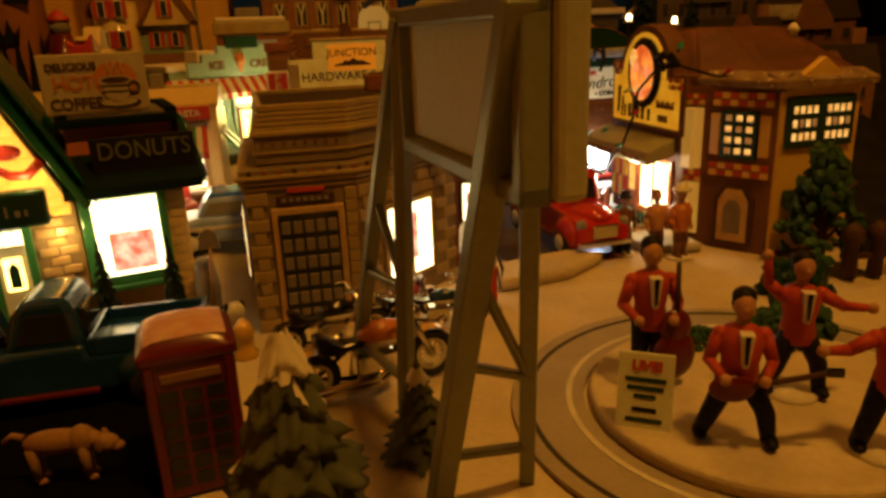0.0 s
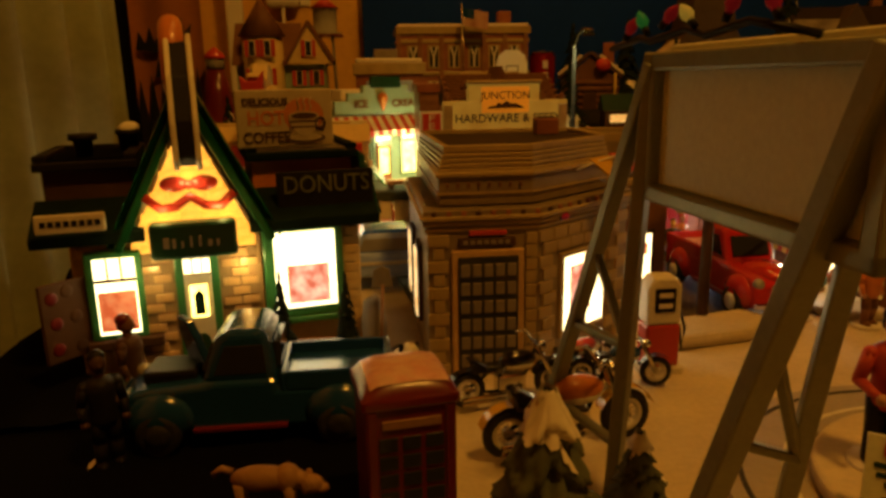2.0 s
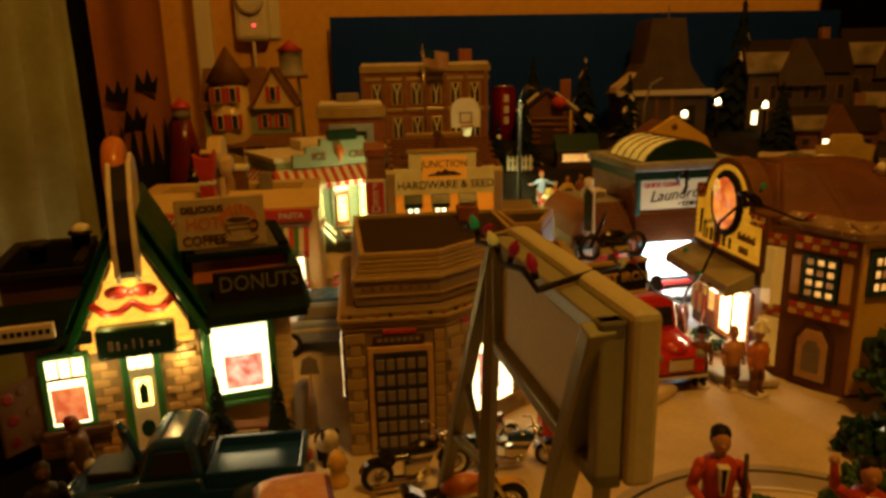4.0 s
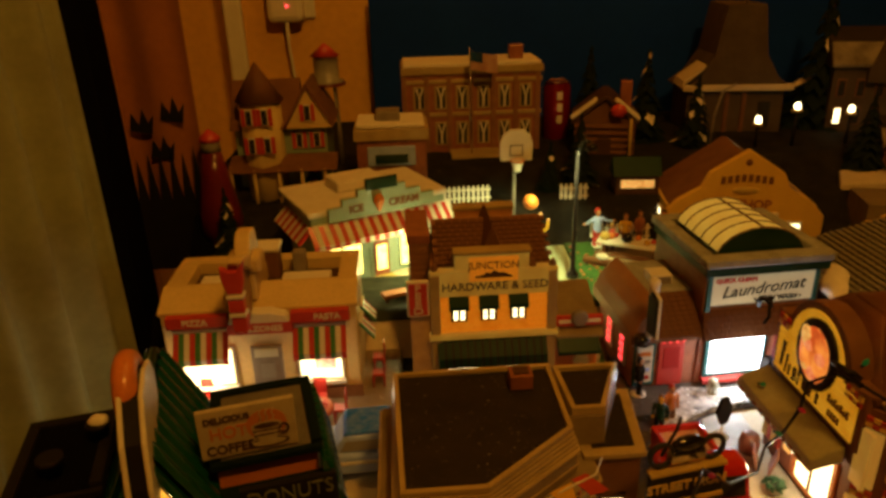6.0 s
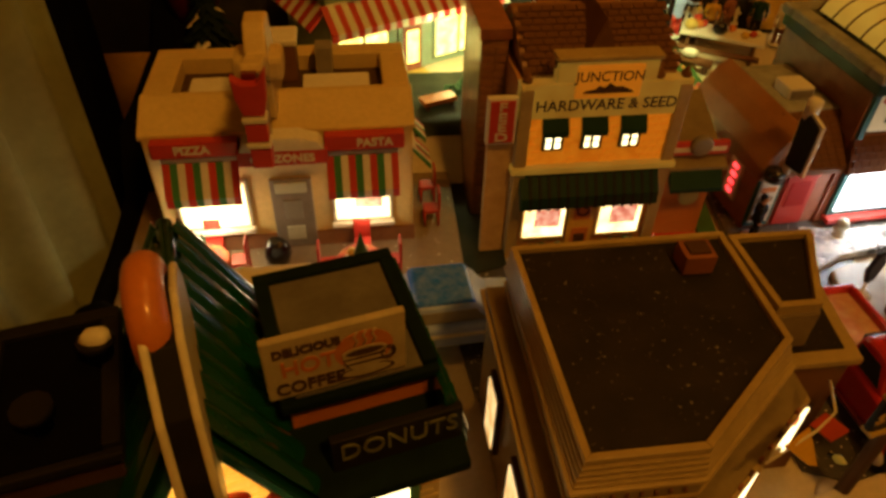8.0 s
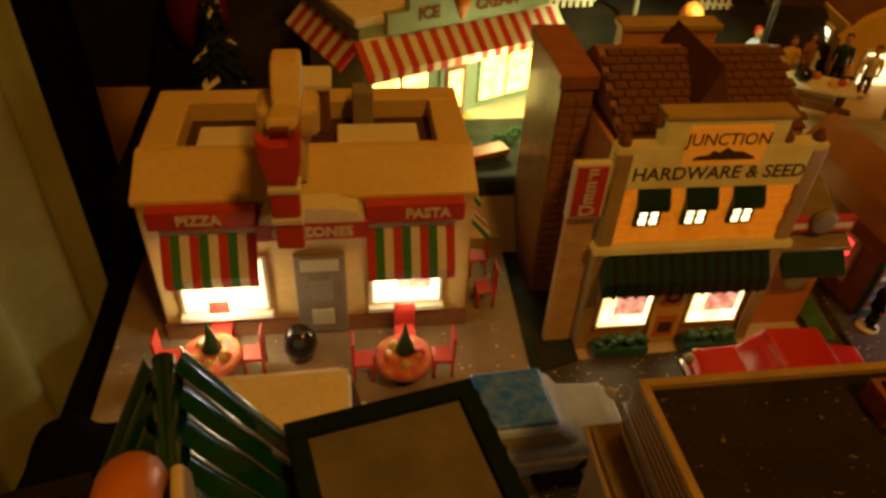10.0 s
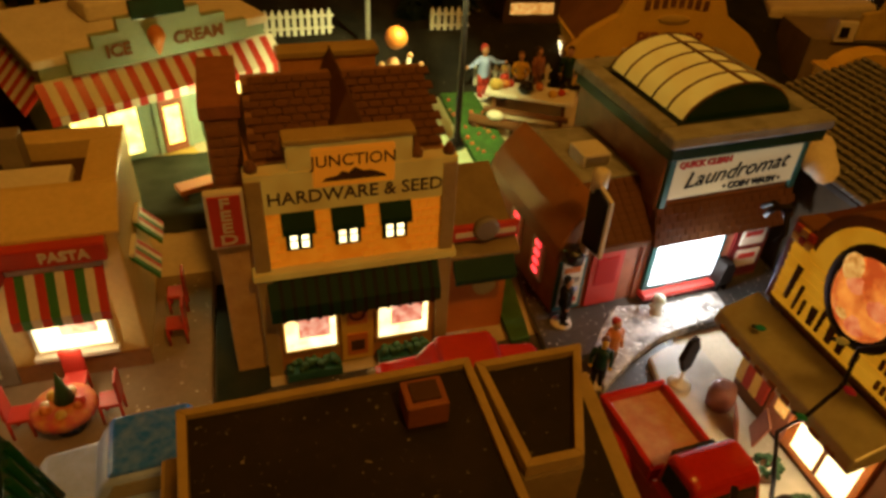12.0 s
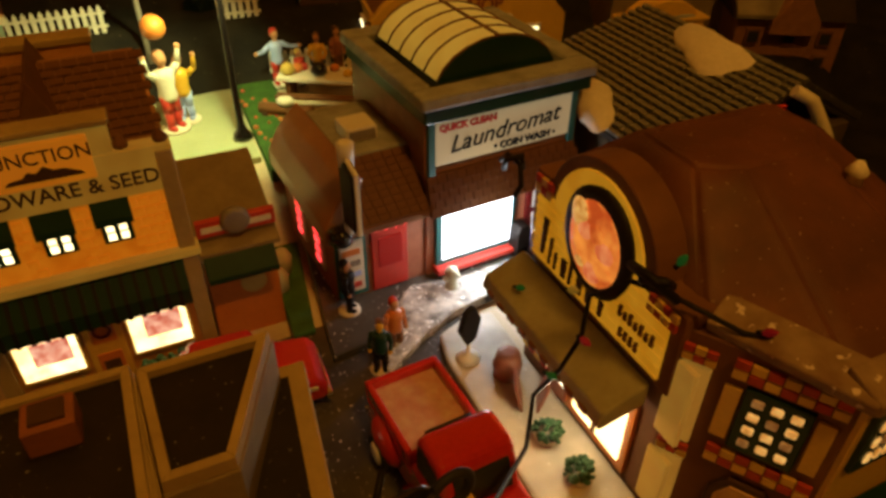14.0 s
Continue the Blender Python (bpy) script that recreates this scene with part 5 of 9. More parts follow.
B().box(8.9, 12.3, -0.1, 0.25, 0.6, 6.2, 0.06).to("poster_wall", t, "dark_red")
for z in (1.6, 3.9):
    B().box(9.4, 11.8, -0.22, -0.1, z, z + 1.8, 0.05).to("poster", t, "cream_white")
    B().box(9.7, 11.4, -0.26, -0.2, z + 0.9, z + 1.4).to("poster_print", t, "red")
# lower wing with its own roof
B().box(-7.3, 0, 0.4, 12, 0, 7.0, 0.1).to("wing_wall", t, "brick_red")
sh = B().prism([(-8.0, -0.7), (0, -0.7), (0, 13), (-8.0, 13)], 6.2, 6.8, bev=0.1).to("wing_eave", t, "brown")
hip = bmesh.new()
lo = [(-7.9, -0.6, 6.7), (0, -0.6, 6.7), (0, 13, 6.7), (-7.9, 13, 6.7)]
hi = [(-5.2, 2.6, 10.4), (0, 2.6, 10.4), (0, 11, 10.4), (-5.2, 11, 10.4)]
va, vb = [hip.verts.new(p) for p in lo], [hip.verts.new(p) for p in hi]
for i in range(4):
    hip.faces.new((va[i], va[(i + 1) % 4], vb[(i + 1) % 4], vb[i]))
hip.faces.new(vb)
hip.faces.new(va[::-1])
hp = B().take(hip).to("wing_roof", t, "shingle_brown")
place = []
for r in range(9):
    k0 = r / 9.0
    for k in range(11):
        x = -7.6 + 2.7 * k0 + k * 0.8 + (0.4 if r % 2 else 0)
        if x < -0.3:
            place.append(pose(x / 100, (-0.5 + 3.2 * k0 + 0.1) / 100, (7.08 + 3.7 * k0) / 100, 41, 0, 0))
B().prism([(-7.3, 5.9), (-8.05, 5.9), (-8.0, 7.2), (-7.2, 8.8), (-6.2, 10.0), (-5.2, 10.8), (-5.0, 10.5), (-7.2, 6.5)], -0.4, 12.8, "y", bev=0.12).to("side_slope", t, "wing_plaster", "smooth orange-brown side slope")
pieces("shingle", hp, "shingle_brown", place, B().box(-0.38, 0.38, -0.3, 0.3, -0.04, 0.08, 0.03))
B().box(-5.1, -0.2, 2.7, 11, 10.4, 10.75, 0.12).to("wing_snow", t, "cool_snow")
u = B().box(-4.2, -1.8, 4.4, 6.8, 10.7, 11.8, 0.12).to("roof_unit", t, "white")
B().box(-4.0, -2.0, 4.3, 4.5, 10.9, 11.6).to("unit_grille", u, "grey")
for x, z in ((-7.0, 3.6),):
    B().box(-7.3, -4.9, 0.15, 0.5, 0.4, 6.0, 0.06).to("notice_board", t, "teal")
    B().box(-7.05, -5.2, 0.02, 0.2, 0.9, 5.5, 0.05).to("notice", t, "cream_white")
    for k in range(4):
        B().box(-6.9, -5.5, -0.05, 0.05, 1.3 + k, 1.8 + k).to("notice_print", t, ("red", "pale_blue", "grey", "orange")[k])
d = B().box(-4.5, -1.6, 0.1, 0.5, 0.3, 5.8, 0.06).to("door", t, "red", "dark red glazed door")
B().box(-4.0, -2.1, 0.0, 0.15, 2.4, 5.0, 0.05).to("door_window", d, "g_redsoft")
for i in range(4):
    B().ball((-4.2 + i * 0.75, -0.1, 6.1), 0.28, 8, 6).to("red_lamp", t, "g_red")
# side windows with red letters
for y in (2.2, 6.4):
    w = B().box(-7.5, -7.2, y + 0.3, y + 2.3, 1.6, 5.6, 0.06).to("side_window", t, "white")
    for k in range(4):
        B().box(-7.62, -7.48, y + 0.9, y + 1.7, 2.1 + k * 0.85, 2.5 + k * 0.85).to("neon_bar", w, "g_red")
# blade sign and gooseneck lamps
bl = B().box(-6.9, -6.4, -1.9, -1.1, 7.4, 12.4, 0.2).to("blade_post", t, "white")
B().prism([(-3.4, 8.6), (-1.3, 8.2), (-1.1, 12.6), (-2.0, 13.2), (-3.4, 12.8)], -6.95, -6.35, "x", bev=0.12).to("blade_sign", t, "black", "black blade sign with a white rim")
B().prism([(-3.6, 8.4), (-1.1, 8.0), (-0.9, 12.8), (-2.0, 13.4), (-3.6, 13.0)], -6.8, -6.5, "x", bev=0.05).to("blade_rim", t, "white")
B().lathe([(0.8, 0), (0.85, 0.9), (0.4, 1.1)], (-7.2, -1.2, 6.6), 12).to("lantern", t, "gloss_black")
B().lathe([(0.5, 0), (0.6, 1.6), (0.3, 1.8)], (-6.5, -1.5, 12.6), 10).to("blade_cap", t, "white")

# ---- butcher's shop ----
t = thing("butcher_shop", "yellow clapboard butcher's shop with an arched brown front", "building", 36, 42, 0, plan=True)
X = 29.6
foot = [(X, 50.4), (X, 37.6), (33.6, 31.2), (41.0, 31.2), (46.5, 37), (46.5, 52)]
B().prism(foot, 0, 13.8, bev=0.08).to("wall", t, "brown")
arch = [(50.6, 9.4), (50.6, 15.6), (49.1, 15.6)] + [(44.4 + 4.7 * math.cos(math.pi * (0.06 + 0.88 * k / 16)), 14.3 + 4.6 * math.sin(math.pi * (0.06 + 0.88 * k / 16))) for k in range(17)] + [(39.7, 14.6), (37.4, 14.6), (37.4, 9.4)]
B().prism(arch, X - 0.3, X + 1.6, "x", bev=0.12).to("arched_front", t, "brown")
sg = B().prism([(50.0, 9.9), (50.0, 14.6), (38.2, 14.0), (38.2, 9.9)], X - 0.45, X - 0.2, "x", bev=0.05).to("sign_panel", t, "sign_yellow", "yellow clapboard sign wall, its light painted in as emission")
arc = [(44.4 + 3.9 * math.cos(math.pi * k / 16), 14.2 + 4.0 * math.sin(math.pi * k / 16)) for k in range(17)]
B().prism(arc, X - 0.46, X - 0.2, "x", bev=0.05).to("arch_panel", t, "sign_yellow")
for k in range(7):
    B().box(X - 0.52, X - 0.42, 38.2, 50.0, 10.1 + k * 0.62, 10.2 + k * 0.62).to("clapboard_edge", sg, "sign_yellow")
ov = B().lathe([(2.75, 0), (2.85, 0.35), (2.45, 0.5)], n=28, m=pose(X - 0.4, 43.9, 14.6, 0, -90, 0) @ Matrix.Diagonal((1.12, 1.0, 1.0, 1.0))).to("oval_rim", t, "black")
B().ball((X - 0.75, 43.9, 14.6), (0.35, 2.4, 2.75), 24, 14).to("oval_picture", t, "g_oval", "oval picture in warm reds with a painted-in glow")
random.seed(11)
for k in range(7):
    a = k * 0.9
    B().ball((X - 1.0, 43.9 + 1.1 * math.cos(a), 14.2 + 1.2 * math.sin(a)), (0.16, 0.75, 0.62), 10, 8).to("oval_relief", t, "g_orange" if k % 2 else "g_oval")
# highlight on the picture put in as warm glowing spots
B().ball((X - 1.05, 45.2, 15.9), (0.1, 0.7, 0.9), 10, 8).to("oval_relief", t, "g_warm")
B().ball((X - 1.05, 44.6, 13.2), (0.14, 0.5, 0.4), 10, 8).to("oval_relief", t, "g_warm")
# name on the sign wall, as plain strokes
for y, z, h, w in ((49.2, 10.6, 2.6, 0.5), (48.3, 10.3, 1.9, 0.3), (47.7, 10.3, 1.2, 0.3), (47.0, 10.3, 1.3, 0.6), (46.2, 10.3, 1.8, 0.35), (45.4, 10.3, 1.2, 0.6), (44.5, 10.3, 1.2, 0.6), (43.8, 11.3, 0.6, 0.2), (43.3, 10.3, 1.1, 0.45)):
    B().prism([(y - w * 0.3, z), (y - w, z), (y - w * 0.9 - 0.12 * h, z + h), (y - 0.1 * h, z + h)], X - 0.58, X - 0.44, "x", bev=0.05).to("name_stroke", sg, "dark_brown")
for k in range(7):
    B().box(X - 0.6, X - 0.44, 41.6 - k * 0.42 - 0.25, 41.6 - k * 0.42, 11.6, 12.3 - 0.2 * (k % 2), 0.03).to("small_stroke", sg, "brown")
for k in range(4):
    B().box(X - 0.6, X - 0.44, 41.3 - k * 0.42 - 0.25, 41.3 - k * 0.42, 10.4, 11.0, 0.03).to("small_stroke", sg, "brown")


def check_band(parent, p, q, z0, z1, n):
    """A band of small red and yellow squares along a wall line."""
    p, q = Vector((*p, 0)), Vector((*q, 0))
    d = (q - p) / n
    a = math.degrees(math.atan2(d.y, d.x))
    for i in range(n):
        for j in range(2):
            c = p + d * (i + 0.5)
            h = (z1 - z0) / 2
            B().box(-d.length * 0.46, d.length * 0.46, -0.14, 0.1, z0 + j * h + 0.05, z0 + (j + 1) * h - 0.05, 0.03, m=pose(c.x, c.y, 0, 0, 0, a)).to("check_tile", parent, "jacket_red" if (i + j) % 2 else "yellow_paint")


check_band(t, (X - 0.35, 50.3), (X - 0.35, 48.6), 14.2, 15.4, 3)
check_band(t, (X - 0.35, 39.9), (X - 0.35, 37.8), 13.3, 14.4, 4)
# shop awning and front below
B().prism([(X - 0.2, 9.2), (26.6, 8.1), (26.4, 7.3), (26.6, 6.9), (27.0, 7.0), (X - 0.2, 7.6)], 38.6, 51.2, "y", bev=0.15).to("front_canopy", t, "dusty_olive", "sandy flat canopy over the shop front")
for k in range(9):
    B().box(26.3, 26.5, 39.6 + k * 1.25, 40.3 + k * 1.25, 7.25, 7.55).to("canopy_letter", t, "brown")
w = B().box(X - 0.25, X + 0.1, 39.0, 47.0, 1.2, 7.0, 0.08).to("shop_front", t, "orange")
B().box(X - 0.4, X - 0.1, 39.5, 44.0, 2.0, 6.6).to("pane", w, "g_white", "glaring lit shop window")
B().box(X - 0.5, X - 0.35, 41.6, 41.9, 2.0, 6.6).to("mullion", w, "brown")
B().box(X - 0.45, X - 0.15, 44.8, 46.6, 1.4, 6.6, 0.06).to("door", w, "brick_red")
B().box(X - 0.5, X - 0.3, 45.1, 46.2, 3.2, 5.8, 0.05).to("door_window", w, "g_warm")
check_band(t, (X - 0.2, 50.2), (X - 0.2, 47.2), 2.0, 6.4, 4)
# corner column of yellow panels, their brightness put in as emission
a = math.degrees(math.atan2(31.2 - 37.6, 33.6 - X))
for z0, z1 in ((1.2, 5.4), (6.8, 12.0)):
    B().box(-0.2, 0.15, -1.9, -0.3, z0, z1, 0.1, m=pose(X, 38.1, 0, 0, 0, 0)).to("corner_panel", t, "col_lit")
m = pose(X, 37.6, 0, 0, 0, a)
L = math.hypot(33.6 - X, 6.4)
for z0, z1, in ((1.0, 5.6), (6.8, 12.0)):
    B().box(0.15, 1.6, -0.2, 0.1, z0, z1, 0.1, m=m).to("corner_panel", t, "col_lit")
for z0 in (5.7, 12.2):
    p0, p1 = m @ Vector((0.1, -0.15, 0)), m @ Vector((1.7, -0.15, 0))
    check_band(t, (p0.x, p0.y), (p1.x, p1.y), z0, z0 + 1.0, 3)
p0, p1 = m @ Vector((2.4, -0.15, 0)), m @ Vector((L - 0.2, -0.15, 0))
check_band(t, (p0.x, p0.y), (p1.x, p1.y), 12.2, 13.4, 7)
check_band(t, (p0.x, p0.y), (p1.x, p1.y), 6.4, 7.6, 7)
w = B().box(3.2, 6.2, -0.3, 0.1, 7.9, 11.9, 0.08, m=m).to("window_frame", t, "dark_green")
for i in range(3):
    for j in range(4):
        B().box(3.62 + i * 0.85, 4.14 + i * 0.85, -0.38, -0.2, 8.35 + j * 0.9, 8.85 + j * 0.9, 0.08, m=m).to("pane", w, "g_warm" if (i + j) % 3 else "g_dim")
for x0 in (2.3, 6.35):
    B().box(x0, x0 + 0.8, -0.2, 0.1, 8.2, 11.6, 0.05, m=m).to("wall_panel", t, "yellow_paint")
d = B().prism([(3.1, 0.6), (6.4, 0.6), (6.4, 4.6), (5.6, 5.8), (3.9, 5.8), (3.1, 4.6)], -0.3, 0.1, "y", bev=0.08, m=m).to("side_door", t, "dark_brown")
B().prism([(3.5, 0.9), (6.0, 0.9), (6.0, 4.4), (5.4, 5.4), (4.1, 5.4), (3.5, 4.4)], -0.4, -0.25, "y", bev=0.05, m=m).to("door_leaf", d, "brick_tan")
B().prism([(4.0, 1.6), (5.5, 1.6), (5.5, 3.8), (5.1, 4.5), (4.4, 4.5), (4.0, 3.8)], -0.46, -0.38, "y", bev=0.04, m=m).to("door_picture", d, "grey")
# gabled yellow end
B().prism([(33.7, 0.4), (41.0, 0.4), (41.0, 13.4), (37.3, 16.0), (33.7, 13.4)], 30.9, 31.6, "y", bev=0.06).to("gable_end", t, "yellow_paint")
w = B().box(34.1, 40.4, 30.6, 31.0, 9.0, 13.0, 0.08).to("window_frame", t, "dark_green")
for s0 in (34.5, 37.6):
    for i in range(4):
        for j in range(3):
            B().box(s0 + 0.14 + i * 0.6, s0 + 0.5 + i * 0.6, 30.5, 30.7, 9.6 + j * 1.05, 10.2 + j * 1.05, 0.06).to("pane", w, "g_warm" if (i * j) % 2 == 0 else "g_dim")
B().prism([(30.8, 5.6), (29.2, 4.2), (29.2, 3.6), (30.8, 4.4)], 34.4, 40.2, "x", bev=0.06).to("side_awning", t, "dark_green")
# roofs
hip = bmesh.new()
lo = [(X + 0.8, 52.2, 14.0), (X + 0.8, 37.4, 14.0), (33.2, 30.6, 13.8), (41.6, 30.6, 13.8), (47.2, 36.5, 13.8), (47.2, 52.2, 14.0)]
hi = [(33.6, 47.6, 18.4), (33.6, 43.2, 18.4), (36.0, 42.0, 18.4), (41, 42.0, 18.3), (43.4, 44, 18.2), (43.4, 47.6, 18.2)]
va, vb = [hip.verts.new(p) for p in lo], [hip.verts.new(p) for p in hi]
for i in range(6):
    hip.faces.new((va[i], va[(i + 1) % 6], vb[(i + 1) % 6], vb[i]))
hip.faces.new(vb)
hip.faces.new(va[::-1])
bmesh.ops.recalc_face_normals(hip, faces=hip.faces)
bmesh.ops.bevel(hip, geom=list(hip.edges), offset=0.25, segments=2, affect="EDGES")
bmesh.ops.triangulate(hip, faces=hip.faces)
bmesh.ops.subdivide_edges(hip, edges=list(hip.edges), cuts=7, use_grid_fill=True)
for f in hip.faces:
    f.smooth = True
B().take(hip).rough(0.05, 2.5).to("roof", t, "roof_brown")
for p, q in (((X + 0.9, 37.2), (33.1, 30.5)), ((33.1, 30.5), (41.8, 30.4))):
    d = Vector((q[0] - p[0], q[1] - p[1], 0))
    B().prism([(-0.2, 13.7), (1.7, 14.6), (1.6, 15.0), (-0.3, 14.4)], -0.1, d.length + 0.1, "x", bev=0.12, m=pose(p[0], p[1], 0, 0, 0, math.degrees(math.atan2(d.y, d.x)))).rough(0.08, 1.5).to("eave_strip", t, "dusty_brown", "snow-dusted eave strip")
B().lathe([(0.5, 0), (0.4, 0.7), (0.6, 0.9), (0.2, 1.5)], (41.5, 40, 17.0), 8).to("roof_ornament", t, "white_snow")
t.matrix_world = pose(0.375, 0.423, 0)

# ---- trees ----
def fir(name, label, x, y, z, h, r, seed, material="fir", snow=0.25, group=""):
    """A fir: tapered trunk and tiers of drooping, uneven boughs."""
    t = thing(name, label, "tree", x, y, z, group=group)
    rnd = random.Random(seed)
    B().cyl((0, 0, 0), (0, 0, h * 0.9), h * 0.035, h * 0.008, 8).to("trunk", t, "dark_brown")
    leafy, white = B(), B()
    tiers = 11
    for i in range(tiers):
        k = i / (tiers - 1)
        zz, rr = h * (0.08 + 0.86 * k), r * (1.0 - 0.93 * k)
        n = max(5, int(15 - 9 * k))
        for j in range(n):
            a = 6.28319 * (j + rnd.random() * 0.6) / n + i
            ln = rr * (0.75 + 0.4 * rnd.random())
            tip = Vector((math.cos(a) * ln, math.sin(a) * ln, zz - h * (0.05 + 0.05 * rnd.random())))
            side = Vector((-math.sin(a), math.cos(a), 0)) * (0.24 * ln + 0.05 * r)
            root = Vector((0, 0, zz + h * 0.045))
            mid = root.lerp(tip, 0.55) + Vector((0, 0, h * 0.012))
            tgt = white if rnd.random() < snow else leafy
            tm = bmesh.new()
            top = mid + Vector((0, 0, h * 0.02))
            vs = [tm.verts.new(p) for p in (root, mid + side, tip, mid - side, top, mid - Vector((0, 0, h * 0.02)))]
            for q in ((0, 1, 4), (1, 2, 4), (2, 3, 4), (3, 0, 4), (1, 0, 5), (2, 1, 5), (3, 2, 5), (0, 3, 5)):
                tm.faces.new([vs[e] for e in q])
            tgt.take(tm)
    leafy.to("crown", t, material)
    if len(white.bm.verts):
        tagged(white.to("snow", t, "white_snow"), "clumps of snow on the boughs", kind="stuff")
    return t


def moulded_fir(name, label, x, y, z, h, r, seed, group=""):
    """A fir cast in resin: a dense, lumpy cone with a crust of snow."""
    t = thing(name, label, "tree", x, y, z, group=group)
    B().cyl((0, 0, 0), (0, 0, h * 0.2), h * 0.05, h * 0.05, 8).to("trunk", t, "dark_brown")

    def skin(u, v, lift=0.0):
        a = 6.28319 * u
        tier = (v * 7 + 0.25 * math.sin(3 * a + seed)) % 1.0
        lump = noise.noise(Vector((math.cos(a) * 3.5, math.sin(a) * 3.5, v * 13 + seed)))
        rr = r * (1.02 - v) ** 0.8 * (1.12 - 0.34 * tier + 0.45 * lump) + 0.05 + lift
        return (rr * math.cos(a), rr * math.sin(a), h * (0.05 + 0.95 * v) - 0.2 * lump + lift * 0.6)

    B().sheet(skin, 56, 60).to("crown", t, "fir_grey")
    sn = bmesh.new()
    nu, nv = 56, 60
    for i in range(nu):
        for j in range(nv):
            u, v = (i + 0.5) / nu, (j + 0.5) / nv
            a = 6.28319 * u
            if noise.noise(Vector((math.cos(a) * 2.2, math.sin(a) * 2.2, v * 7 + seed * 3))) + (1.2 if v > 0.84 else 0.0) > 0.55:
                vs = [sn.verts.new(skin(k / nu, l / nv, 0.09)) for k, l in ((i, j), (i + 1, j), (i + 1, j + 1), (i, j + 1))]
                sn.faces.new(vs).smooth = True
    bmesh.ops.remove_doubles(sn, verts=sn.verts, dist=0.0005)
    tagged(B().take(sn).to("snow", t, "white_snow"), "crust of snow on the tip and the boughs", kind="stuff")
    return t


def clump_tree(label, x, y, z, h, r, seed):
    """A moss tree: a forked trunk and a loose crown of many small clumps."""
    t = thing("tree", label, "tree", x, y, z)
    rnd = random.Random(seed)
    tr = B().cyl((0, 0, 0), (0.1, 0, h * 0.5), h * 0.05, h * 0.03, 8)
    for k in range(6):
        a = k * 1.05
        tr.cyl((0.05, 0, h * (0.2 + 0.06 * k)), (r * 0.6 * math.cos(a), r * 0.6 * math.sin(a), h * (0.4 + 0.07 * k)), h * 0.02, h * 0.01, 6)
    tr.to("trunk", t, "dark_brown")
    cr = B()
    for i in range(170):
        k = rnd.random() ** 0.8
        a, rr = rnd.random() * 6.283, r * (1.0 - 0.75 * k) * (0.55 + 0.5 * rnd.random())
        tm = bmesh.new()
        bmesh.ops.create_icosphere(tm, subdivisions=1, radius=r * (0.1 + 0.11 * rnd.random()))
        cr.take(tm, Matrix.Translation((rr * math.cos(a), rr * math.sin(a), h * (0.14 + 0.84 * k))) @ pose(0, 0, 0, rnd.random() * 90, rnd.random() * 90, 0) @ Matrix.Diagonal((1.3, 0.8, 0.6, 1)))
    cr.rough(0.12, 2.0).to("crown", t, "leaf")
    return t


def bush(name, label, x, y, z, r, seed, material="leaf", n=70, squash=0.9):
    rnd = random.Random(seed)
    b = B()
    for i in range(n):
        d = Vector((rnd.gauss(0, 1), rnd.gauss(0, 1), rnd.gauss(0, 1))).normalized() * r * (0.7 + 0.3 * rnd.random())
        tm = bmesh.new()
        bmesh.ops.create_icosphere(tm, subdivisions=1, radius=r * (0.18 + 0.14 * rnd.random()))
        b.take(tm, Matrix.Translation((d.x, d.y, abs(d.z) * squash + 0.1)) @ pose(0, 0, 0, rnd.random() * 90, rnd.random() * 90, 0) @ Matrix.Diagonal((1.2, 0.8, 0.6, 1)))
    return b.alone(name, material, label, "bush", x, y, z)


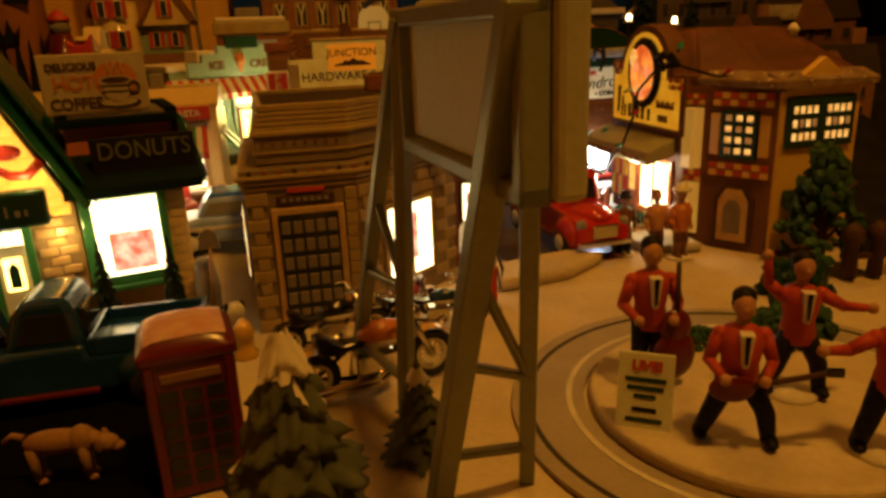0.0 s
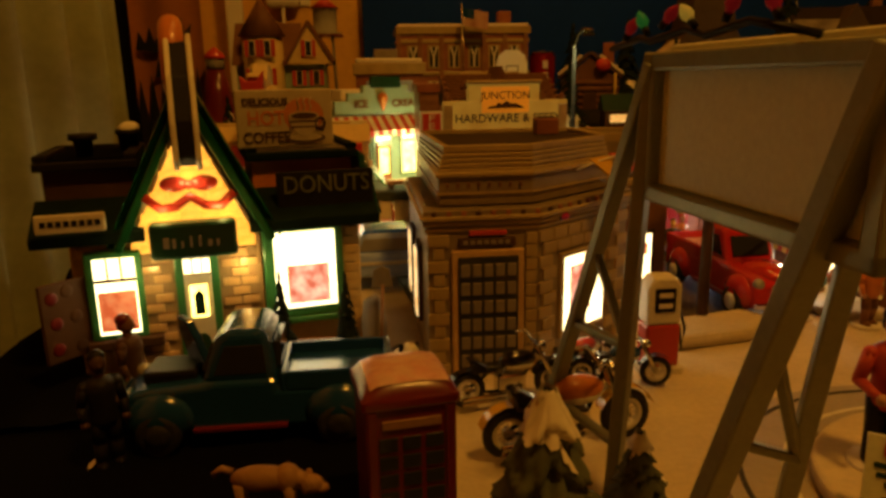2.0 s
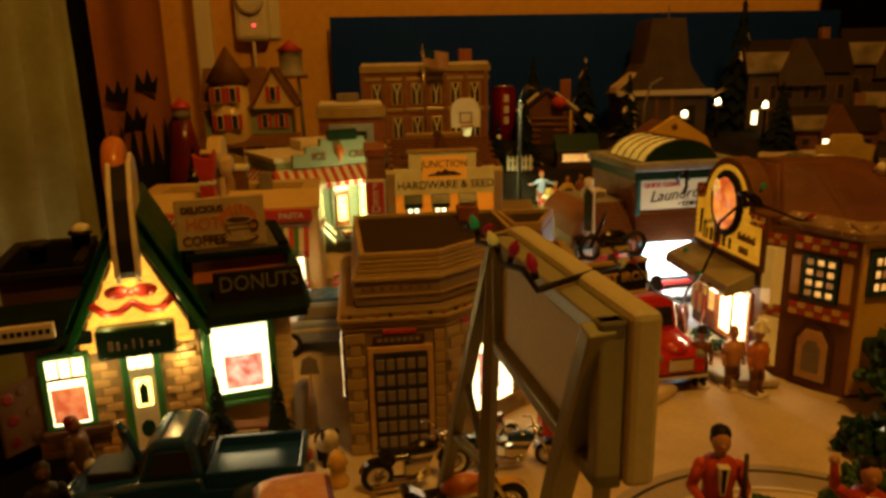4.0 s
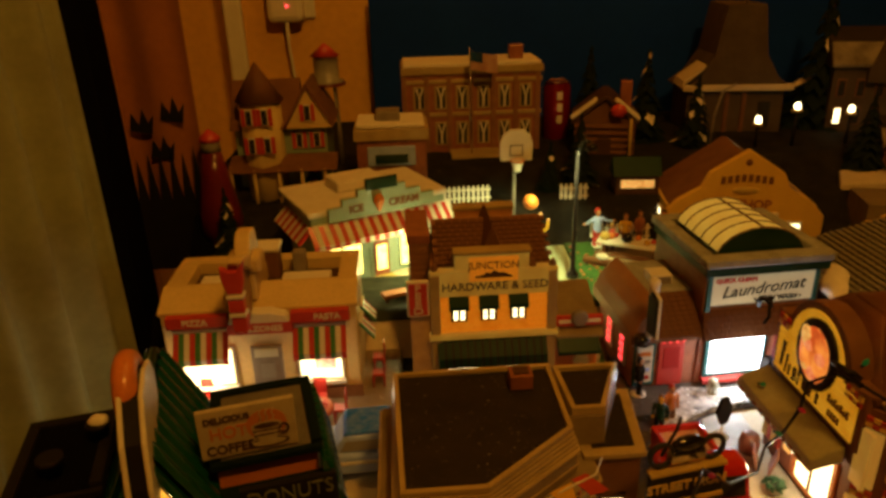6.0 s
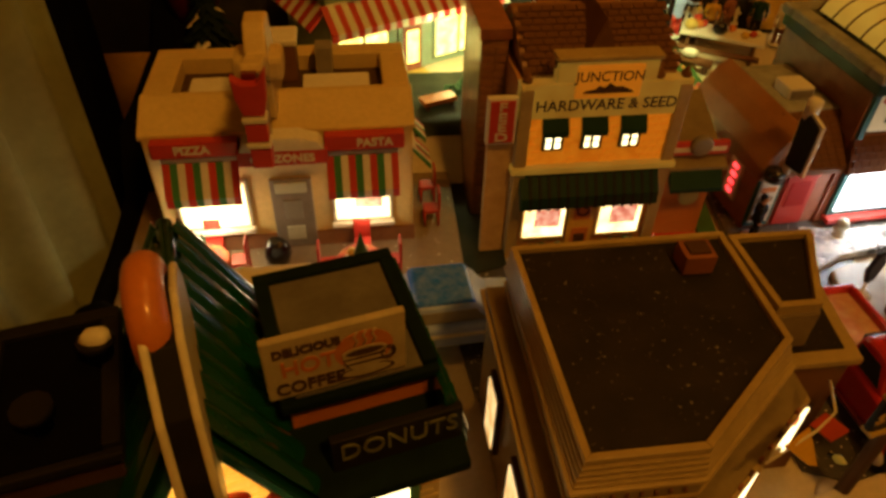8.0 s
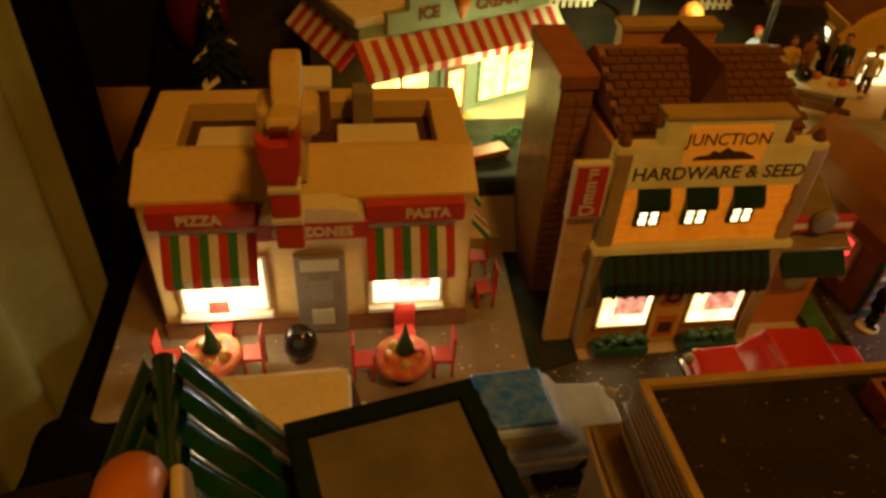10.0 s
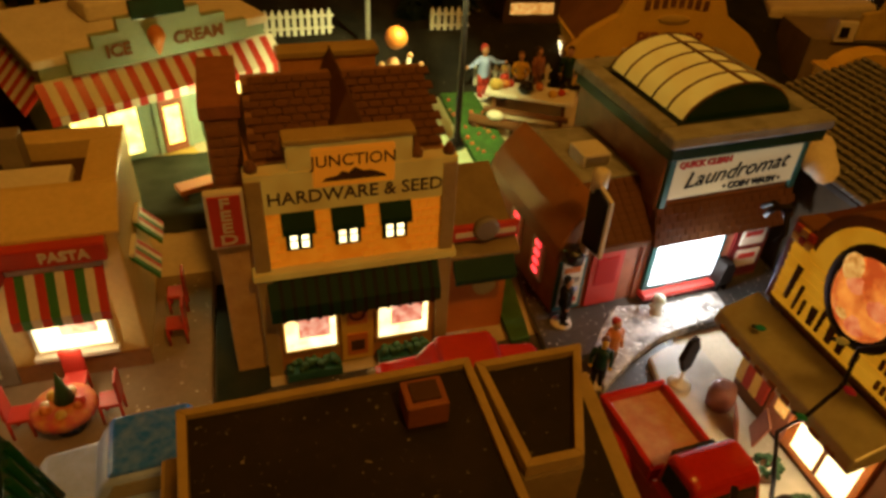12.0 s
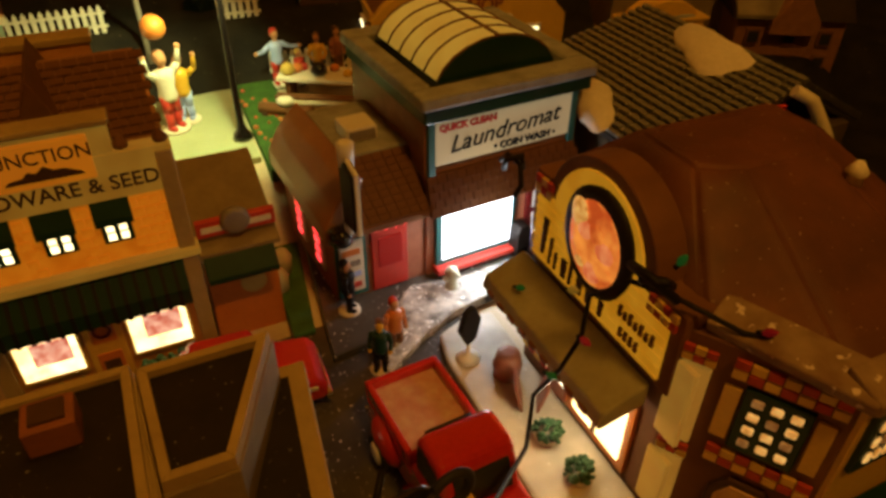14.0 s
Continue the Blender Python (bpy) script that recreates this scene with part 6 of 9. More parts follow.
# ---- figurines: one plain mesh each ----
def figurine(label, x, y, z, rz, h, mats, arms="down", hat=None, stand=True, wide=1.0, shirt=False, stride=0.0):
    """Plain moulded figure h high: mats are trousers, coat, skin, hair or hat."""
    s = h / 7.0
    b = B()
    if stand:
        b.use(4).lathe([(1.25 * s, 0), (1.2 * s, 0.25 * s), (0.3 * s, 0.3 * s)], n=12)
    b.use(0)
    for sx in (-1, 1):
        foot = Vector((sx * (0.45 + stride), 0.1 * sx - 0.4 * stride * sx, 0.25)) * s
        knee = Vector((sx * (0.42 + 0.7 * stride), -0.2 - 0.3 * stride, 1.7)) * s
        b.cyl(foot, knee, 0.32 * s, 0.4 * s, 8).ball(knee, 0.4 * s, 8, 6).cyl(knee, (sx * 0.32 * s, 0, 3.1 * s), 0.4 * s, 0.5 * s, 8)
        b.ball(foot + Vector((0.02 * sx, -0.25, 0.12)) * s, (0.32 * s, 0.6 * s, 0.25 * s), 8, 6)
    b.use(1).lathe([(0.7 * s, 2.7 * s), (0.8 * s, 3.1 * s), (0.68 * s * wide, 3.8 * s), (0.85 * s * wide, 4.7 * s), (0.75 * s, 5.2 * s), (0.3 * s, 5.45 * s)], n=12)
    for sx in (-1, 1):
        sh = Vector((sx * 0.85 * s, 0, 4.95 * s))
        if arms == "up" or (arms == "one_up" and sx < 0):
            el, ha = sh + Vector((sx * 0.6, 0, 0.5)) * s, sh + Vector((sx * 0.8, -0.2, 1.9)) * s
        elif arms == "wide" or arms == "one_up":
            el, ha = sh + Vector((sx * 0.9, -0.2, -0.5)) * s, sh + Vector((sx * 1.9, -0.7, -0.4)) * s
        elif arms == "front":
            el, ha = sh + Vector((sx * 0.4, -0.1, -1.1)) * s, sh + Vector((-sx * 0.1, -1.2, -1.5)) * s
        else:
            el, ha = sh + Vector((sx * 0.25, 0, -1.0)) * s, sh + Vector((sx * 0.2, -0.35, -2.0)) * s
        b.use(1).cyl(sh, el, 0.33 * s, 0.25 * s, 8).ball(el, 0.25 * s, 8, 6).cyl(el, ha, 0.25 * s, 0.17 * s, 8).ball(sh, 0.34 * s, 8, 6)
        b.use(2).ball(ha, 0.25 * s, 8, 6)
    if shirt:
        b.use(4).prism([(-0.28 * s, 5.35 * s), (0.28 * s, 5.35 * s), (0.1 * s, 3.9 * s), (-0.1 * s, 3.9 * s)], -1.0 * s * wide, -0.55 * s, "y", bev=0.04 * s)
        b.use(0).prism([(-0.1 * s, 5.3 * s), (0.1 * s, 5.3 * s), (0.06 * s, 4.1 * s), (-0.06 * s, 4.1 * s)], -1.05 * s * wide, -0.9 * s, "y")
    b.use(2).cyl((0, 0, 5.3 * s), (0, 0, 5.7 * s), 0.28 * s, 0.28 * s, 8).ball((0, 0, 6.2 * s), (0.44 * s, 0.5 * s, 0.6 * s), 12, 9)
    b.use(2).ball((0, -0.48 * s, 6.15 * s), (0.12 * s, 0.14 * s, 0.14 * s), 6, 4)
    b.use(3).ball((0, 0.18 * s, 6.52 * s), (0.49 * s, 0.5 * s, 0.44 * s), 12, 8).ball((0, 0.26 * s, 6.2 * s), (0.48 * s, 0.34 * s, 0.46 * s), 10, 6)
    if hat:
        b.lathe([(hat * s, 6.55 * s), (hat * s, 6.68 * s), (0.58 * s, 6.7 * s), (0.5 * s, 7.25 * s), (0.1 * s, 7.35 * s)], n=14)
    return b.alone("figurine", [*mats, "white_snow"], label, "figurine", x, y, z, rz)


# ---- ice cream shop ----
t = thing("ice_cream_shop", "mint green ice cream shop with a red striped awning", "building", -15.0, 80.4, 5.0, 24.8)
B().box(0.4, 19.2, 1.6, 13, 0, 7.6, 0.1).to("wall", t, "mint")
B().box(0, 19.6, 1.2, 13.4, 7.4, 10.6, 0.12).to("upper_wall", t, "mint")
B().box(-0.4, 20, 1.0, 14.5, 10.4, 11.2, 0.2).to("snowy_roof", t, "white_snow")
B().box(6, 13, 7, 12, 11.2, 12.8, 0.3).to("roof_lantern", t, "white_snow")
B().prism([(2.2, 9.6), (17.6, 9.6), (17.6, 11.4), (15.6, 11.4), (15.6, 12.4), (13.4, 12.4), (13.4, 13.4), (6.4, 13.4), (6.4, 12.4), (4.2, 12.4), (4.2, 11.4), (2.2, 11.4)], 0.5, 1.3, "y", bev=0.08).to("stepped_sign", t, "mint")
B().box(7.6, 12.2, 0.4, 1.0, 13.0, 14.6, 0.12).to("sign_top", t, "dark_green")
writing("lettering", "ICE", 1.0, (6.1, 0.42, 10.9), t, "brown", bold=0.05)
writing("lettering", "CREAM", 1.0, (13.0, 0.42, 10.9), t, "brown", bold=0.05)
B().lathe([(0.1, 0), (0.6, 1.2), (0.75, 1.6), (0.6, 2.2), (0.2, 2.5)], (9.3, 0.35, 9.9), 12).to("cone_emblem", t, "orange")
a = B().box(0, 19.6, 0.9, 1.5, 9.0, 9.4, 0.06).to("awning", t, "white", "red and white striped awning")
striped_awning(a, -0.6, 20.2, 1.0, 6.9, 9.4, 2.2, ("red", "white"), 30)
for i in range(12):
    B().prism([(0.4, 9.4), (0.4, 9.0), (-1.8, 6.9), (-1.9, 7.2)], 1.2 + i * 0.95, 2.15 + i * 0.95, "y", bev=0.02).to("awning_stripe", a, ("red", "white")[i % 2])
for x0, x1 in ((1.2, 6.6), (12.6, 18.2)):
    w = B().box(x0 - 0.3, x1 + 0.3, 1.3, 1.7, 0.8, 7.0, 0.08).to("window_frame", t, "mint")
    B().box(x0, x1, 1.2, 1.5, 1.2, 5.6).to("pane", w, "g_yellow", "glowing yellow shop window")
    for k in range(6):
        B().box(x0 + k * (x1 - x0) / 6 + 0.1, x0 + (k + 1) * (x1 - x0) / 6 - 0.1, 1.2, 1.5, 5.9, 6.7).to("top_light", w, "g_white")
    B().box((x0 + x1) / 2 - 0.15, (x0 + x1) / 2 + 0.15, 1.1, 1.3, 1.2, 5.6).to("mullion", w, "mint")
d = B().box(8.0, 11.2, 1.3, 1.7, 0.1, 7.0, 0.08).to("door_frame", t, "mint")
B().box(8.5, 10.7, 1.15, 1.5, 0.3, 5.4, 0.05).to("door", d, "brick_red")
B().box(8.9, 10.3, 1.05, 1.25, 1.2, 4.8).to("door_window", d, "g_yellow")
for k in range(3):
    B().box(8.5 + k * 0.78, 9.1 + k * 0.78, 1.1, 1.4, 5.8, 6.7).to("top_light", d, "g_white")
B().box(8.2, 11.0, -0.9, 1.3, -0.1, 0.3, 0.08).to("door_step", t, "gold")
B().box(-1.0, 20.4, -2.6, 1.6, -0.4, 0.1, 0.08).alone("porch", "gold", "yellowish lit porch boards", "porch", -15.0, 80.4, 5.0, 24.8)
# garden bits before the porch
for k, (x, y) in enumerate(((-3.2, 80.0), (-1.6, 81.2), (1.0, 82.5))):
    bush("bush", "small dark planted shrub by the porch", x, y, 5.2, 1.0, k, "leaf", 30)
t = thing("garden_bench", "pink-beige low bench beside the porch", "bench", -5.0, 77.5, 4.9, 20)
B().box(-1.8, 1.8, -0.8, 0.8, 1.0, 1.5, 0.1).to("seat", t, "orange")
for sx in (-1.5, 1.2):
    B().box(sx, sx + 0.3, -0.7, 0.7, 0, 1.05, 0.05).to("leg", t, "brown")

# ---- basketball court ----
B().prism([(10.5, 76.5), (19.5, 76.5), (20.5, 98), (10, 98)], 5.0, 5.75, bev=0.1).alone("court", "court", "pale grey-green court slab", "court", kind="structure")
B().prism([(19.6, 73.5), (23.6, 73.5), (24.6, 98), (20.6, 98)], 4.6, 5.9, bev=0.2).alone("lawn", "lawn", "green flocked strip of lawn", "lawn", kind="structure")
random.seed(9)
b = B()
for i in range(40):
    b.ball((20 + random.random() * 3.6, 74 + random.random() * 22, 5.95), 0.16 + 0.14 * random.random(), 6, 4)
b.alone("fallen_leaves", "flower", "scattered red and orange leaves on the lawn", "leaves", kind="stuff")
t = thing("basketball_hoop", "white fan-shaped basketball board on a pole", "basketball hoop", 13.2, 95.0, 9.5)
B().cyl((0, 0.6, -4), (0, 0.4, 10), 0.3, 0.25, 10).to("pole", t, "grey")
bd = B().prism([(-2.3, 9.0), (2.3, 9.0), (2.4, 11.5), (2.0, 12.8), (1.0, 13.6), (-1.0, 13.6), (-2.0, 12.8), (-2.4, 11.5)], -1.2, -0.8, "y", bev=0.08).to("backboard", t, "white")
for q in ((-1.0, -0.8, 9.7, 11.4), (0.8, 1.0, 9.7, 11.4), (-1.0, 1.0, 11.2, 11.4), (-1.0, 1.0, 9.7, 9.9)):
    B().box(q[0], q[1], -1.26, -1.18, q[2], q[3]).to("board_line", bd, "grey")
B().ring((0, -2.2, 9.3), 1.0, 0.1, "z").to("rim", t, "orange")
B().lathe([(0.95, 0), (0.6, -1.2), (0.5, -1.6)], (0, -2.2, 9.3), 12).to("net", t, "white")
figurine("ball player with raised arms, painted in pale colours", 13.6, 84.7, 5.75, 30, 7.6, ("red", "white", "skin", "skin"), "up")
B().ball((0, 0, 0), 1.05, 14, 10).alone("basketball", "orange", "orange ball held above the player", "ball", 13.6, 84.2, 15.4)
figurine("second ball player in a yellow shirt", 15.0, 86.2, 5.75, -20, 6.6, ("pale_blue", "bike_yellow", "skin", "dark_brown"), "up")
t = thing("street_lamp", "tall black lamp post beside the court", "lamp post", 18.8, 80.5, 5.75)
B().lathe([(0.9, 0), (0.8, 0.5), (0.45, 0.9), (0.32, 1.6), (0.25, 17), (0.35, 17.4)], n=12).to("post", t, "gloss_black")
B().tube([(0, 0, 17), (0.3, -0.4, 18.6), (0.6, -1.6, 19.3), (0.7, -3.0, 19.2)], 0.2).to("arm", t, "gloss_black")
B().lathe([(0.9, 18.4), (0.6, 19.0), (0.2, 19.3)], (0.75, -3.4, 0), 12).to("shade", t, "gloss_black")


def picket(name, label, x, y, z, rz, n):
    t = thing(name, label, "fence", x, y, z, rz)
    for zz in (0.7, 2.0):
        B().box(0, n * 0.75, -0.08, 0.08, zz, zz + 0.25).to("rail", t, "white")
    for i in range(n):
        B().prism([(i * 0.75, 0), (i * 0.75 + 0.45, 0), (i * 0.75 + 0.45, 2.6), (i * 0.75 + 0.22, 3.0), (i * 0.75, 2.6)], -0.2, -0.06, "y", bev=0.03).to("picket", t, "white")


picket("picket_fence", "white picket fence by the court", 21, 99, 10.2, -5, 6)
picket("picket_fence", "white picket fence behind the ice cream shop", 0.5, 99.5, 10.4, 0, 13)
picket("picket_fence", "white picket fence by the picnic", 24.5, 93, 5.6, -6, 12)

# ---- picnic ----
t = thing("picnic_table", "long white picnic table laid with food", "table", 28.6, 86.3, 5.3, -30)
B().box(-4.6, 4.6, -1.8, 1.8, 2.4, 2.8, 0.1).to("tabletop", t, "white")
for sx in (-3.6, 3.6):
    B().box(sx - 0.2, sx + 0.2, -1.4, 1.4, 0, 2.4, 0.08).to("leg", t, "brown")
for sy in (-2.8, 2.8):
    B().box(-4.4, 4.4, sy - 0.5, sy + 0.5, 1.3, 1.6, 0.08).to("bench_board", t, "brown")
random.seed(21)
for i, (mm, rr) in enumerate((("gold", 0.8), ("orange", 0.6), ("red", 0.5), ("gloss_black", 0.9), ("white", 0.5), ("orange", 0.5), ("bike_yellow", 0.5), ("red", 0.45), ("white", 0.4))):
    B().lathe([(rr * 0.6, 0), (rr, rr * 0.5), (rr * 0.7, rr * 1.2), (rr * 0.2, rr * 1.4)], n=12).alone("dish", mm, "small painted dish of food on the picnic table", "dish", 28.6 + (i - 4) * 0.86 + 0.2 * (i % 2), 86.3 - (i - 4) * 0.5 + 0.7 * (i % 3 - 1), 8.1)
figurine("cook figure in a blue top and red cap", 25.0, 91.2, 5.6, 10, 6.0, ("red", "pale_blue", "skin", "red"), "wide")
figurine("seated guest in brown", 31.5, 91.5, 5.6, 20, 5.2, ("brown", "brick_red", "skin", "dark_brown"))
figurine("guest in a yellow coat", 29.2, 91.0, 5.6, -15, 5.0, ("dark_brown", "bike_yellow", "skin", "brown"), "front")
figurine("guest in a dark green coat", 34.6, 90.2, 5.6, -30, 5.6, ("black", "dark_green", "skin", "dark_brown"))
figurine("guest in a white shirt", 36.6, 88.0, 5.6, -40, 5.2, ("brown", "white", "skin", "dark_brown"))
figurine("child in a red coat", 26.8, 89.5, 5.6, 40, 4.2, ("grey", "red", "skin", "gold"))
t = thing("tent_stall", "dark stall with a lit yellow front", "stall", 33.5, 99.5, 8.0, -6)
B().box(-3.4, 3.4, 0, 4, 0, 5.5, 0.15).to("body", t, "dark_brown")
B().prism([(-0.3, 5.5), (4.4, 5.5), (2.0, 8.2)], -3.8, 3.8, "x", bev=0.1).to("roof", t, "dark_green")
B().box(-2.6, 2.6, -0.2, 0.1, 3.6, 4.9, 0.05).to("lit_panel", t, "g_warm")
t = thing("log_bench", "brown log bench with a white cushion", "bench", 23.6, 83.2, 5.4, -35)
B().cyl((-2.6, 0, 1.1), (2.6, 0, 1.1), 0.55, 0.5, 10).to("log", t, "brown")
for sx in (-2, 2):
    B().box(sx - 0.3, sx + 0.3, -0.6, 0.6, 0, 0.8, 0.1).to("foot", t, "dark_brown")
B().ball((0, 0, 1.9), (0.9, 0.7, 0.5)).to("cushion", t, "white")

# ---- pie shop ----
t = thing("pie_shop", "yellow stepped-gable pie shop", "building", 46.3, 90, 3.4, -10)
front = [(-11.5, 0), (11.5, 0), (11.5, 6.4), (9.4, 8.6), (6.2, 10.6), (5.2, 12.8), (0, 16.2), (-5.2, 12.8), (-6.2, 10.6), (-9.4, 8.6), (-11.5, 6.4)]
B().prism(front, 0, 1.2, "y", bev=0.1).to("front_wall", t, "pie_lit", "yellow stepped gable with painted letters")
B().box(-10.8, 10.8, 1.2, 14, 0, 7.6, 0.1).to("wall", t, "yellow_paint")
for s in (-1, 1):
    B().box(0 if s > 0 else -12.6, 12.6 if s > 0 else 0, 0.9, 14.5, -0.3, 0.3, 0.1, m=pose(0, 0, 14.6, 0, s * 35, 0)).to("roof", t, "brown")
writing("lettering", "PIE SHOP", 1.35, (0, -0.1, 8.0), t, "brick_red", bold=0.06)
for i in range(8):
    B().box(-3.6 + i * 0.95, -3.0 + i * 0.95, -0.14, 0, 11.6 - 0.12 * abs(i - 3.5), 12.7 - 0.12 * abs(i - 3.5)).to("letter_bar", t, "brown")
B().ball((0, -0.1, 10.2), (1.9, 0.2, 0.55)).to("pie_emblem", t, "gold")
B().ball((0, -0.05, 14.4), (0.5, 0.15, 0.5)).to("gable_ornament", t, "brown")
for x0 in (-8.6, 4.6):
    w = B().box(x0, x0 + 4, -0.3, 0, 1.0, 5.6, 0.08).to("window_frame", t, "cream_white")
    for k in range(2):
        for j in range(3):
            B().box(x0 + 0.4 + k * 1.7, x0 + 1.9 + k * 1.7, -0.4, -0.2, 1.4 + j * 1.35, 2.5 + j * 1.35).to("pane", w, "g_shop")
for i in range(7):
    B().box(-5.2 + i * 1.55, -4.4 + i * 1.55, -0.8, 0, 5.9, 6.9, 0.05).to("awning_stripe", t, "red" if i % 2 else "white")
B().box(-1.4, 1.4, -0.3, 0, 0.2, 5.6, 0.06).to("door", t, "brick_red")
w = B().box(-11.2, -10.7, 3, 5.4, 3.0, 6.4, 0.06).to("side_window", t, "white")
for j in range(3):
    B().box(-11.3, -11.1, 3.3, 5.1, 3.3 + j, 4.0 + j).to("pane", w, "g_white")

# ---- house with the slate roof ----
t = thing("slate_house", "low house under a dark glossy slate roof", "building", 58, 68, 2, plan=True)
B().prism([(43.4, 54), (62.5, 54), (62.5, 72), (43.4, 72.5)], 0, 10.6, bev=0.1).to("wall", t, "far_stone")
A0, U, V = Vector((42.3, 73.6, 11.3)), Vector((0, -21.0, 0)), Vector((13.6, -0.9, 4.0))
rf = bmesh.new()
n3 = U.cross(V).normalized()
lo = [A0, A0 + U, A0 + V + U * 0.9, A0 + V]
va, vb = [rf.verts.new(p - n3 * 0.5) for p in lo], [rf.verts.new(p) for p in lo]
rf.faces.new(va[::-1])
rf.faces.new(vb)
for i in range(4):
    rf.faces.new((va[i], va[(i + 1) % 4], vb[(i + 1) % 4], vb[i]))
bmesh.ops.recalc_face_normals(rf, faces=rf.faces)
roof = B().take(rf).to("roof", t, "slate_dark")
ux, vx = U.normalized(), (V - V.project(U)).normalized()
rot = Matrix((ux, vx, n3)).transposed().to_4x4()
place = []
rows = 19
random.seed(4)
for r in range(rows):
    k = (r + 0.5) / rows
    left, right = V * k, V * k + U * (1 - 0.1 * k)
    length = (right - left).length
    cnt = int(length / 1.1)
    for c in range(cnt):
        p = A0 + left + (right - left) * ((c + 0.5) / cnt) - Vector((58, 68, 2)) + n3 * (0.06 + 0.05 * random.random())
        place.append(Matrix.Translation(p / 100) @ rot @ pose(0, 0, 0, random.uniform(-5, 5), random.uniform(-3, 3), 0))
pieces("slate", roof, "slate_rib", place, B().box(-0.52, 0.52, -0.25, 0.22, -0.1, 0.24, 0.1))
for pts in ([(0.31, 0.82), (0.27, 0.94), (0.33, 1.0), (0.53, 0.98), (0.72, 0.94), (0.71, 0.78), (0.66, 0.65), (0.57, 0.66), (0.46, 0.73)], [(0.33, 0.22), (0.46, 0.27), (0.56, 0.18), (0.67, 0.08), (0.7, -0.06), (0.62, -0.06), (0.54, -0.04), (0.43, 0.09)], [(0.86, -0.06), (0.86, 0.06), (0.91, 0.19), (0.97, 0.28), (0.99, 0.19), (0.92, -0.06)]):
    sn = bmesh.new()
    cc = sum((Vector(p) for p in pts), Vector((0, 0))) / len(pts)
    big = [cc + (Vector(pts[i]).lerp(Vector(pts[(i + 1) % len(pts)]), f) - cc) * (1.0 if f == 0.5 else 0.9) for i in range(len(pts)) for f in (0, 0.5)]
    def on(p, h):
        return A0 + U * p.x + V * p.y + n3 * h
    lo = [sn.verts.new(on(p, 0.3)) for p in big]
    hi = [sn.verts.new(on(cc + (p - cc) * 0.86, 0.85)) for p in big]
    sn.faces.new(hi)
    for i in range(len(big)):
        sn.faces.new((lo[i], lo[(i + 1) % len(big)], hi[(i + 1) % len(big)], hi[i]))
    bmesh.ops.recalc_face_normals(sn, faces=sn.faces)
    for f in sn.faces:
        f.smooth = True
    B().take(sn).to("roof_snow", roof, "white_snow", "smooth lump of snow on the slates")
B().prism([(55.9, 15.2), (56.1, 14.6), (64, 10.2), (64, 10.9)], 54.2, 72.4, "y", bev=0.08).to("far_slope", t, "slate_dark")
B().tube([(53.4, 53.0, 15.3), (54.6, 52.2, 14.6), (55.8, 51.2, 12.2), (57.0, 50.3, 9.4)], 0.5).to("bargeboard", t, "cream_white")
B().box(51.8, 53.2, 53.0, 53.4, 12.6, 14.2, 0.1).to("red_panel", t, "red")
for lx in (44.6, 45.4):
    B().ball((lx, 56.2, 9.6), (0.32, 0.2, 0.4), 10, 8).to("porch_lamp", t, "g_lamp")

# ---- far rows ----
def windows(parent, x0, x1, n, y, z0, z1, frame_m, pane_m, bar="tan_stone"):
    w = (x1 - x0) / n
    for i in range(n):
        c = x0 + (i + 0.5) * w
        f = B().box(c - w * 0.3, c + w * 0.3, y - 0.25, y + 0.2, z0, z1, 0.06).to("window", parent, frame_m)
        B().box(c - w * 0.2, c + w * 0.2, y - 0.32, y, z0 + 0.3, z1 - 0.3).to("pane", f, pane_m)
        B().prism([(c - w * 0.05, z0 + 0.3), (c + w * 0.05, z0 + 0.3), (c + w * 0.05, (z0 + z1) / 2), (c + w * 0.2, z1 - 0.3), (c + w * 0.1, z1 - 0.3), (c, (z0 + z1) / 2 + 0.3), (c - w * 0.1, z1 - 0.3), (c - w * 0.2, z1 - 0.3), (c - w * 0.05, (z0 + z1) / 2)], y - 0.4, y - 0.3, "y").to("glazing_bar", f, bar)


t = thing("school", "red brick school with stone bands and a flag", "building", 11, 125, 13.6, plan=True)
B().box(-1.8, 24.0, 121, 131, 13, 28.2, 0.1).to("wall", t, "brick_red")
for z in (20.6, 26.4):
    B().box(-2.1, 24.3, 120.7, 131.2, z, z + 0.7, 0.08).to("stone_band", t, "tan_stone")
B().box(-2.3, 24.5, 120.5, 131.4, 28.0, 29.3, 0.12).to("cornice", t, "tan_stone")
B().box(-1.9, 24.1, 120.9, 131, 29.3, 29.8, 0.12).to("roof_snow", t, "white_snow")
B().box(18.6, 21.2, 124, 126.4, 29.5, 32.2, 0.1).to("chimney", t, "brick_red")
windows(t, -1.0, 23.2, 6, 121, 21.8, 26.0, "tan_stone", "glass_dark", "cream_white")
windows(t, -1.0, 23.2, 6, 121, 15.4, 19.6, "tan_stone", "glass_dark", "cream_white")
for i in range(7):
    x = -1.9 + i * 4.23
    B().box(x - 0.4, x + 0.5, 120.6, 121.2, 13, 28, 0.06).to("pilaster", t, "brick_brown")
B().cyl((10.4, 117, 11), (10.2, 117, 33), 0.16, 0.12, 8).to("flagpole", t, "chrome")
fl = B().sheet(lambda u, v: (10.3 + 5.0 * u, 117 + 0.3 * math.sin(u * 8), 29.2 + 3.0 * v - 0.8 * u), 16, 6).to("flag", t, "flag_stripe", "faded red and white striped flag")
B().sheet(lambda u, v: (10.3 + 2.2 * u, 116.9 + 0.3 * math.sin(u * 3.5), 30.6 + 1.6 * v - 0.35 * u), 8, 4).to("flag_corner", fl, "gloss_blue")
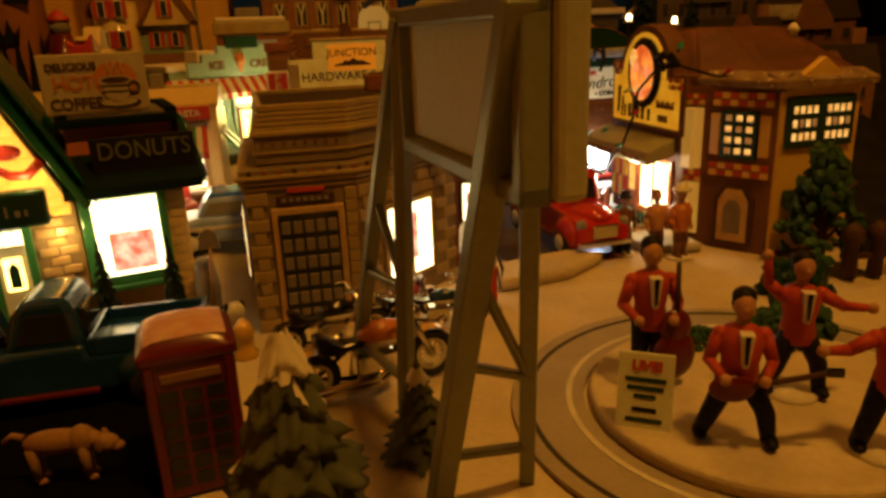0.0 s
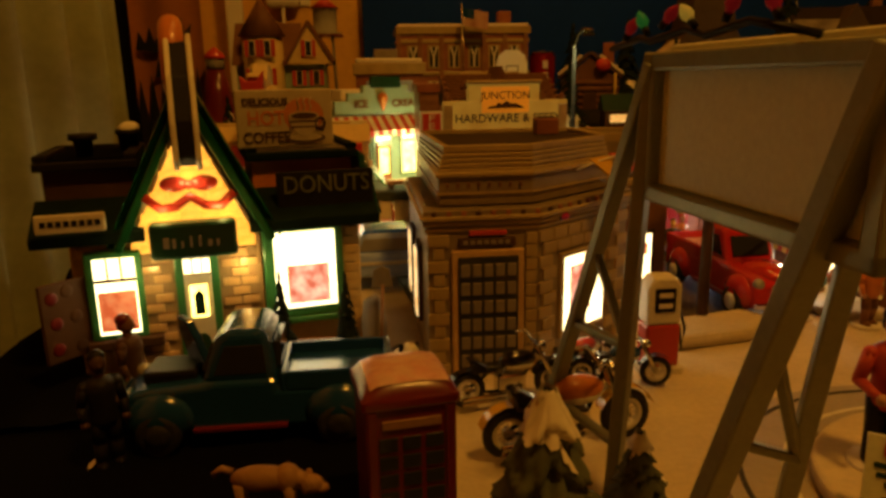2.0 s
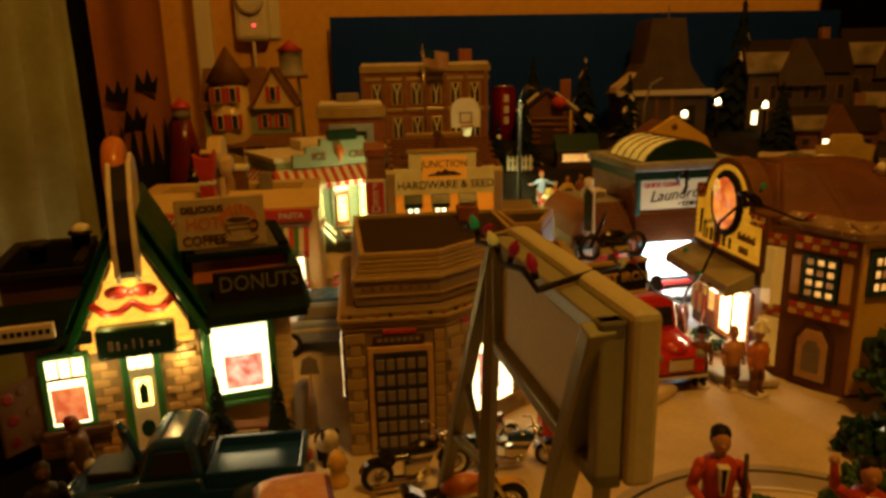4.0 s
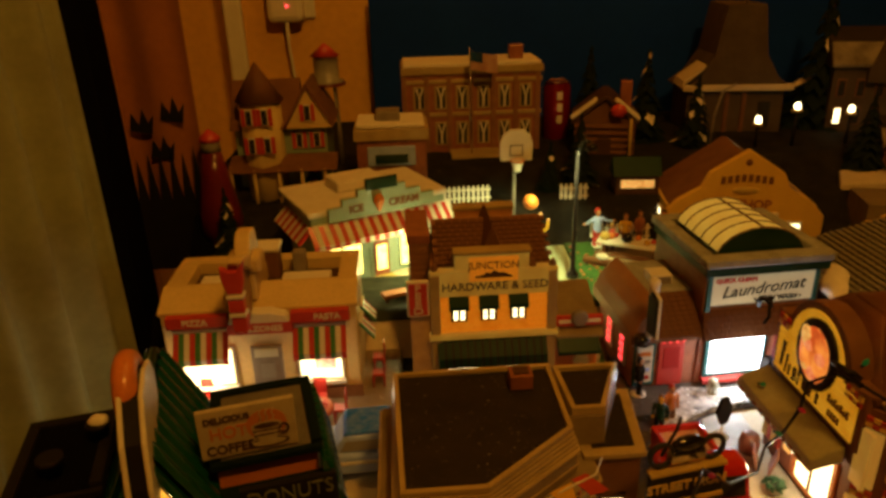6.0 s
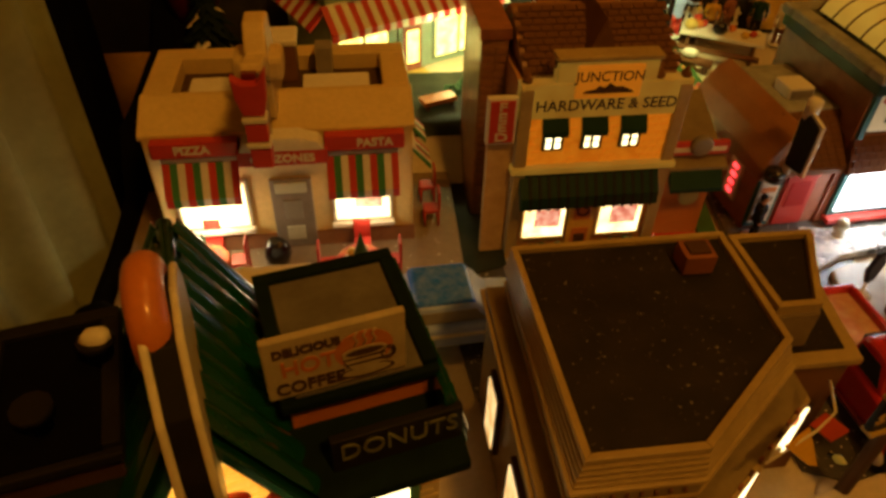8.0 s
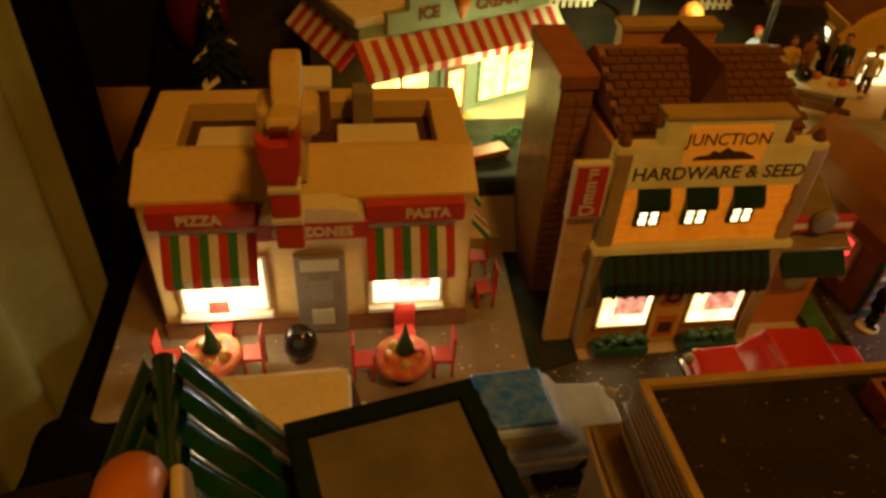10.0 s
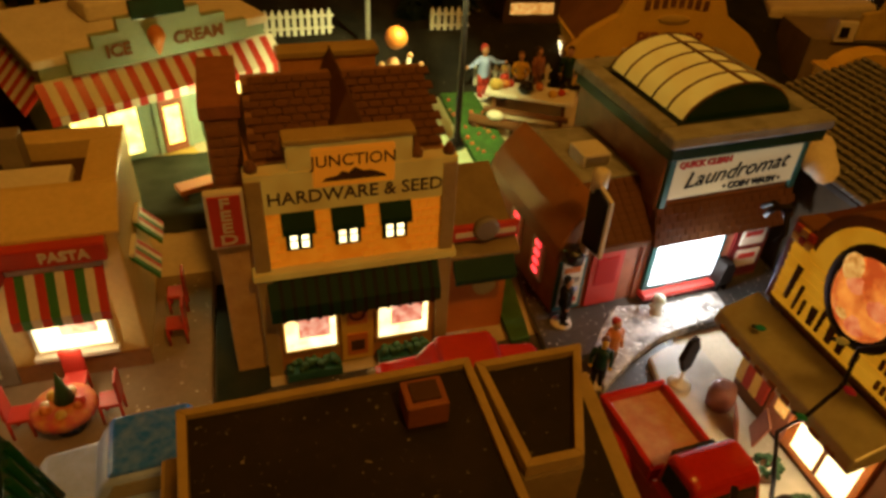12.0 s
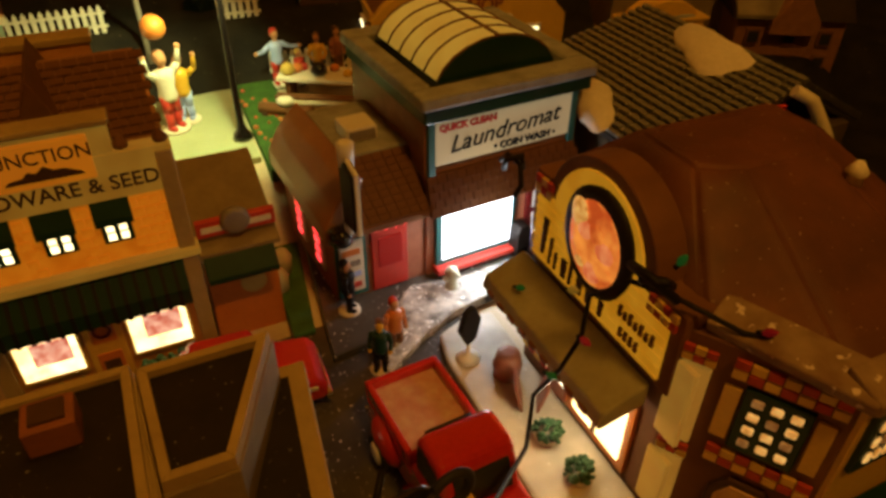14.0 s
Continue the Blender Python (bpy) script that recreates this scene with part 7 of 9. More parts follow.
B().box(6.5, 16.5, 115.6, 121, 13, 14.6, 0.2).to("steps", t, "tan_stone")
t.matrix_world = pose(0.097, 1.25, 0.127)
t.scale = (0.94, 1, 1)

t = thing("diner", "tan flat-roofed shop with a pale blue window band", "building", -4, 107, 10.4, plan=True)
B().box(-11.5, 3.4, 104, 112, 10, 20.8, 0.1).to("wall", t, "brick_red")
B().box(-12, 4.0, 103.4, 112.6, 20.6, 22.4, 0.15).to("cornice", t, "tan_stone")
B().box(-11.4, 3.2, 104, 112, 22.4, 23.2, 0.3).rough(0.2, 0.5).to("roof_snow", t, "white_snow")
B().box(-7.2, -2.0, 106, 110, 23.0, 24.6, 0.2).to("roof_unit", t, "grey")
B().box(-9.2, 1.0, 103.5, 104.2, 16.6, 19.6, 0.08).to("window_band", t, "pale_blue")
B().box(-7.6, -0.6, 103.3, 103.7, 17.0, 18.4, 0.05).to("picture_band", t, "dark_green")
t.matrix_world = pose(-0.0485, 1.07, 0.097)
t.scale = (0.735, 1, 1)

t = thing("victorian_house", "pale green and cream turreted house with red shutters", "building", -24, 110, 10.4, plan=True)
B().box(-31.5, -17, 108, 118, 10, 23, 0.1).to("wall", t, "mint")
B().cyl((-27, 107.5, 10), (-27, 107.5, 27.5), 3.3, 3.3, 8).to("turret", t, "cream")
B().cyl((-27, 107.5, 27.5), (-27, 107.5, 33.4), 3.9, 0.1, 8).to("turret_roof", t, "brown")
B().prism([(-23.2, 23), (-15.8, 23), (-19.5, 29.2)], 106.6, 118, "y", bev=0.1).to("gable", t, "cream")
for s in (-1, 1):
    B().box(0 if s > 0 else -7.4, 7.4 if s > 0 else 0, 106.2, 118.4, -0.3, 0.2, 0.08, m=pose(-19.5, 0, 29.8, 0, s * 59, 0)).to("gable_roof", t, "brown")
B().prism([(106.5, 23), (118.5, 23), (113, 30)], -32, -21, "x", bev=0.1).to("main_roof", t, "brown")
B().prism([(103.2, 17.0), (107.8, 17.0), (107.8, 18.8)], -32.5, -15.5, "x", bev=0.08).to("porch_roof", t, "brown")
for x in (-32, -28.4, -24.6, -21, -17.4):
    B().cyl((x, 103.8, 10), (x, 103.8, 17.2), 0.3, 0.25, 8).to("porch_post", t, "cream")
for x, z, y in ((-28.2, 24.2, 104.1), (-25.8, 24.2, 104.1), (-28.2, 19.8, 104.1), (-25.8, 19.8, 104.1), (-21.4, 19.6, 107.9), (-18.6, 19.6, 107.9), (-19.6, 24.2, 106.5)):
    w = B().box(x - 0.55, x + 0.55, y - 0.3, y + 0.4, z, z + 2.6, 0.06).to("window", t, "cream_white")
    B().box(x - 0.4, x + 0.4, y - 0.38, y - 0.2, z + 0.2, z + 2.4).to("pane", w, "glass_dark")
    for s in (-1, 1):
        B().box(x + s * 0.85 - 0.3, x + s * 0.85 + 0.3, y - 0.25, y + 0.2, z, z + 2.6, 0.04).to("shutter", w, "red")
for x in (-25.5, -19.5):
    B().ring((x, 105.9, 14.6), 1.0, 0.3, "y").to("wreath", t, "leaf")
    B().box(x - 0.9, x + 0.9, 107.6, 108.1, 10.2, 16.2, 0.08).to("door", t, "brown")
t.matrix_world = pose(-0.222, 1.10, 0.091)

t = thing("water_tower", "small grey water tower with a red cap", "water tower", -15.4, 118, 12.6)
for a in range(4):
    c, s = math.cos(0.8 + a * 1.571), math.sin(0.8 + a * 1.571)
    B().cyl((2.4 * c, 2.4 * s, 0), (1.8 * c, 1.8 * s, 15.4), 0.3, 0.25, 8).to("leg", t, "grey")
B().lathe([(2.9, 15.2), (3.0, 15.8), (2.2, 16), (2.2, 20), (2.4, 20.2)], n=16).to("tank", t, "glass_pale")
B().lathe([(2.7, 20.2), (0.1, 22.4)], n=16).to("cap", t, "red")
t.scale = (0.95, 0.95, 0.93)
B().lathe([(3.3, 15.0), (3.3, 15.4), (1, 15.5)], n=16).to("walkway", t, "dark_red")

t = thing("drink_can", "red aluminium drink can with pale lettering bars", "can", 26.8, 129, 11.8)
B().lathe([(2.2, 0), (2.6, 0.5), (2.6, 11), (2.2, 11.9), (2.3, 12.1), (2.0, 12.0)], n=24).to("body", t, "can_red")
B().lathe([(2.25, 11.9), (2.35, 12.15), (2.1, 12.2), (1.9, 11.9)], n=24).to("lid", t, "chrome")
for i in range(3):
    B().box(-0.5, 0.5, -2.75, -2.5, 4.5 + i * 2.2, 6.0 + i * 2.2, 0.1).to("letter_bar", t, "white")

t = thing("red_cone_tower", "red conical tower with a small lantern room", "tower", -31, 97.5, 7.6)
B().lathe([(3.6, 0), (2.9, 5), (2.0, 10), (1.3, 13.4)], n=18).to("shaft", t, "dark_red")
B().lathe([(1.4, 13.4), (1.4, 14.8), (1.0, 15)], n=14).to("lantern_room", t, "grey")
B().lathe([(1.6, 14.9), (1.5, 15.4), (0.2, 16.6)], n=14).to("cap", t, "red")
fir("fir_tree", "dark fir dusted with snow beside the red tower", -28.6, 91.5, 5.0, 12.5, 3.6, 31, "dark_fir", 0.12)
figurine("small figure in a yellow coat", -17.6, 93, 5.2, 0, 6.0, ("black", "bike_yellow", "skin", "black"))

# yellow stall with an arched top
t = thing("market_stall", "small mustard yellow stall with an arched top and dark end windows", "stall", 65, 80.6, 5.0, -8)
B().box(-4.6, 4.6, -1.6, 1.6, 0, 5.6, 0.15).to("wall", t, "pie_lit")
B().prism([(-4.2, 5.5), (4.2, 5.5), (3.4, 6.6), (2.2, 7.3), (0, 7.7), (-2.2, 7.3), (-3.4, 6.6)], -1.2, 1.2, "y", bev=0.15).to("arched_top", t, "pie_lit")
B().box(-5.0, 5.0, -1.9, 1.9, 5.4, 5.8, 0.12).to("cornice", t, "yellow_paint")
for sx in (-3.7, 3.7):
    w = B().box(sx - 0.8, sx + 0.8, -1.75, -1.5, 3.2, 5.0, 0.06).to("window_frame", t, "cream")
    B().box(sx - 0.55, sx + 0.55, -1.82, -1.7, 3.4, 4.8).to("pane", w, "glass_dark")
B().ball((2.2, -0.4, 5.8), (2.0, 1.2, 0.4), 12, 8).to("snow_cap", t, "cool_snow")

# log cabin
t = thing("log_cabin", "brown log cabin with a snowy roof", "cabin", 33.1, 118, 11.6, -15)
B().box(-5, 5, -3, 6, 0, 7, 0.1).to("wall", t, "brick_brown")
for i in range(6):
    B().cyl((-5.2, -3.1, 0.6 + i * 1.15), (5.2, -3.1, 0.6 + i * 1.15), 0.55, 0.55, 8).to("log", t, "brown")
for s in (-1, 1):
    B().box(0 if s > 0 else -7.2, 7.2 if s > 0 else 0, -4, 7, -0.3, 0.4, 0.2, m=pose(0, 0, 11.6, 0, s * 38, 0)).to("roof", t, "dark_brown")
    B().box(1.5 if s > 0 else -6.9, 6.9 if s > 0 else -1.5, -4.1, -1.5, 0.4, 0.9, 0.2, m=pose(0, 0, 11.6, 0, s * 38, 0)).to("roof_snow", t, "white_snow")
B().prism([(-5, 7), (5, 7), (0, 11)], -3.2, -2.8, "y").to("gable", t, "brown")
B().box(2.5, 4.5, 1, 3, 9, 13.5, 0.15).to("chimney", t, "brick_red")
B().box(-1.2, 1.2, -3.9, -3.2, 0.2, 4.6, 0.06).to("door", t, "dark_brown")
B().cyl((4.4, -4.2, 0), (4.4, -4.2, 8), 0.3, 0.25, 8).to("porch_post", t, "gold")
B().ball((2.2, -4.4, 9.4), (1.4, 0.8, 1.2)).to("roof_decoration", t, "red")


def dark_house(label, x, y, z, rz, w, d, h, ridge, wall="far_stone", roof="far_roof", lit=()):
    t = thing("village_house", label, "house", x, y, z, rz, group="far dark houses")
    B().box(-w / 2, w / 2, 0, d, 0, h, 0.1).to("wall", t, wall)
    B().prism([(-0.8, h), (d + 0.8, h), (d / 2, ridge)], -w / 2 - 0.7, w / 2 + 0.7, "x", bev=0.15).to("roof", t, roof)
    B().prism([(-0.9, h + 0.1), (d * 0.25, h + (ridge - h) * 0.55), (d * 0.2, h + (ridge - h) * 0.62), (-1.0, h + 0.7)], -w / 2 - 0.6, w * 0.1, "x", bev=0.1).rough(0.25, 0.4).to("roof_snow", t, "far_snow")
    g = w * 0.22
    B().prism([(-g, h * 0.8), (g, h * 0.8), (g, h), (0, h + g * 1.6), (-g, h)], -1.4, d / 2, "y", bev=0.1).to("dormer", t, wall)
    B().box(w * 0.28, w * 0.28 + 1.8, d * 0.55, d * 0.55 + 1.8, h, ridge + 2.2, 0.1).to("chimney", t, "brick_brown")
    n = max(3, int(w / 3.2))
    for i in range(n):
        c = -w / 2 + (i + 0.5) * w / n
        for k, zz in enumerate((h * 0.18, h * 0.58)):
            f = B().box(c - 0.8, c + 0.8, -0.3, 0.1, zz, zz + h * 0.26, 0.06).to("window", t, "brown")
            B().box(c - 0.55, c + 0.55, -0.4, -0.1, zz + 0.3, zz + h * 0.26 - 0.3).to("pane", f, "g_white" if (i, k) in lit else "glass_dark")
    return t


t = thing("chapel", "tall-roofed dark stone chapel with snowy eaves", "church", 61, 127, 11.7, -8)
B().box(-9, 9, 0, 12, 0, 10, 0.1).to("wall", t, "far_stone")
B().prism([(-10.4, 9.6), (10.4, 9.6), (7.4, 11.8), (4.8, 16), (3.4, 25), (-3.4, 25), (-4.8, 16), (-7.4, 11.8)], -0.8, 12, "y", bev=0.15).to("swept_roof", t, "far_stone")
B().box(-10.2, 10.2, -1.2, 0.2, 9.4, 10.6, 0.2).to("eave_snow", t, "snow")
B().prism([(-10.6, 10.0), (-6.6, 13.4), (-6.2, 14.4), (-10.2, 11.4)], -1.0, 6, "y", bev=0.15).to("roof_snow", t, "snow")
B().cyl((0, 0, 25), (0, 0, 27.4), 0.2, 0.1, 6).to("spike", t, "grey")
B().box(-7.4, -5.6, -0.4, 0.1, 2.4, 7.2, 0.06).to("window", t, "gold")
B().box(4.4, 6.6, -0.4, 0.1, 2.4, 7.2, 0.06).to("window", t, "glass_dark")
for x in (-1.6, 1.6):
    B().box(x - 0.4, x + 0.4, -0.5, 1, 0, 10, 0.08).to("pilaster", t, "brown")
dark_house("dark timbered house with a lit upper window", 87.9, 122, 12.1, -14, 20, 10, 13, 20, lit=((0, 0),))
dark_house("dark house with steep snowy roof", 110.8, 124, 12.3, -18, 18, 10, 14, 22)
dark_house("dim brown house with two lit windows", 84.0, 103, 8.3, -20, 14, 9, 6.5, 11, wall="brown", lit=((1, 1), (2, 0)))
dark_house("dim house beyond the slate roof", 101.2, 106, 9.3, -24, 16, 9, 9, 14, wall="brown")
dark_house("dark brick house with a turret roof", 80.2, 76, 2.7, -30, 12, 9, 7, 12, wall="brick_brown")
t = thing("sign_house", "low tan house with a rounded yellow front board", "building", 73, 86, 4.0, -14)
B().box(-9, 9, 0, 8, 0, 7.2, 0.1).to("wall", t, "dark_stone")
B().box(-6.6, 6.6, -0.6, 0, 7.0, 9.4, 0.12).to("cornice", t, "cream_white")
B().prism([(-4.4, 7.4), (4.4, 7.4), (4.4, 10.4), (2.6, 10.8), (2.2, 12.2), (-2.2, 12.2), (-2.6, 10.8), (-4.4, 10.4)], -0.9, -0.3, "y", bev=0.12).to("front_board", t, "gold")
for x in (-5.8, 5.0):
    B().box(x - 0.5, x + 0.5, -0.8, -0.55, 7.6, 8.8).to("board_window", t, "black")
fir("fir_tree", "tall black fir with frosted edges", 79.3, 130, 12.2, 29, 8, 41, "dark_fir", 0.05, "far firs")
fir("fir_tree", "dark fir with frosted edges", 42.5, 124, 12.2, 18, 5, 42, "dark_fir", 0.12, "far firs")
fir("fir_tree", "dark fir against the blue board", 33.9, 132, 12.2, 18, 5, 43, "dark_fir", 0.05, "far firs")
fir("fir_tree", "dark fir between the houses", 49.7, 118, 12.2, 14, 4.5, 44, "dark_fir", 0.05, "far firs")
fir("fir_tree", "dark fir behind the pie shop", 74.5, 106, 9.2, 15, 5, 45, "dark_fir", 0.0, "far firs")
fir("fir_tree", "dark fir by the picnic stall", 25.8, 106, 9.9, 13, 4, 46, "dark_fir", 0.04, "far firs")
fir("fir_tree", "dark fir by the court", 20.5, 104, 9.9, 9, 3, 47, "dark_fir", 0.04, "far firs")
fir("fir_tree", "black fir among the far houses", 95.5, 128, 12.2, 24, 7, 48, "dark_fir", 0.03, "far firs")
for x, y, z in ((59.9, 115, 18.3), (66.7, 115, 20.5), (76.7, 115, 19.6), (84.8, 115, 15.4)):
    t = thing("street_lantern", "small lit lantern on a post in the back row", "lantern", x, y, 12.6, group="back row lanterns")
    B().cyl((0, 0, 0), (0, 0, z - 13.6), 0.3, 0.25, 8).to("post", t, "black")
    B().lathe([(0.9, z - 13.9), (0.9, z - 13.5), (0.3, z - 13.4)], n=10).to("collar", t, "gold")
    B().ball((0, 0, z - 13.0), (0.55, 0.55, 0.8), 10, 8).to("globe", t, "g_lamp")
B().prism([(66, 98), (82, 97), (84, 104), (70, 105)], 9, 11.4, bev=0.5).rough(0.3, 0.3).alone("snow_bank", "snow", "lump of cotton snow between the rows", "snow", kind="structure")
B().tube([(50, 112, 12), (50.4, 112, 20), (51.5, 112, 24), (53.6, 112, 25)], 0.22).alone("bare_branch", "grey", "pale bare branch bent over the snow", "branch")

# ---- billboard on splayed steel legs ----
t = thing("billboard", "grey steel billboard on splayed lattice legs, seen from behind", "billboard", 1.5, 9, 0, plan=True)
P0, P1 = Vector((1.85, 13.8)), Vector((2.9, 1.3))
dd = (P1 - P0).normalized()
ang = math.degrees(math.atan2(dd.y, dd.x))
m = pose(P0.x, P0.y, 0, 0, 0, ang)
Lb = (P1 - P0).length
B().box(0.3, Lb - 0.3, 0.25, 0.5, 14.9, 19.6, m=m).to("panel", t, "grey_panel", "plain grey board")
for q in ((0, Lb, 19.3, 20.0), (0, Lb, 14.2, 14.85)):
    B().box(q[0], q[1], -0.25, 0.7, q[2], q[3], 0.12, m=m).to("frame_bar", t, "grey_metal")
for x in (0, Lb - 0.7):
    B().box(x, x + 0.7, -0.25, 0.7, 14.2, 20.0, 0.12, m=m).to("frame_post", t, "grey_metal")
B().box(-0.1, Lb + 0.3, 0.7, 1.75, 14.3, 20.3, 0.25, m=m).to("front_case", t, "pale_metal")


def beam(parent, p, q, w=0.42, material="grey_metal", name="leg"):
    p, q = Vector(p), Vector(q)
    d = q - p
    mm = Matrix.Translation(p) @ d.to_track_quat("Z", "Y").to_matrix().to_4x4()
    return B().box(-w, w, -w * 0.7, w * 0.7, 0, d.length, 0.08, m=mm).to(name, parent, material)


nA0, nA1 = Vector((2.7, 1.5, 19.8)), Vector((1.4, 8.2, 0))
nB0, nB1 = Vector((3.6, 3.0, 16.5)), Vector((5.4, 8.4, 0))
fA0, fA1 = Vector((1.8, 13.4, 19.6)), Vector((-0.6, 20.5, 0))
fB0, fB1 = Vector((1.9, 13.6, 20.0)), Vector((1.2, 14.2, 0))
for a, b_, w in ((nA0, nA1, 0.5), (nB0, nB1, 0.33), (fA0, fA1, 0.36), (fB0, fB1, 0.42)):
    beam(t, a, b_, w)
for a0, a1, b0, b1 in ((nA0, nA1, nB0, nB1), (fA0, fA1, fB0, fB1)):
    for k in (0.62, 0.86):
        beam(t, a0.lerp(a1, k), b0.lerp(b1, k), 0.24, name="rung")
    beam(t, a0.lerp(a1, 0.42), b0.lerp(b1, 0.62), 0.2, name="brace")

# string of coloured bulbs
t = thing("light_string", "dark cable with big coloured bulbs", "string lights", 10, 20, 20, plan=True)
cable = [(0.6, 14.8, 20.2), (0.9, 12.6, 20.5), (0.6, 11, 20.3), (1.1, 9.2, 20.6), (0.9, 7.4, 20.3), (1.3, 5.6, 20.6), (1.4, 4, 20.3), (4, 6, 20.2), (9, 16, 17.4), (13, 28, 14.6), (16, 32.5, 13.6), (20, 36, 9.0), (24.5, 40, 6.3), (26.3, 42.4, 6.9), (27.4, 42.0, 8.6), (28.2, 41.6, 11.2), (28.8, 42.2, 13.2), (29.6, 40.4, 15.2), (30.6, 38.2, 15.4), (32.4, 36.0, 14.6), (34.4, 34.4, 14.4)]
B().tube(cable, 0.13).to("cable", t, "black")
B().tube([(29.0, 52, 15.8), (29.0, 51.2, 16.6), (29.2, 50.2, 16.4), (29.0, 49.6, 15.4), (28.8, 49.9, 14.6)], 0.16).to("cable", t, "black")
B().tube([(30.2, 40.4, 15.0), (29.4, 39.6, 16.0), (29.8, 38.6, 16.4), (30.6, 38.9, 15.7), (30.3, 40.2, 15.3), (29.5, 40.6, 16.1), (29.3, 39.2, 16.5), (30.4, 38.2, 15.4)], 0.24).to("cable_knot", t, "black")
B().tube([(28.9, 51.4, 15.6), (28.6, 50.7, 16.6), (29.2, 50.1, 17.0), (29.6, 50.6, 15.9)], 0.2).to("cable_knot", t, "black")
for (x, y, z), mm, tilt in (((0.7, 13.2, 20.8), "b_red", 30), ((0.6, 11.6, 20.9), "b_green", -25), ((0.8, 10.0, 21.0), "b_red", 40), ((0.8, 8.4, 20.9), "b_yellow", -35), ((1.1, 6.4, 21.0), "b_red", 20), ((1.4, 4.6, 20.9), "b_red", -20), ((28.2, 43.0, 13.2), "b_yellow", 60), ((27.0, 42.2, 8.4), "b_green", 70), ((33.0, 35.4, 14.9), "b_red", 50), ((28.0, 41.2, 11.4), "b_red", 80), ((13.4, 28.4, 14.4), "b_red", 40), ((9.4, 17, 17.1), "b_yellow", 30), ((16.8, 33, 12.6), "b_red", 60), ((28.8, 48.6, 8.9), "b_green", 60), ((30.8, 39.0, 16.9), "b_green", 20), ((8.8, 31.4, 11.6), "b_yellow", 60), ((2.4, 27.2, 10.8), "b_red", 60)):
    mm_ = pose(x, y, z, tilt, tilt * 0.6, 0) @ Matrix.Scale(0.4, 4)
    bu = B().lathe([(0.3, -0.5), (0.36, -0.1), (0.55, 0.2), (0.5, 0.7), (0.25, 1.2), (0.04, 1.45)], n=12, m=mm_).to("bulb", t, mm)
    B().lathe([(0.3, -1.0), (0.34, -0.2)], n=10, m=mm_).to("socket", bu, "black")


# ---- vehicles ----
def wheel(parent, x, y, r, w, side, rim="white"):
    ty = B().lathe([(r * 0.62, -w / 2), (r * 0.95, -w / 2), (r, -w / 4), (r, w / 4), (r * 0.95, w / 2), (r * 0.62, w / 2)], n=20, m=pose(x, y, r, 90)).to("wheel", parent, "tyre")
    B().lathe([(r * 0.6, 0), (r * 0.55, 0.1), (r * 0.2, 0.18)], n=16, m=pose(x, y + side * w * 0.5 - (0.0 if side > 0 else 0), r, -90 * side)).to("rim", ty, rim)
    return ty


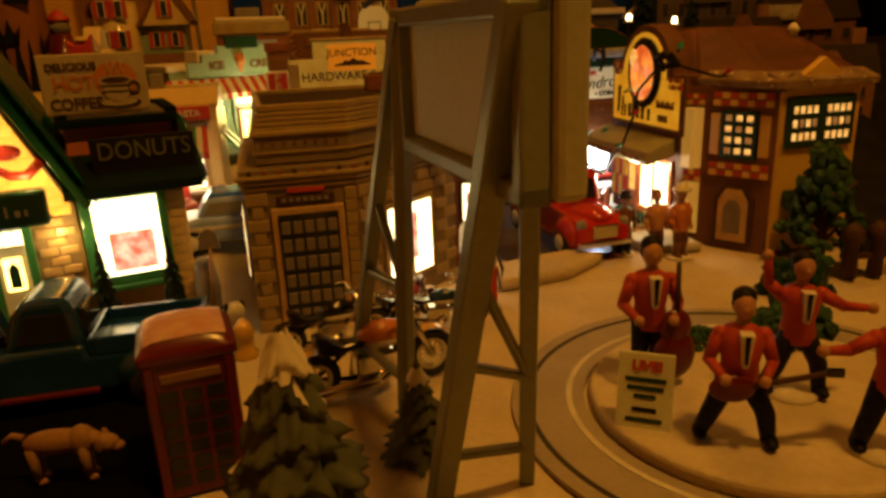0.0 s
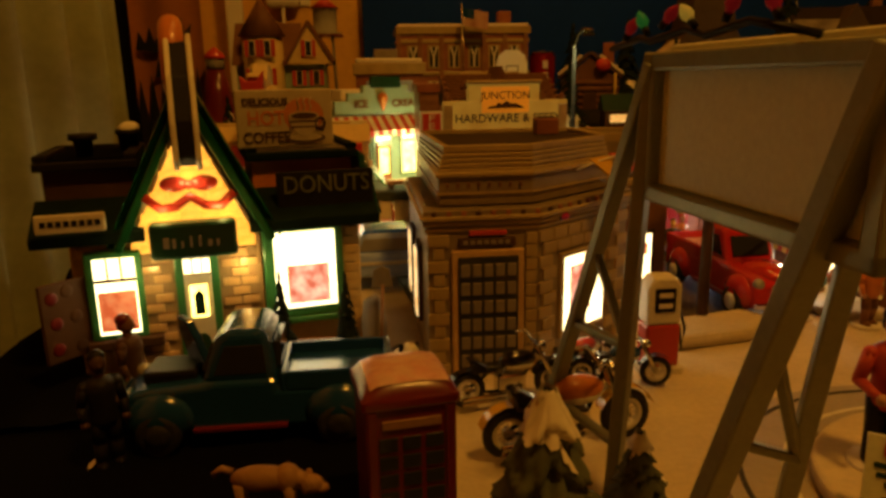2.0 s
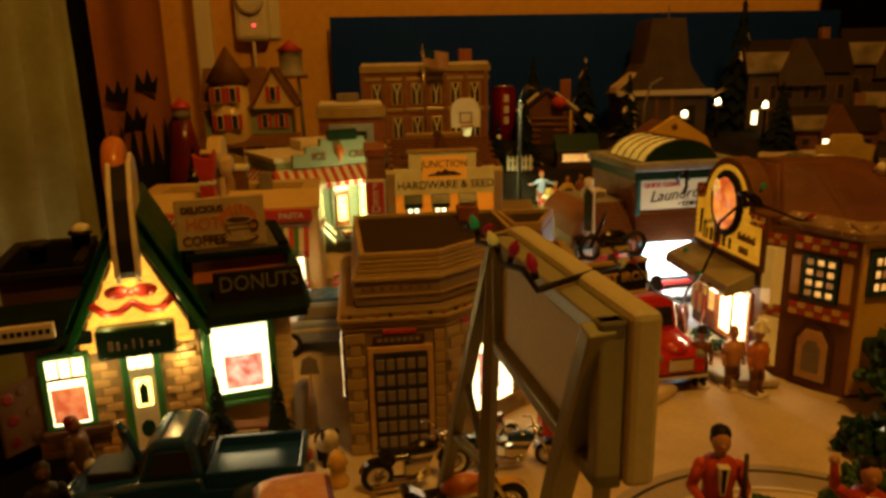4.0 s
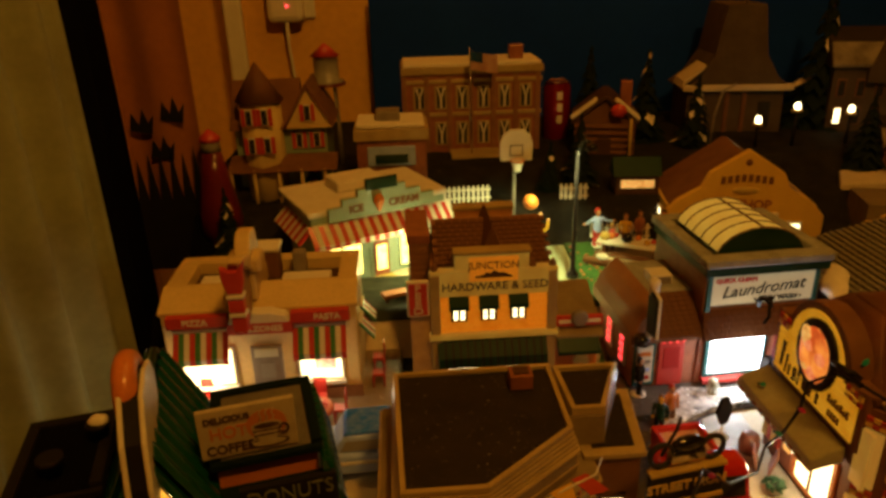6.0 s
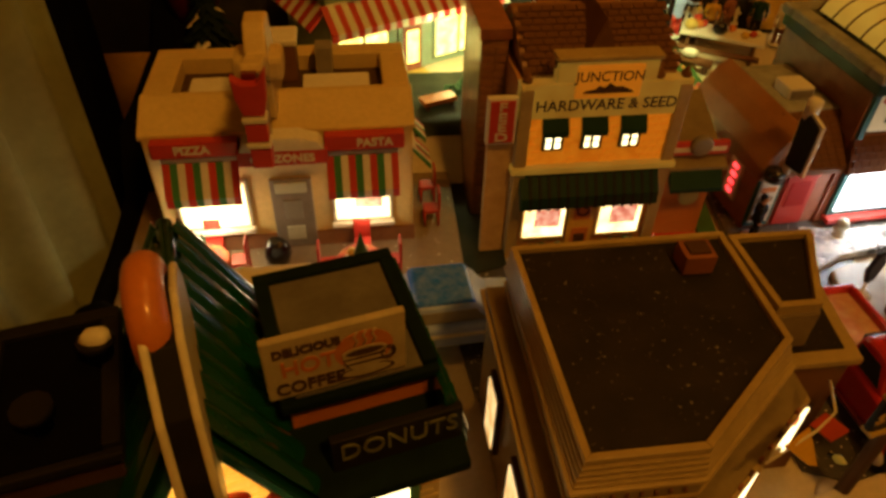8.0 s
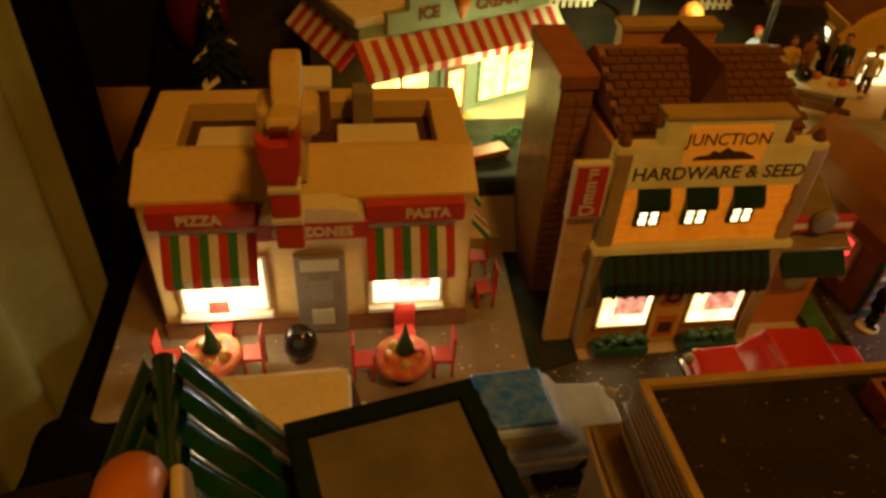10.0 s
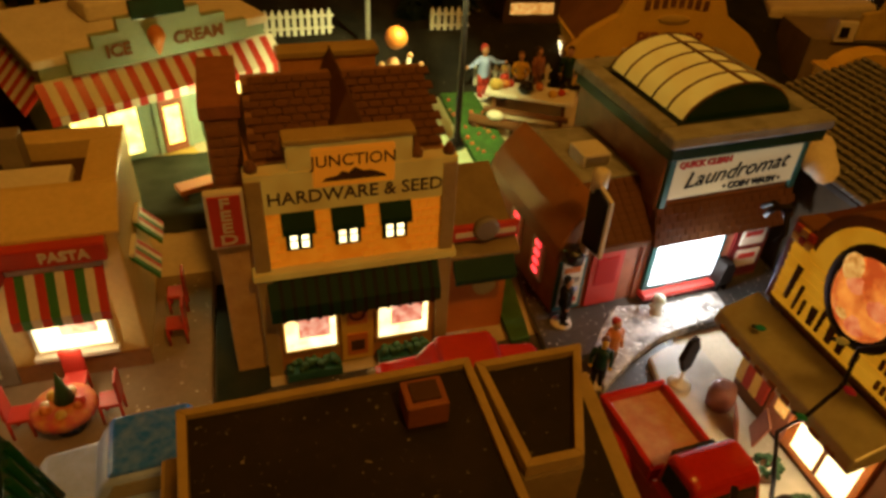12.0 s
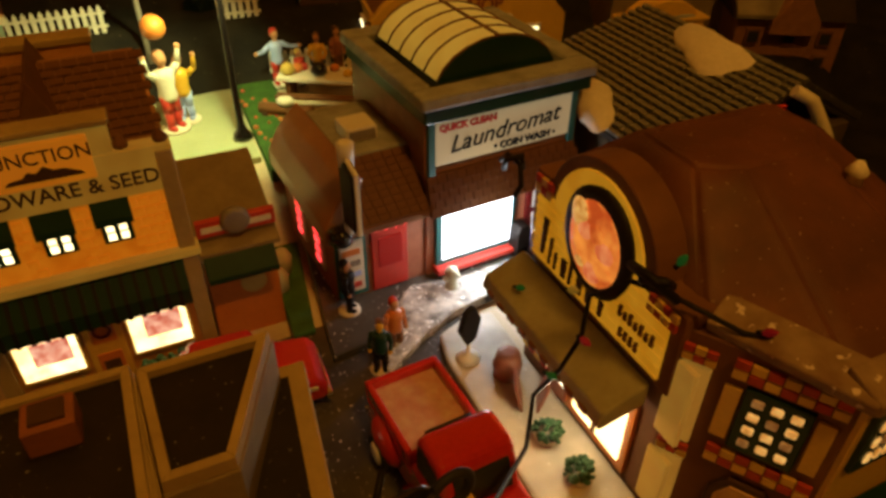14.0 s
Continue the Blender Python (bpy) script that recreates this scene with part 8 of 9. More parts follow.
def pickup(label, x, y, z, rz, s, paint, snow=False, hood_up=False, rim="white"):
    """A rounded old pickup truck, nose towards +x, about 16 s long."""
    t = thing("pickup_truck", label, "toy truck", x, y, z, rz)
    def S(*a):
        return [v * s for v in a]
    b = B().prism([(-8.0 * s, 1.2 * s), (-8.0 * s, 3.4 * s), (-1.6 * s, 3.4 * s), (-1.5 * s, 4.0 * s), (2.2 * s, 4.0 * s), (2.4 * s, 3.9 * s), (6.4 * s, 3.6 * s), (7.3 * s, 3.0 * s), (7.5 * s, 1.4 * s), (6.8 * s, 1.0 * s), (-7.6 * s, 1.0 * s)], -2.5 * s, 2.5 * s, "y", bev=0.35 * s, segments=3)
    b.to("body", t, paint)
    B().prism([(-1.6 * s, 3.6 * s), (-1.3 * s, 6.2 * s), (-0.8 * s, 6.8 * s), (1.2 * s, 6.8 * s), (1.7 * s, 6.4 * s), (2.7 * s, 3.7 * s)], -2.3 * s, 2.3 * s, "y", bev=0.45 * s, segments=3).to("cab", t, paint)
    cab = t.children[-1]
    B().box(*S(-1.75, -1.35, -1.5, 1.5, 4.3, 5.9), 0.1).to("rear_window", cab, "glass_dark")
    B().prism([(1.78 * s, 6.0 * s), (2.0 * s, 6.0 * s), (2.66 * s, 4.4 * s), (2.4 * s, 4.2 * s)], -1.7 * s, 1.7 * s, "y", bev=0.08).to("windscreen", cab, "glass_dark")
    for sy in (-1, 1):
        B().prism([(-1.0 * s, 4.3 * s), (1.9 * s, 4.3 * s), (1.2 * s, 6.0 * s), (-0.9 * s, 6.0 * s)], sy * 2.28 * s - 0.06, sy * 2.28 * s + 0.06, "y", bev=0.04).to("side_window", cab, "glass_dark")
    if not hood_up:
        B().ball((4.6 * s, 0, 3.5 * s), (2.6 * s, 1.7 * s, 0.9 * s), 16, 10).to("hood", t, paint)
    else:
        B().prism([(-1.5 * s, 0), (1.5 * s, 0), (1.2 * s, 2.6 * s), (0.7 * s, 3.5 * s), (-0.7 * s, 3.5 * s), (-1.2 * s, 2.6 * s)], -0.2 * s, 0.25 * s, "x", bev=0.12 * s, m=pose(2.9 * s, 0, 3.8 * s, 0, 14, 35)).to("raised_hood", t, paint)
        B().box(*S(3.0, 6.0, -1.4, 1.4, 3.4, 4.3), 0.2 * s).to("engine", t, "black")
    # bed walls and floor
    for q in ((-8.0, -7.6, -2.5, 2.5), (-2.0, -1.7, -2.5, 2.5), (-7.6, -2.0, -2.5, -2.1), (-7.6, -2.0, 2.1, 2.5)):
        B().box(*S(*q), 3.2 * s, 4.35 * s, 0.12 * s).to("bed_wall", t, paint)
    B().box(*S(-7.6, -2.0, -2.1, 2.1, 3.3, 3.7), 0.05).to("bed_floor", t, "pink_snow" if snow else paint)
    for fx in (5.0, -4.9):
        for sy in (-1, 1):
            f = B().ball((fx * s, sy * 2.4 * s, 2.0 * s), (1.9 * s, 0.85 * s, 1.5 * s), 14, 10).to("fender", t, paint)
    for fx in (5.0, -4.9):
        for sy in (-1, 1):
            wheel(t, fx * s, sy * 2.75 * s, 1.25 * s, 0.9 * s, sy, rim)
    B().box(*S(7.3, 7.75, -2.6, 2.6, 1.2, 1.7), 0.12 * s).to("front_bumper", t, "chrome")
    B().box(*S(-8.4, -8.0, -2.5, 2.5, 1.2, 1.7), 0.12 * s).to("rear_bumper", t, "chrome")
    B().box(*S(7.35, 7.6, -1.2, 1.2, 1.9, 3.1), 0.1 * s).to("grille", t, "chrome")
    for sy in (-1, 1):
        B().ball((6.9 * s, sy * 2.0 * s, 3.1 * s), 0.5 * s, 10, 8).to("headlight", t, "glass_pale")
        B().box(*S(-8.15, -7.9, sy * 2.1 - 0.25, sy * 2.1 + 0.25, 2.2, 2.8), 0.05).to("tail_light", t, "gloss_red")
        B().box(*S(-2.0, 3.2, sy * 2.62 - 0.2, sy * 2.62 + 0.2, 1.1, 1.4), 0.08).to("running_board", t, "dark_red")
    return t


def sedan(label, x, y, z, rz, s, paint, roof):
    t = thing("model_car", label, "toy car", x, y, z, rz)
    B().prism([(-6.6 * s, 1.0 * s), (-6.8 * s, 2.2 * s), (-6.2 * s, 3.0 * s), (-3 * s, 3.3 * s), (3 * s, 3.2 * s), (5.8 * s, 2.8 * s), (6.6 * s, 2.2 * s), (6.6 * s, 1.0 * s)], -2.4 * s, 2.4 * s, "y", bev=0.4 * s, segments=3).to("body", t, paint)
    B().prism([(-3.6 * s, 3.1 * s), (-2.8 * s, 4.6 * s), (-2.0 * s, 5.0 * s), (1.4 * s, 5.0 * s), (2.2 * s, 4.6 * s), (3.4 * s, 3.1 * s)], -2.1 * s, 2.1 * s, "y", bev=0.4 * s, segments=3).to("cabin", t, paint)
    B().prism([(-2.6 * s, 4.85 * s), (1.9 * s, 4.85 * s), (1.6 * s, 5.25 * s), (-2.2 * s, 5.25 * s)], -1.9 * s, 1.9 * s, "y", bev=0.15 * s).rough(0.05, 2).to("snowy_roof", t, roof)
    for sy in (-1, 1):
        B().prism([(-2.9 * s, 3.4 * s), (2.6 * s, 3.4 * s), (1.8 * s, 4.5 * s), (-2.3 * s, 4.5 * s)], sy * 2.1 * s - 0.05, sy * 2.1 * s + 0.05, "y", bev=0.04).to("side_window", t, "glass_pale")
        B().box(-6.0 * s, 6.0 * s, sy * 2.4 * s - 0.1, sy * 2.4 * s + 0.1, 2.2 * s, 2.5 * s, 0.05).to("chrome_strip", t, "white")
        for fx in (4.2, -4.2):
            wheel(t, fx * s, sy * 2.1 * s, 1.15 * s, 0.8 * s, sy)
        B().ball((6.5 * s, sy * 1.7 * s, 2.3 * s), 0.42 * s, 10, 8).to("headlight", t, "glass_pale")
    B().box(6.4 * s, 6.9 * s, -2.4 * s, 2.4 * s, 1.0 * s, 1.5 * s, 0.1).to("front_bumper", t, "chrome")
    B().box(-7.0 * s, -6.5 * s, -2.4 * s, 2.4 * s, 1.0 * s, 1.5 * s, 0.1).to("rear_bumper", t, "chrome")
    return t


# rims in tyre black: the dark at the wheels is put into the colour
pickup("dark blue vintage pickup with its hood raised", -16.1, 23.5, 0.2, 180, 0.94, "gloss_blue", hood_up=True, rim="tyre")
pickup("glossy red vintage pickup with a snow-filled bed", 21.8, 41.8, 0.3, -87, 0.96, "gloss_red", snow=True)
sedan("glossy red rounded car parked before the hardware store", 11.4, 54.4, 0.3, 176, 0.92, "gloss_red", "gloss_red")
sedan("blue and white sedan dusted with snow", -7.6, 51.6, 0.2, 3, 1.05, "pale_blue", "car_blue")
t = thing("delivery_van", "boxy cream delivery van with a snowy top", "toy van", -21.7, 51.6, 0.2, 2)
B().box(-4.4, 4.4, -2.6, 2.6, 1.0, 5.6, 0.4).to("body", t, "white")
B().box(-4.3, 4.2, -2.5, 2.5, 5.5, 6.0, 0.2).to("roof_snow", t, "white_snow")
B().prism([(4.0, 1.0), (6.2, 1.0), (6.2, 2.6), (4.2, 3.4)], -2.3, 2.3, "y", bev=0.2).to("nose", t, "cream_white")
for fx in (-2.8, 3.2):
    for sy in (-1, 1):
        wheel(t, fx, sy * 2.4, 1.1, 0.7, sy)


def van(label, x, y, z, rz):
    """A boxy delivery van, nose towards +x."""
    t = thing("delivery_van", label, "toy van", x, y, z, rz)
    B().prism([(-5.2, 0.9), (-5.2, 6.2), (-4.9, 6.6), (4.3, 6.6), (4.7, 6.3), (5.2, 3.6), (5.3, 0.9)], -1.85, 1.85, "y", bev=0.25, segments=3).to("body", t, "white")
    B().prism([(4.66, 6.0), (4.8, 6.0), (5.28, 3.9), (5.1, 3.8)], -1.5, 1.5, "y", bev=0.05).to("windscreen", t, "glass_dark")
    for sy in (-1, 1):
        B().prism([(2.4, 4.0), (4.7, 4.0), (4.4, 5.8), (2.4, 5.8)], sy * 1.85 - 0.05, sy * 1.85 + 0.05, "y", bev=0.04).to("side_window", t, "glass_dark")
        for wx in (-3.4, 3.4):
            wheel(t, wx, sy * 1.75, 1.0, 0.6, sy)
        B().ball((5.3, sy * 1.3, 2.0), 0.32, 10, 8).to("headlight", t, "glass_pale")
    B().sheet(lambda u, v: (-5.0 + 9.6 * u, -1.75 + 3.5 * v, 6.62 + 0.16 * (1 - abs(2 * v - 1) ** 4) + 0.07 * noise.noise(Vector((u * 12, v * 5, 4)))), 30, 14).to("roof_snow", t, "white_snow", "thin crust of snow on the roof")
    B().box(5.2, 5.5, -1.9, 1.9, 0.9, 1.4, 0.1).to("front_bumper", t, "chrome")
    return t


van("white delivery van with a snow-crusted roof behind the doughnut shop", -21.8, 51.7, 0.2, 0)


def motorbike(label, x, y, z, rz, s, paint, second, fender="white"):
    """A chopper, nose towards +x, wheelbase 6.4 s."""
    t = thing("motorbike", label, "toy motorbike", x, y, z, rz, group="parked motorbikes")
    for wx, r in ((3.4, 1.35), (-3.0, 1.3)):
        w = B().ring((wx * s, 0, r * s), (r - 0.24) * s, 0.27 * s, "y", 24, 8).to("wheel", t, "tyre")
        B().ring((wx * s, 0, r * s), (r - 0.52) * s, 0.2 * s, "y", 24, 6).to("rim", w, "rubber_white")
        B().lathe([(0.28 * s, -0.22 * s), (0.3 * s, 0.22 * s)], n=10, m=pose(wx * s, 0, r * s, 90)).to("hub", w, "chrome")
        for k in range(6):
            a = k * 0.5236
            B().cyl(((wx - 0.8 * math.cos(a)) * s, 0, (r - 0.8 * math.sin(a)) * s), ((wx + 0.8 * math.cos(a)) * s, 0, (r + 0.8 * math.sin(a)) * s), 0.04 * s, n=5).to("spoke", w, "chrome")
        B().sheet(lambda u, v, wx=wx, r=r: ((wx + (r + 0.22) * math.cos(0.3 + 2.5 * u)) * s, (v - 0.5) * 0.7 * s, (r + (r + 0.22) * math.sin(0.3 + 2.5 * u)) * s), 12, 2).to("mudguard", t, second)
        t.children[-1].modifiers.new("thick", "SOLIDIFY").thickness = 0.001
    for sy in (-0.3, 0.3):
        B().cyl((3.4 * s, sy * s, 1.35 * s), (2.0 * s, sy * s, 4.2 * s), 0.19 * s, n=8).to("fork", t, "chrome")
    B().tube([(2.0 * s, 0.0, 4.2 * s), (1.7 * s, 1.0 * s, 4.8 * s), (1.0 * s, 1.3 * s, 4.7 * s)], 0.1 * s).tube([(2.0 * s, 0.0, 4.2 * s), (1.7 * s, -1.0 * s, 4.8 * s), (1.0 * s, -1.3 * s, 4.7 * s)], 0.1 * s).to("handlebar", t, "chrome")
    B().ball((0.7 * s, 0, 3.1 * s), (1.4 * s, 0.7 * s, 0.72 * s), 14, 10).to("fuel_tank", t, paint)
    B().ball((0.7 * s, 0, 2.75 * s), (1.25 * s, 0.72 * s, 0.42 * s), 14, 8).to("tank_flash", t, "rubber_white")
    B().prism([(-2.8 * s, 2.6 * s), (-2.0 * s, 2.5 * s), (-0.4 * s, 2.7 * s), (-0.4 * s, 3.0 * s), (-1.6 * s, 3.0 * s), (-2.6 * s, 3.7 * s), (-3.0 * s, 3.6 * s)], -0.55 * s, 0.55 * s, "y", bev=0.15 * s).to("seat", t, "gloss_black")
    B().box(-0.9 * s, 1.2 * s, -0.6 * s, 0.6 * s, 0.7 * s, 2.3 * s, 0.2 * s).to("engine", t, "chrome")
    B().ball((0.2 * s, 0.4 * s, 2.0 * s), (0.5 * s, 0.4 * s, 0.6 * s)).to("cylinder", t, "grey")
    for k in (0.6, 0.95):
        B().tube([(0.8 * s, -0.7 * s, (k + 0.5) * s), (0.0, -0.8 * s, k * s), (-3.6 * s, -0.8 * s, k * s)], 0.17 * s).to("exhaust", t, "chrome")
    B().tube([(2.1 * s, 0, 3.8 * s), (0.9 * s, 0, 1.0 * s), (-1.2 * s, 0, 0.9 * s), (-3.0 * s, 0, 1.3 * s), (-1.2 * s, 0, 2.6 * s)], 0.14 * s).to("frame", t, "black")
    B().ball((2.5 * s, 0, 3.9 * s), 0.42 * s, 10, 8).to("headlight", t, "chrome")
    B().cyl((0.2 * s, 0.3 * s, 0.9 * s), (-0.2 * s, 1.2 * s, 0), 0.08 * s, n=6).to("kickstand", t, "chrome")
    return t


motorbike("yellow and orange chopper with white-walled wheels", 0.2, 18.8, 0.1, 10, 1.05, "orange", "bike_yellow")
motorbike("black motorbike before the bank door", -1.6, 24.6, 0.1, 10, 0.85, "gloss_black", "gloss_black")
motorbike("dark blue motorbike with chrome fork", 5.6, 25.8, 0.1, -8, 0.72, "gloss_blue", "gloss_blue")
motorbike("chrome and red motorbike by the bank window", 3.6, 27.2, 0.1, 30, 0.7, "red", "white")

# ---- petrol pump, posts, signs ----
t = thing("petrol_pump", "white and red rounded petrol pump", "petrol pump", 9.2, 28.0, 0)
B().box(-1.4, 1.4, -1.0, 1.0, 0, 0.5, 0.1).to("foot", t, "cream_white")
B().box(-1.15, 1.15, -0.8, 0.8, 0.5, 3.4, 0.2).to("lower_body", t, "red")
B().prism([(-1.15, 3.4), (1.15, 3.4), (1.15, 6.0), (0.75, 6.6), (-0.75, 6.6), (-1.15, 6.0)], -0.8, 0.8, "y", bev=0.2).to("upper_body", t, "white")
B().box(-0.7, 0.7, -0.9, -0.75, 4.3, 5.9, 0.06).to("dial", t, "black")
for z in (4.6, 5.3):
    B().box(-0.45, 0.45, -0.95, -0.88, z, z + 0.3).to("dial_window", t, "white")
B().tube([(1.2, 0, 4.6), (1.7, -0.2, 3.0), (1.5, -0.3, 1.6), (1.25, -0.3, 3.2)], 0.1).to("hose", t, "black")

t = thing("shop_sign", "black hanging sign with a motorbike on top", "sign", 13.8, 33.2, 0, plan=True)
B().cyl((13.8, 33.2, 1.1), (13.8, 33.2, 13.6), 0.45, 0.4, 10).to("post", t, "dark_brown")
B().lathe([(1.3, 1.1), (1.1, 1.5), (0.5, 1.9)], (13.8, 33.2, 0), 12).to("foot", t, "snow")
s = B().box(10.7, 16.7, 32.4, 32.9, 10.6, 13.4, 0.12).to("board", t, "black")
for q in ((10.7, 16.7, 13.2, 13.5), (10.7, 16.7, 10.5, 10.8)):
    B().box(q[0], q[1], 32.2, 32.95, q[2], q[3], 0.05).to("board_rim", s, "gold")
writing("lettering", "STREET IRON", 0.75, (13.7, 32.34, 12.0), s, "gold", bold=0.03)
bk = B().ring((11.6, 32.7, 14.7), 0.9, 0.2, "y").to("ornament_wheel", t, "tyre")
B().ring((15.6, 32.7, 14.7), 0.9, 0.2, "y").to("ornament_wheel", t, "tyre")
B().ball((13.6, 32.7, 15.4), (1.3, 0.5, 0.6)).to("ornament_tank", t, "gloss_black")
B().tube([(11.6, 32.7, 14.7), (12.6, 32.7, 16.8), (13.2, 33.3, 17.2)], 0.14).to("ornament_fork", t, "black")
B().box(12.2, 15.0, 32.3, 33.1, 14.0, 14.9, 0.2).to("ornament_engine", t, "chrome")
t.matrix_world = pose(0.1575, 0.35, -0.011, 0, 0, 10)

t = thing("pennant_string", "little red and yellow pennants on a thin cord by the bank", "pennants", 7, 32.4, 12.4, plan=True)
B().tube([(4.2, 30.6, 13.2), (5.4, 31.0, 13.6), (7.0, 31.6, 13.9), (8.6, 32.6, 13.7), (9.6, 34.6, 13.4)], 0.07).to("cord", t, "white")
B().prism([(-0.9, 0.3), (0.9, 0.4), (0.7, -1.5), (0.2, -1.2)], -0.06, 0.06, "y", bev=0.02, m=pose(6.0, 31.2, 13.6, -38, 0, 24)).to("pennant", t, "bike_yellow", "yellow cloth pennant")
B().prism([(-1.1, 0.5), (0.2, 0.4), (1.5, -1.3), (-0.1, -1.0)], -0.06, 0.06, "y", bev=0.02, m=pose(7.8, 32.1, 13.7, -38, 0, 30)).to("pennant", t, "jacket_red", "red cloth pennant")

t = thing("band_sign", "white card announcing live music", "sign", 11.6, 9.5, 0.85, -34)
t.scale = (1.1, 1.1, 1.1)
B().box(-1.15, 1.15, -0.1, 0.1, 0, 3.3, 0.03, m=pose(0, 0, 0, -12)).to("card", t, "mint_card")
B().box(-0.15, 0.15, 0.2, 0.9, 0, 0.3, 0.05).to("prop", t, "wood")
p = pose(0, 0, 0, -12)
writing("lettering", "LIVE!", 0.42, p @ Vector((0.05, -0.12, 2.75)), t, "jacket_red", rx=78, bold=0.03)
for k, w in enumerate((0.85, 0.75, 0.45)):
    B().box(-w, w, -0.14, -0.09, 2.05 - k * 0.36, 2.25 - k * 0.36, m=p).to("letter_bar", t, "dark_green")
B().box(-0.5, 0.5, -0.14, -0.09, 0.75, 0.95, m=p).to("letter_bar", t, "black")
B().box(-0.75, 0.75, -0.14, -0.09, 0.3, 0.5, m=p).to("letter_bar", t, "dark_green")

# ---- the band ----
red_suit = ("black", "jacket_red", "skin", "black")
figurine("band figure in a red jacket playing a double bass", 14.2, 13.8, 0.85, -15, 8.0, red_suit, "front", shirt=True)
t = thing("double_bass", "dark red double bass", "double bass", 15.0, 12.6, 0.85, -5)
B().ball((0, 0, 1.9), (1.15, 0.5, 1.4), 16, 10).to("body", t, "dark_red")
B().ball((0, 0, 3.4), (0.85, 0.42, 1.0), 16, 10).to("shoulder", t, "dark_red")
B().cyl((0, -0.1, 3.8), (0.1, 0.2, 6.8), 0.16, 0.12, 8).to("neck", t, "dark_brown")
B().cyl((0, 0, 0), (0, 0, 0.8), 0.08, n=6).to("spike", t, "black")
figurine("band figure in a red jacket with a guitar", 14.9, 7.4, 0.85, -25, 7.4, red_suit, "front", stand=False, wide=1.1, shirt=True, stride=0.9)
t = thing("guitar", "dark electric guitar held across the body", "guitar", 14.6, 6.4, 4.0, -22)
B().ball((-0.6, 0, 0), (1.0, 0.2, 0.65), 14, 8).to("body", t, "dark_red")
B().cyl((0, 0, 0.1), (3.2, 0.1, 0.8), 0.13, n=8).to("neck", t, "dark_brown")
B().box(3.1, 3.8, -0.05, 0.15, 0.65, 1.05, 0.05).to("head", t, "gloss_black")
figurine("band figure in a red jacket with one arm raised", 20.2, 10.2, 0.85, -20, 7.6, red_suit, "one_up", shirt=True, stride=0.7)
figurine("band figure in a red jacket at the rim of the base", 20.3, 4.6, 0.85, -30, 7.6, red_suit, "wide", shirt=True, stride=0.5)
figurine("strolling man in a brown coat and dark hat", 24.6, 36.0, 0, -20, 5.4, ("black", "brown", "skin", "black"), hat=0.8)
figurine("woman in an orange-brown coat and pale hat", 28.4, 33.6, 0, 15, 6.2, ("brown", "orange", "skin", "cream_white"), hat=0.9, wide=1.3)
figurine("stout man in an orange coat", 27.0, 35.0, 0, 0, 5.8, ("brown", "brick_orange", "skin", "brick_red"), wide=1.35)
figurine("child in an orange coat on the street", 23.2, 55.0, 0.3, 10, 4.8, ("brown", "orange", "skin", "red"))
figurine("walker in a green coat on the street", 21.6, 53.6, 0.3, -30, 4.6, ("black", "dark_green", "bike_yellow", "brown"))
figurine("walker in dark clothes by the corner", 21.4, 59.6, 0.9, 60, 4.8, ("black", "black", "skin", "black"))
# these two have dark skin and clothes paint for the dim corner
figurine("mechanic in brown overalls leaning at the engine", -23.6, 26.2, 0, 80, 6.4, ("black", "dark_brown", "brown", "dark_red"))
figurine("dark figure beside the pickup's nose", -23.2, 20.4, 0, 30, 6.4, ("black", "black", "dark_brown", "black"))

# ---- dog, kiosk, plants in front ----
b = B()
b.ball((0, 0, 2.5), (1.9, 0.7, 0.75), 14, 10).ball((1.4, 0, 2.5), (0.8, 0.7, 0.9)).ball((2.7, -0.05, 2.2), (0.75, 0.55, 0.55)).ball((3.3, -0.05, 1.95), (0.45, 0.35, 0.3)).ball((2.5, 0.5, 2.35), (0.25, 0.15, 0.5)).ball((2.5, -0.6, 2.35), (0.25, 0.15, 0.5))
b.cyl((1.6, 0, 2.7), (2.5, 0, 2.3), 0.5, 0.42, 10)
for sx, sy in ((-1.4, 0.35), (-1.3, -0.35), (1.4, 0.35), (1.5, -0.35)):
    b.cyl((sx, sy, 2.3), (sx + 0.1, sy, 0.2), 0.34, 0.22, 8).ball((sx + 0.25, sy, 0.2), (0.35, 0.25, 0.2), 8, 6)
b.tube([(-1.7, 0, 2.9), (-2.3, 0, 3.1), (-2.8, 0, 2.7)], 0.2)
b.alone("dog_figurine", "tan_dog", "tan dog figurine sniffing the ground", "dog figurine", -14.6, 14.4, 0.3, -8).scale = (0.78, 0.78, 0.78)
b = B()
b.use(0).ball((0, 0, 1.6), (0.8, 1.0, 0.8)).ball((0, -0.9, 2.4), (0.65, 0.6, 0.6))
b.use(1).ball((0.5, -0.9, 2.6), (0.2, 0.25, 0.4)).ball((-0.5, -0.9, 2.6), (0.2, 0.25, 0.4)).ball((0, 0.5, 1.7), (0.82, 0.6, 0.7))
for sx in (-0.4, 0.4):
    for sy in (-0.6, 0.6):
        b.cyl((sx, sy, 1.2), (sx, sy, 0), 0.24, 0.2, 8)
b.alone("dog_figurine", ["white", "black"], "small black and white dog figurine", "dog figurine", -7.6, 28.6, 0, 20)
B().lathe([(1.0, 0), (0.8, 0.6), (0.9, 2.2), (0.7, 4.0), (0.3, 4.4)], n=12).rough(0.15, 0.9).alone("tree_stump", "grey", "grey weathered stump between the shops", "stump", -9.4, 33.6, 0)
t = thing("shovel", "small grey shovel leaning on the stump", "shovel", -9.0, 31.6, 0, plan=True)
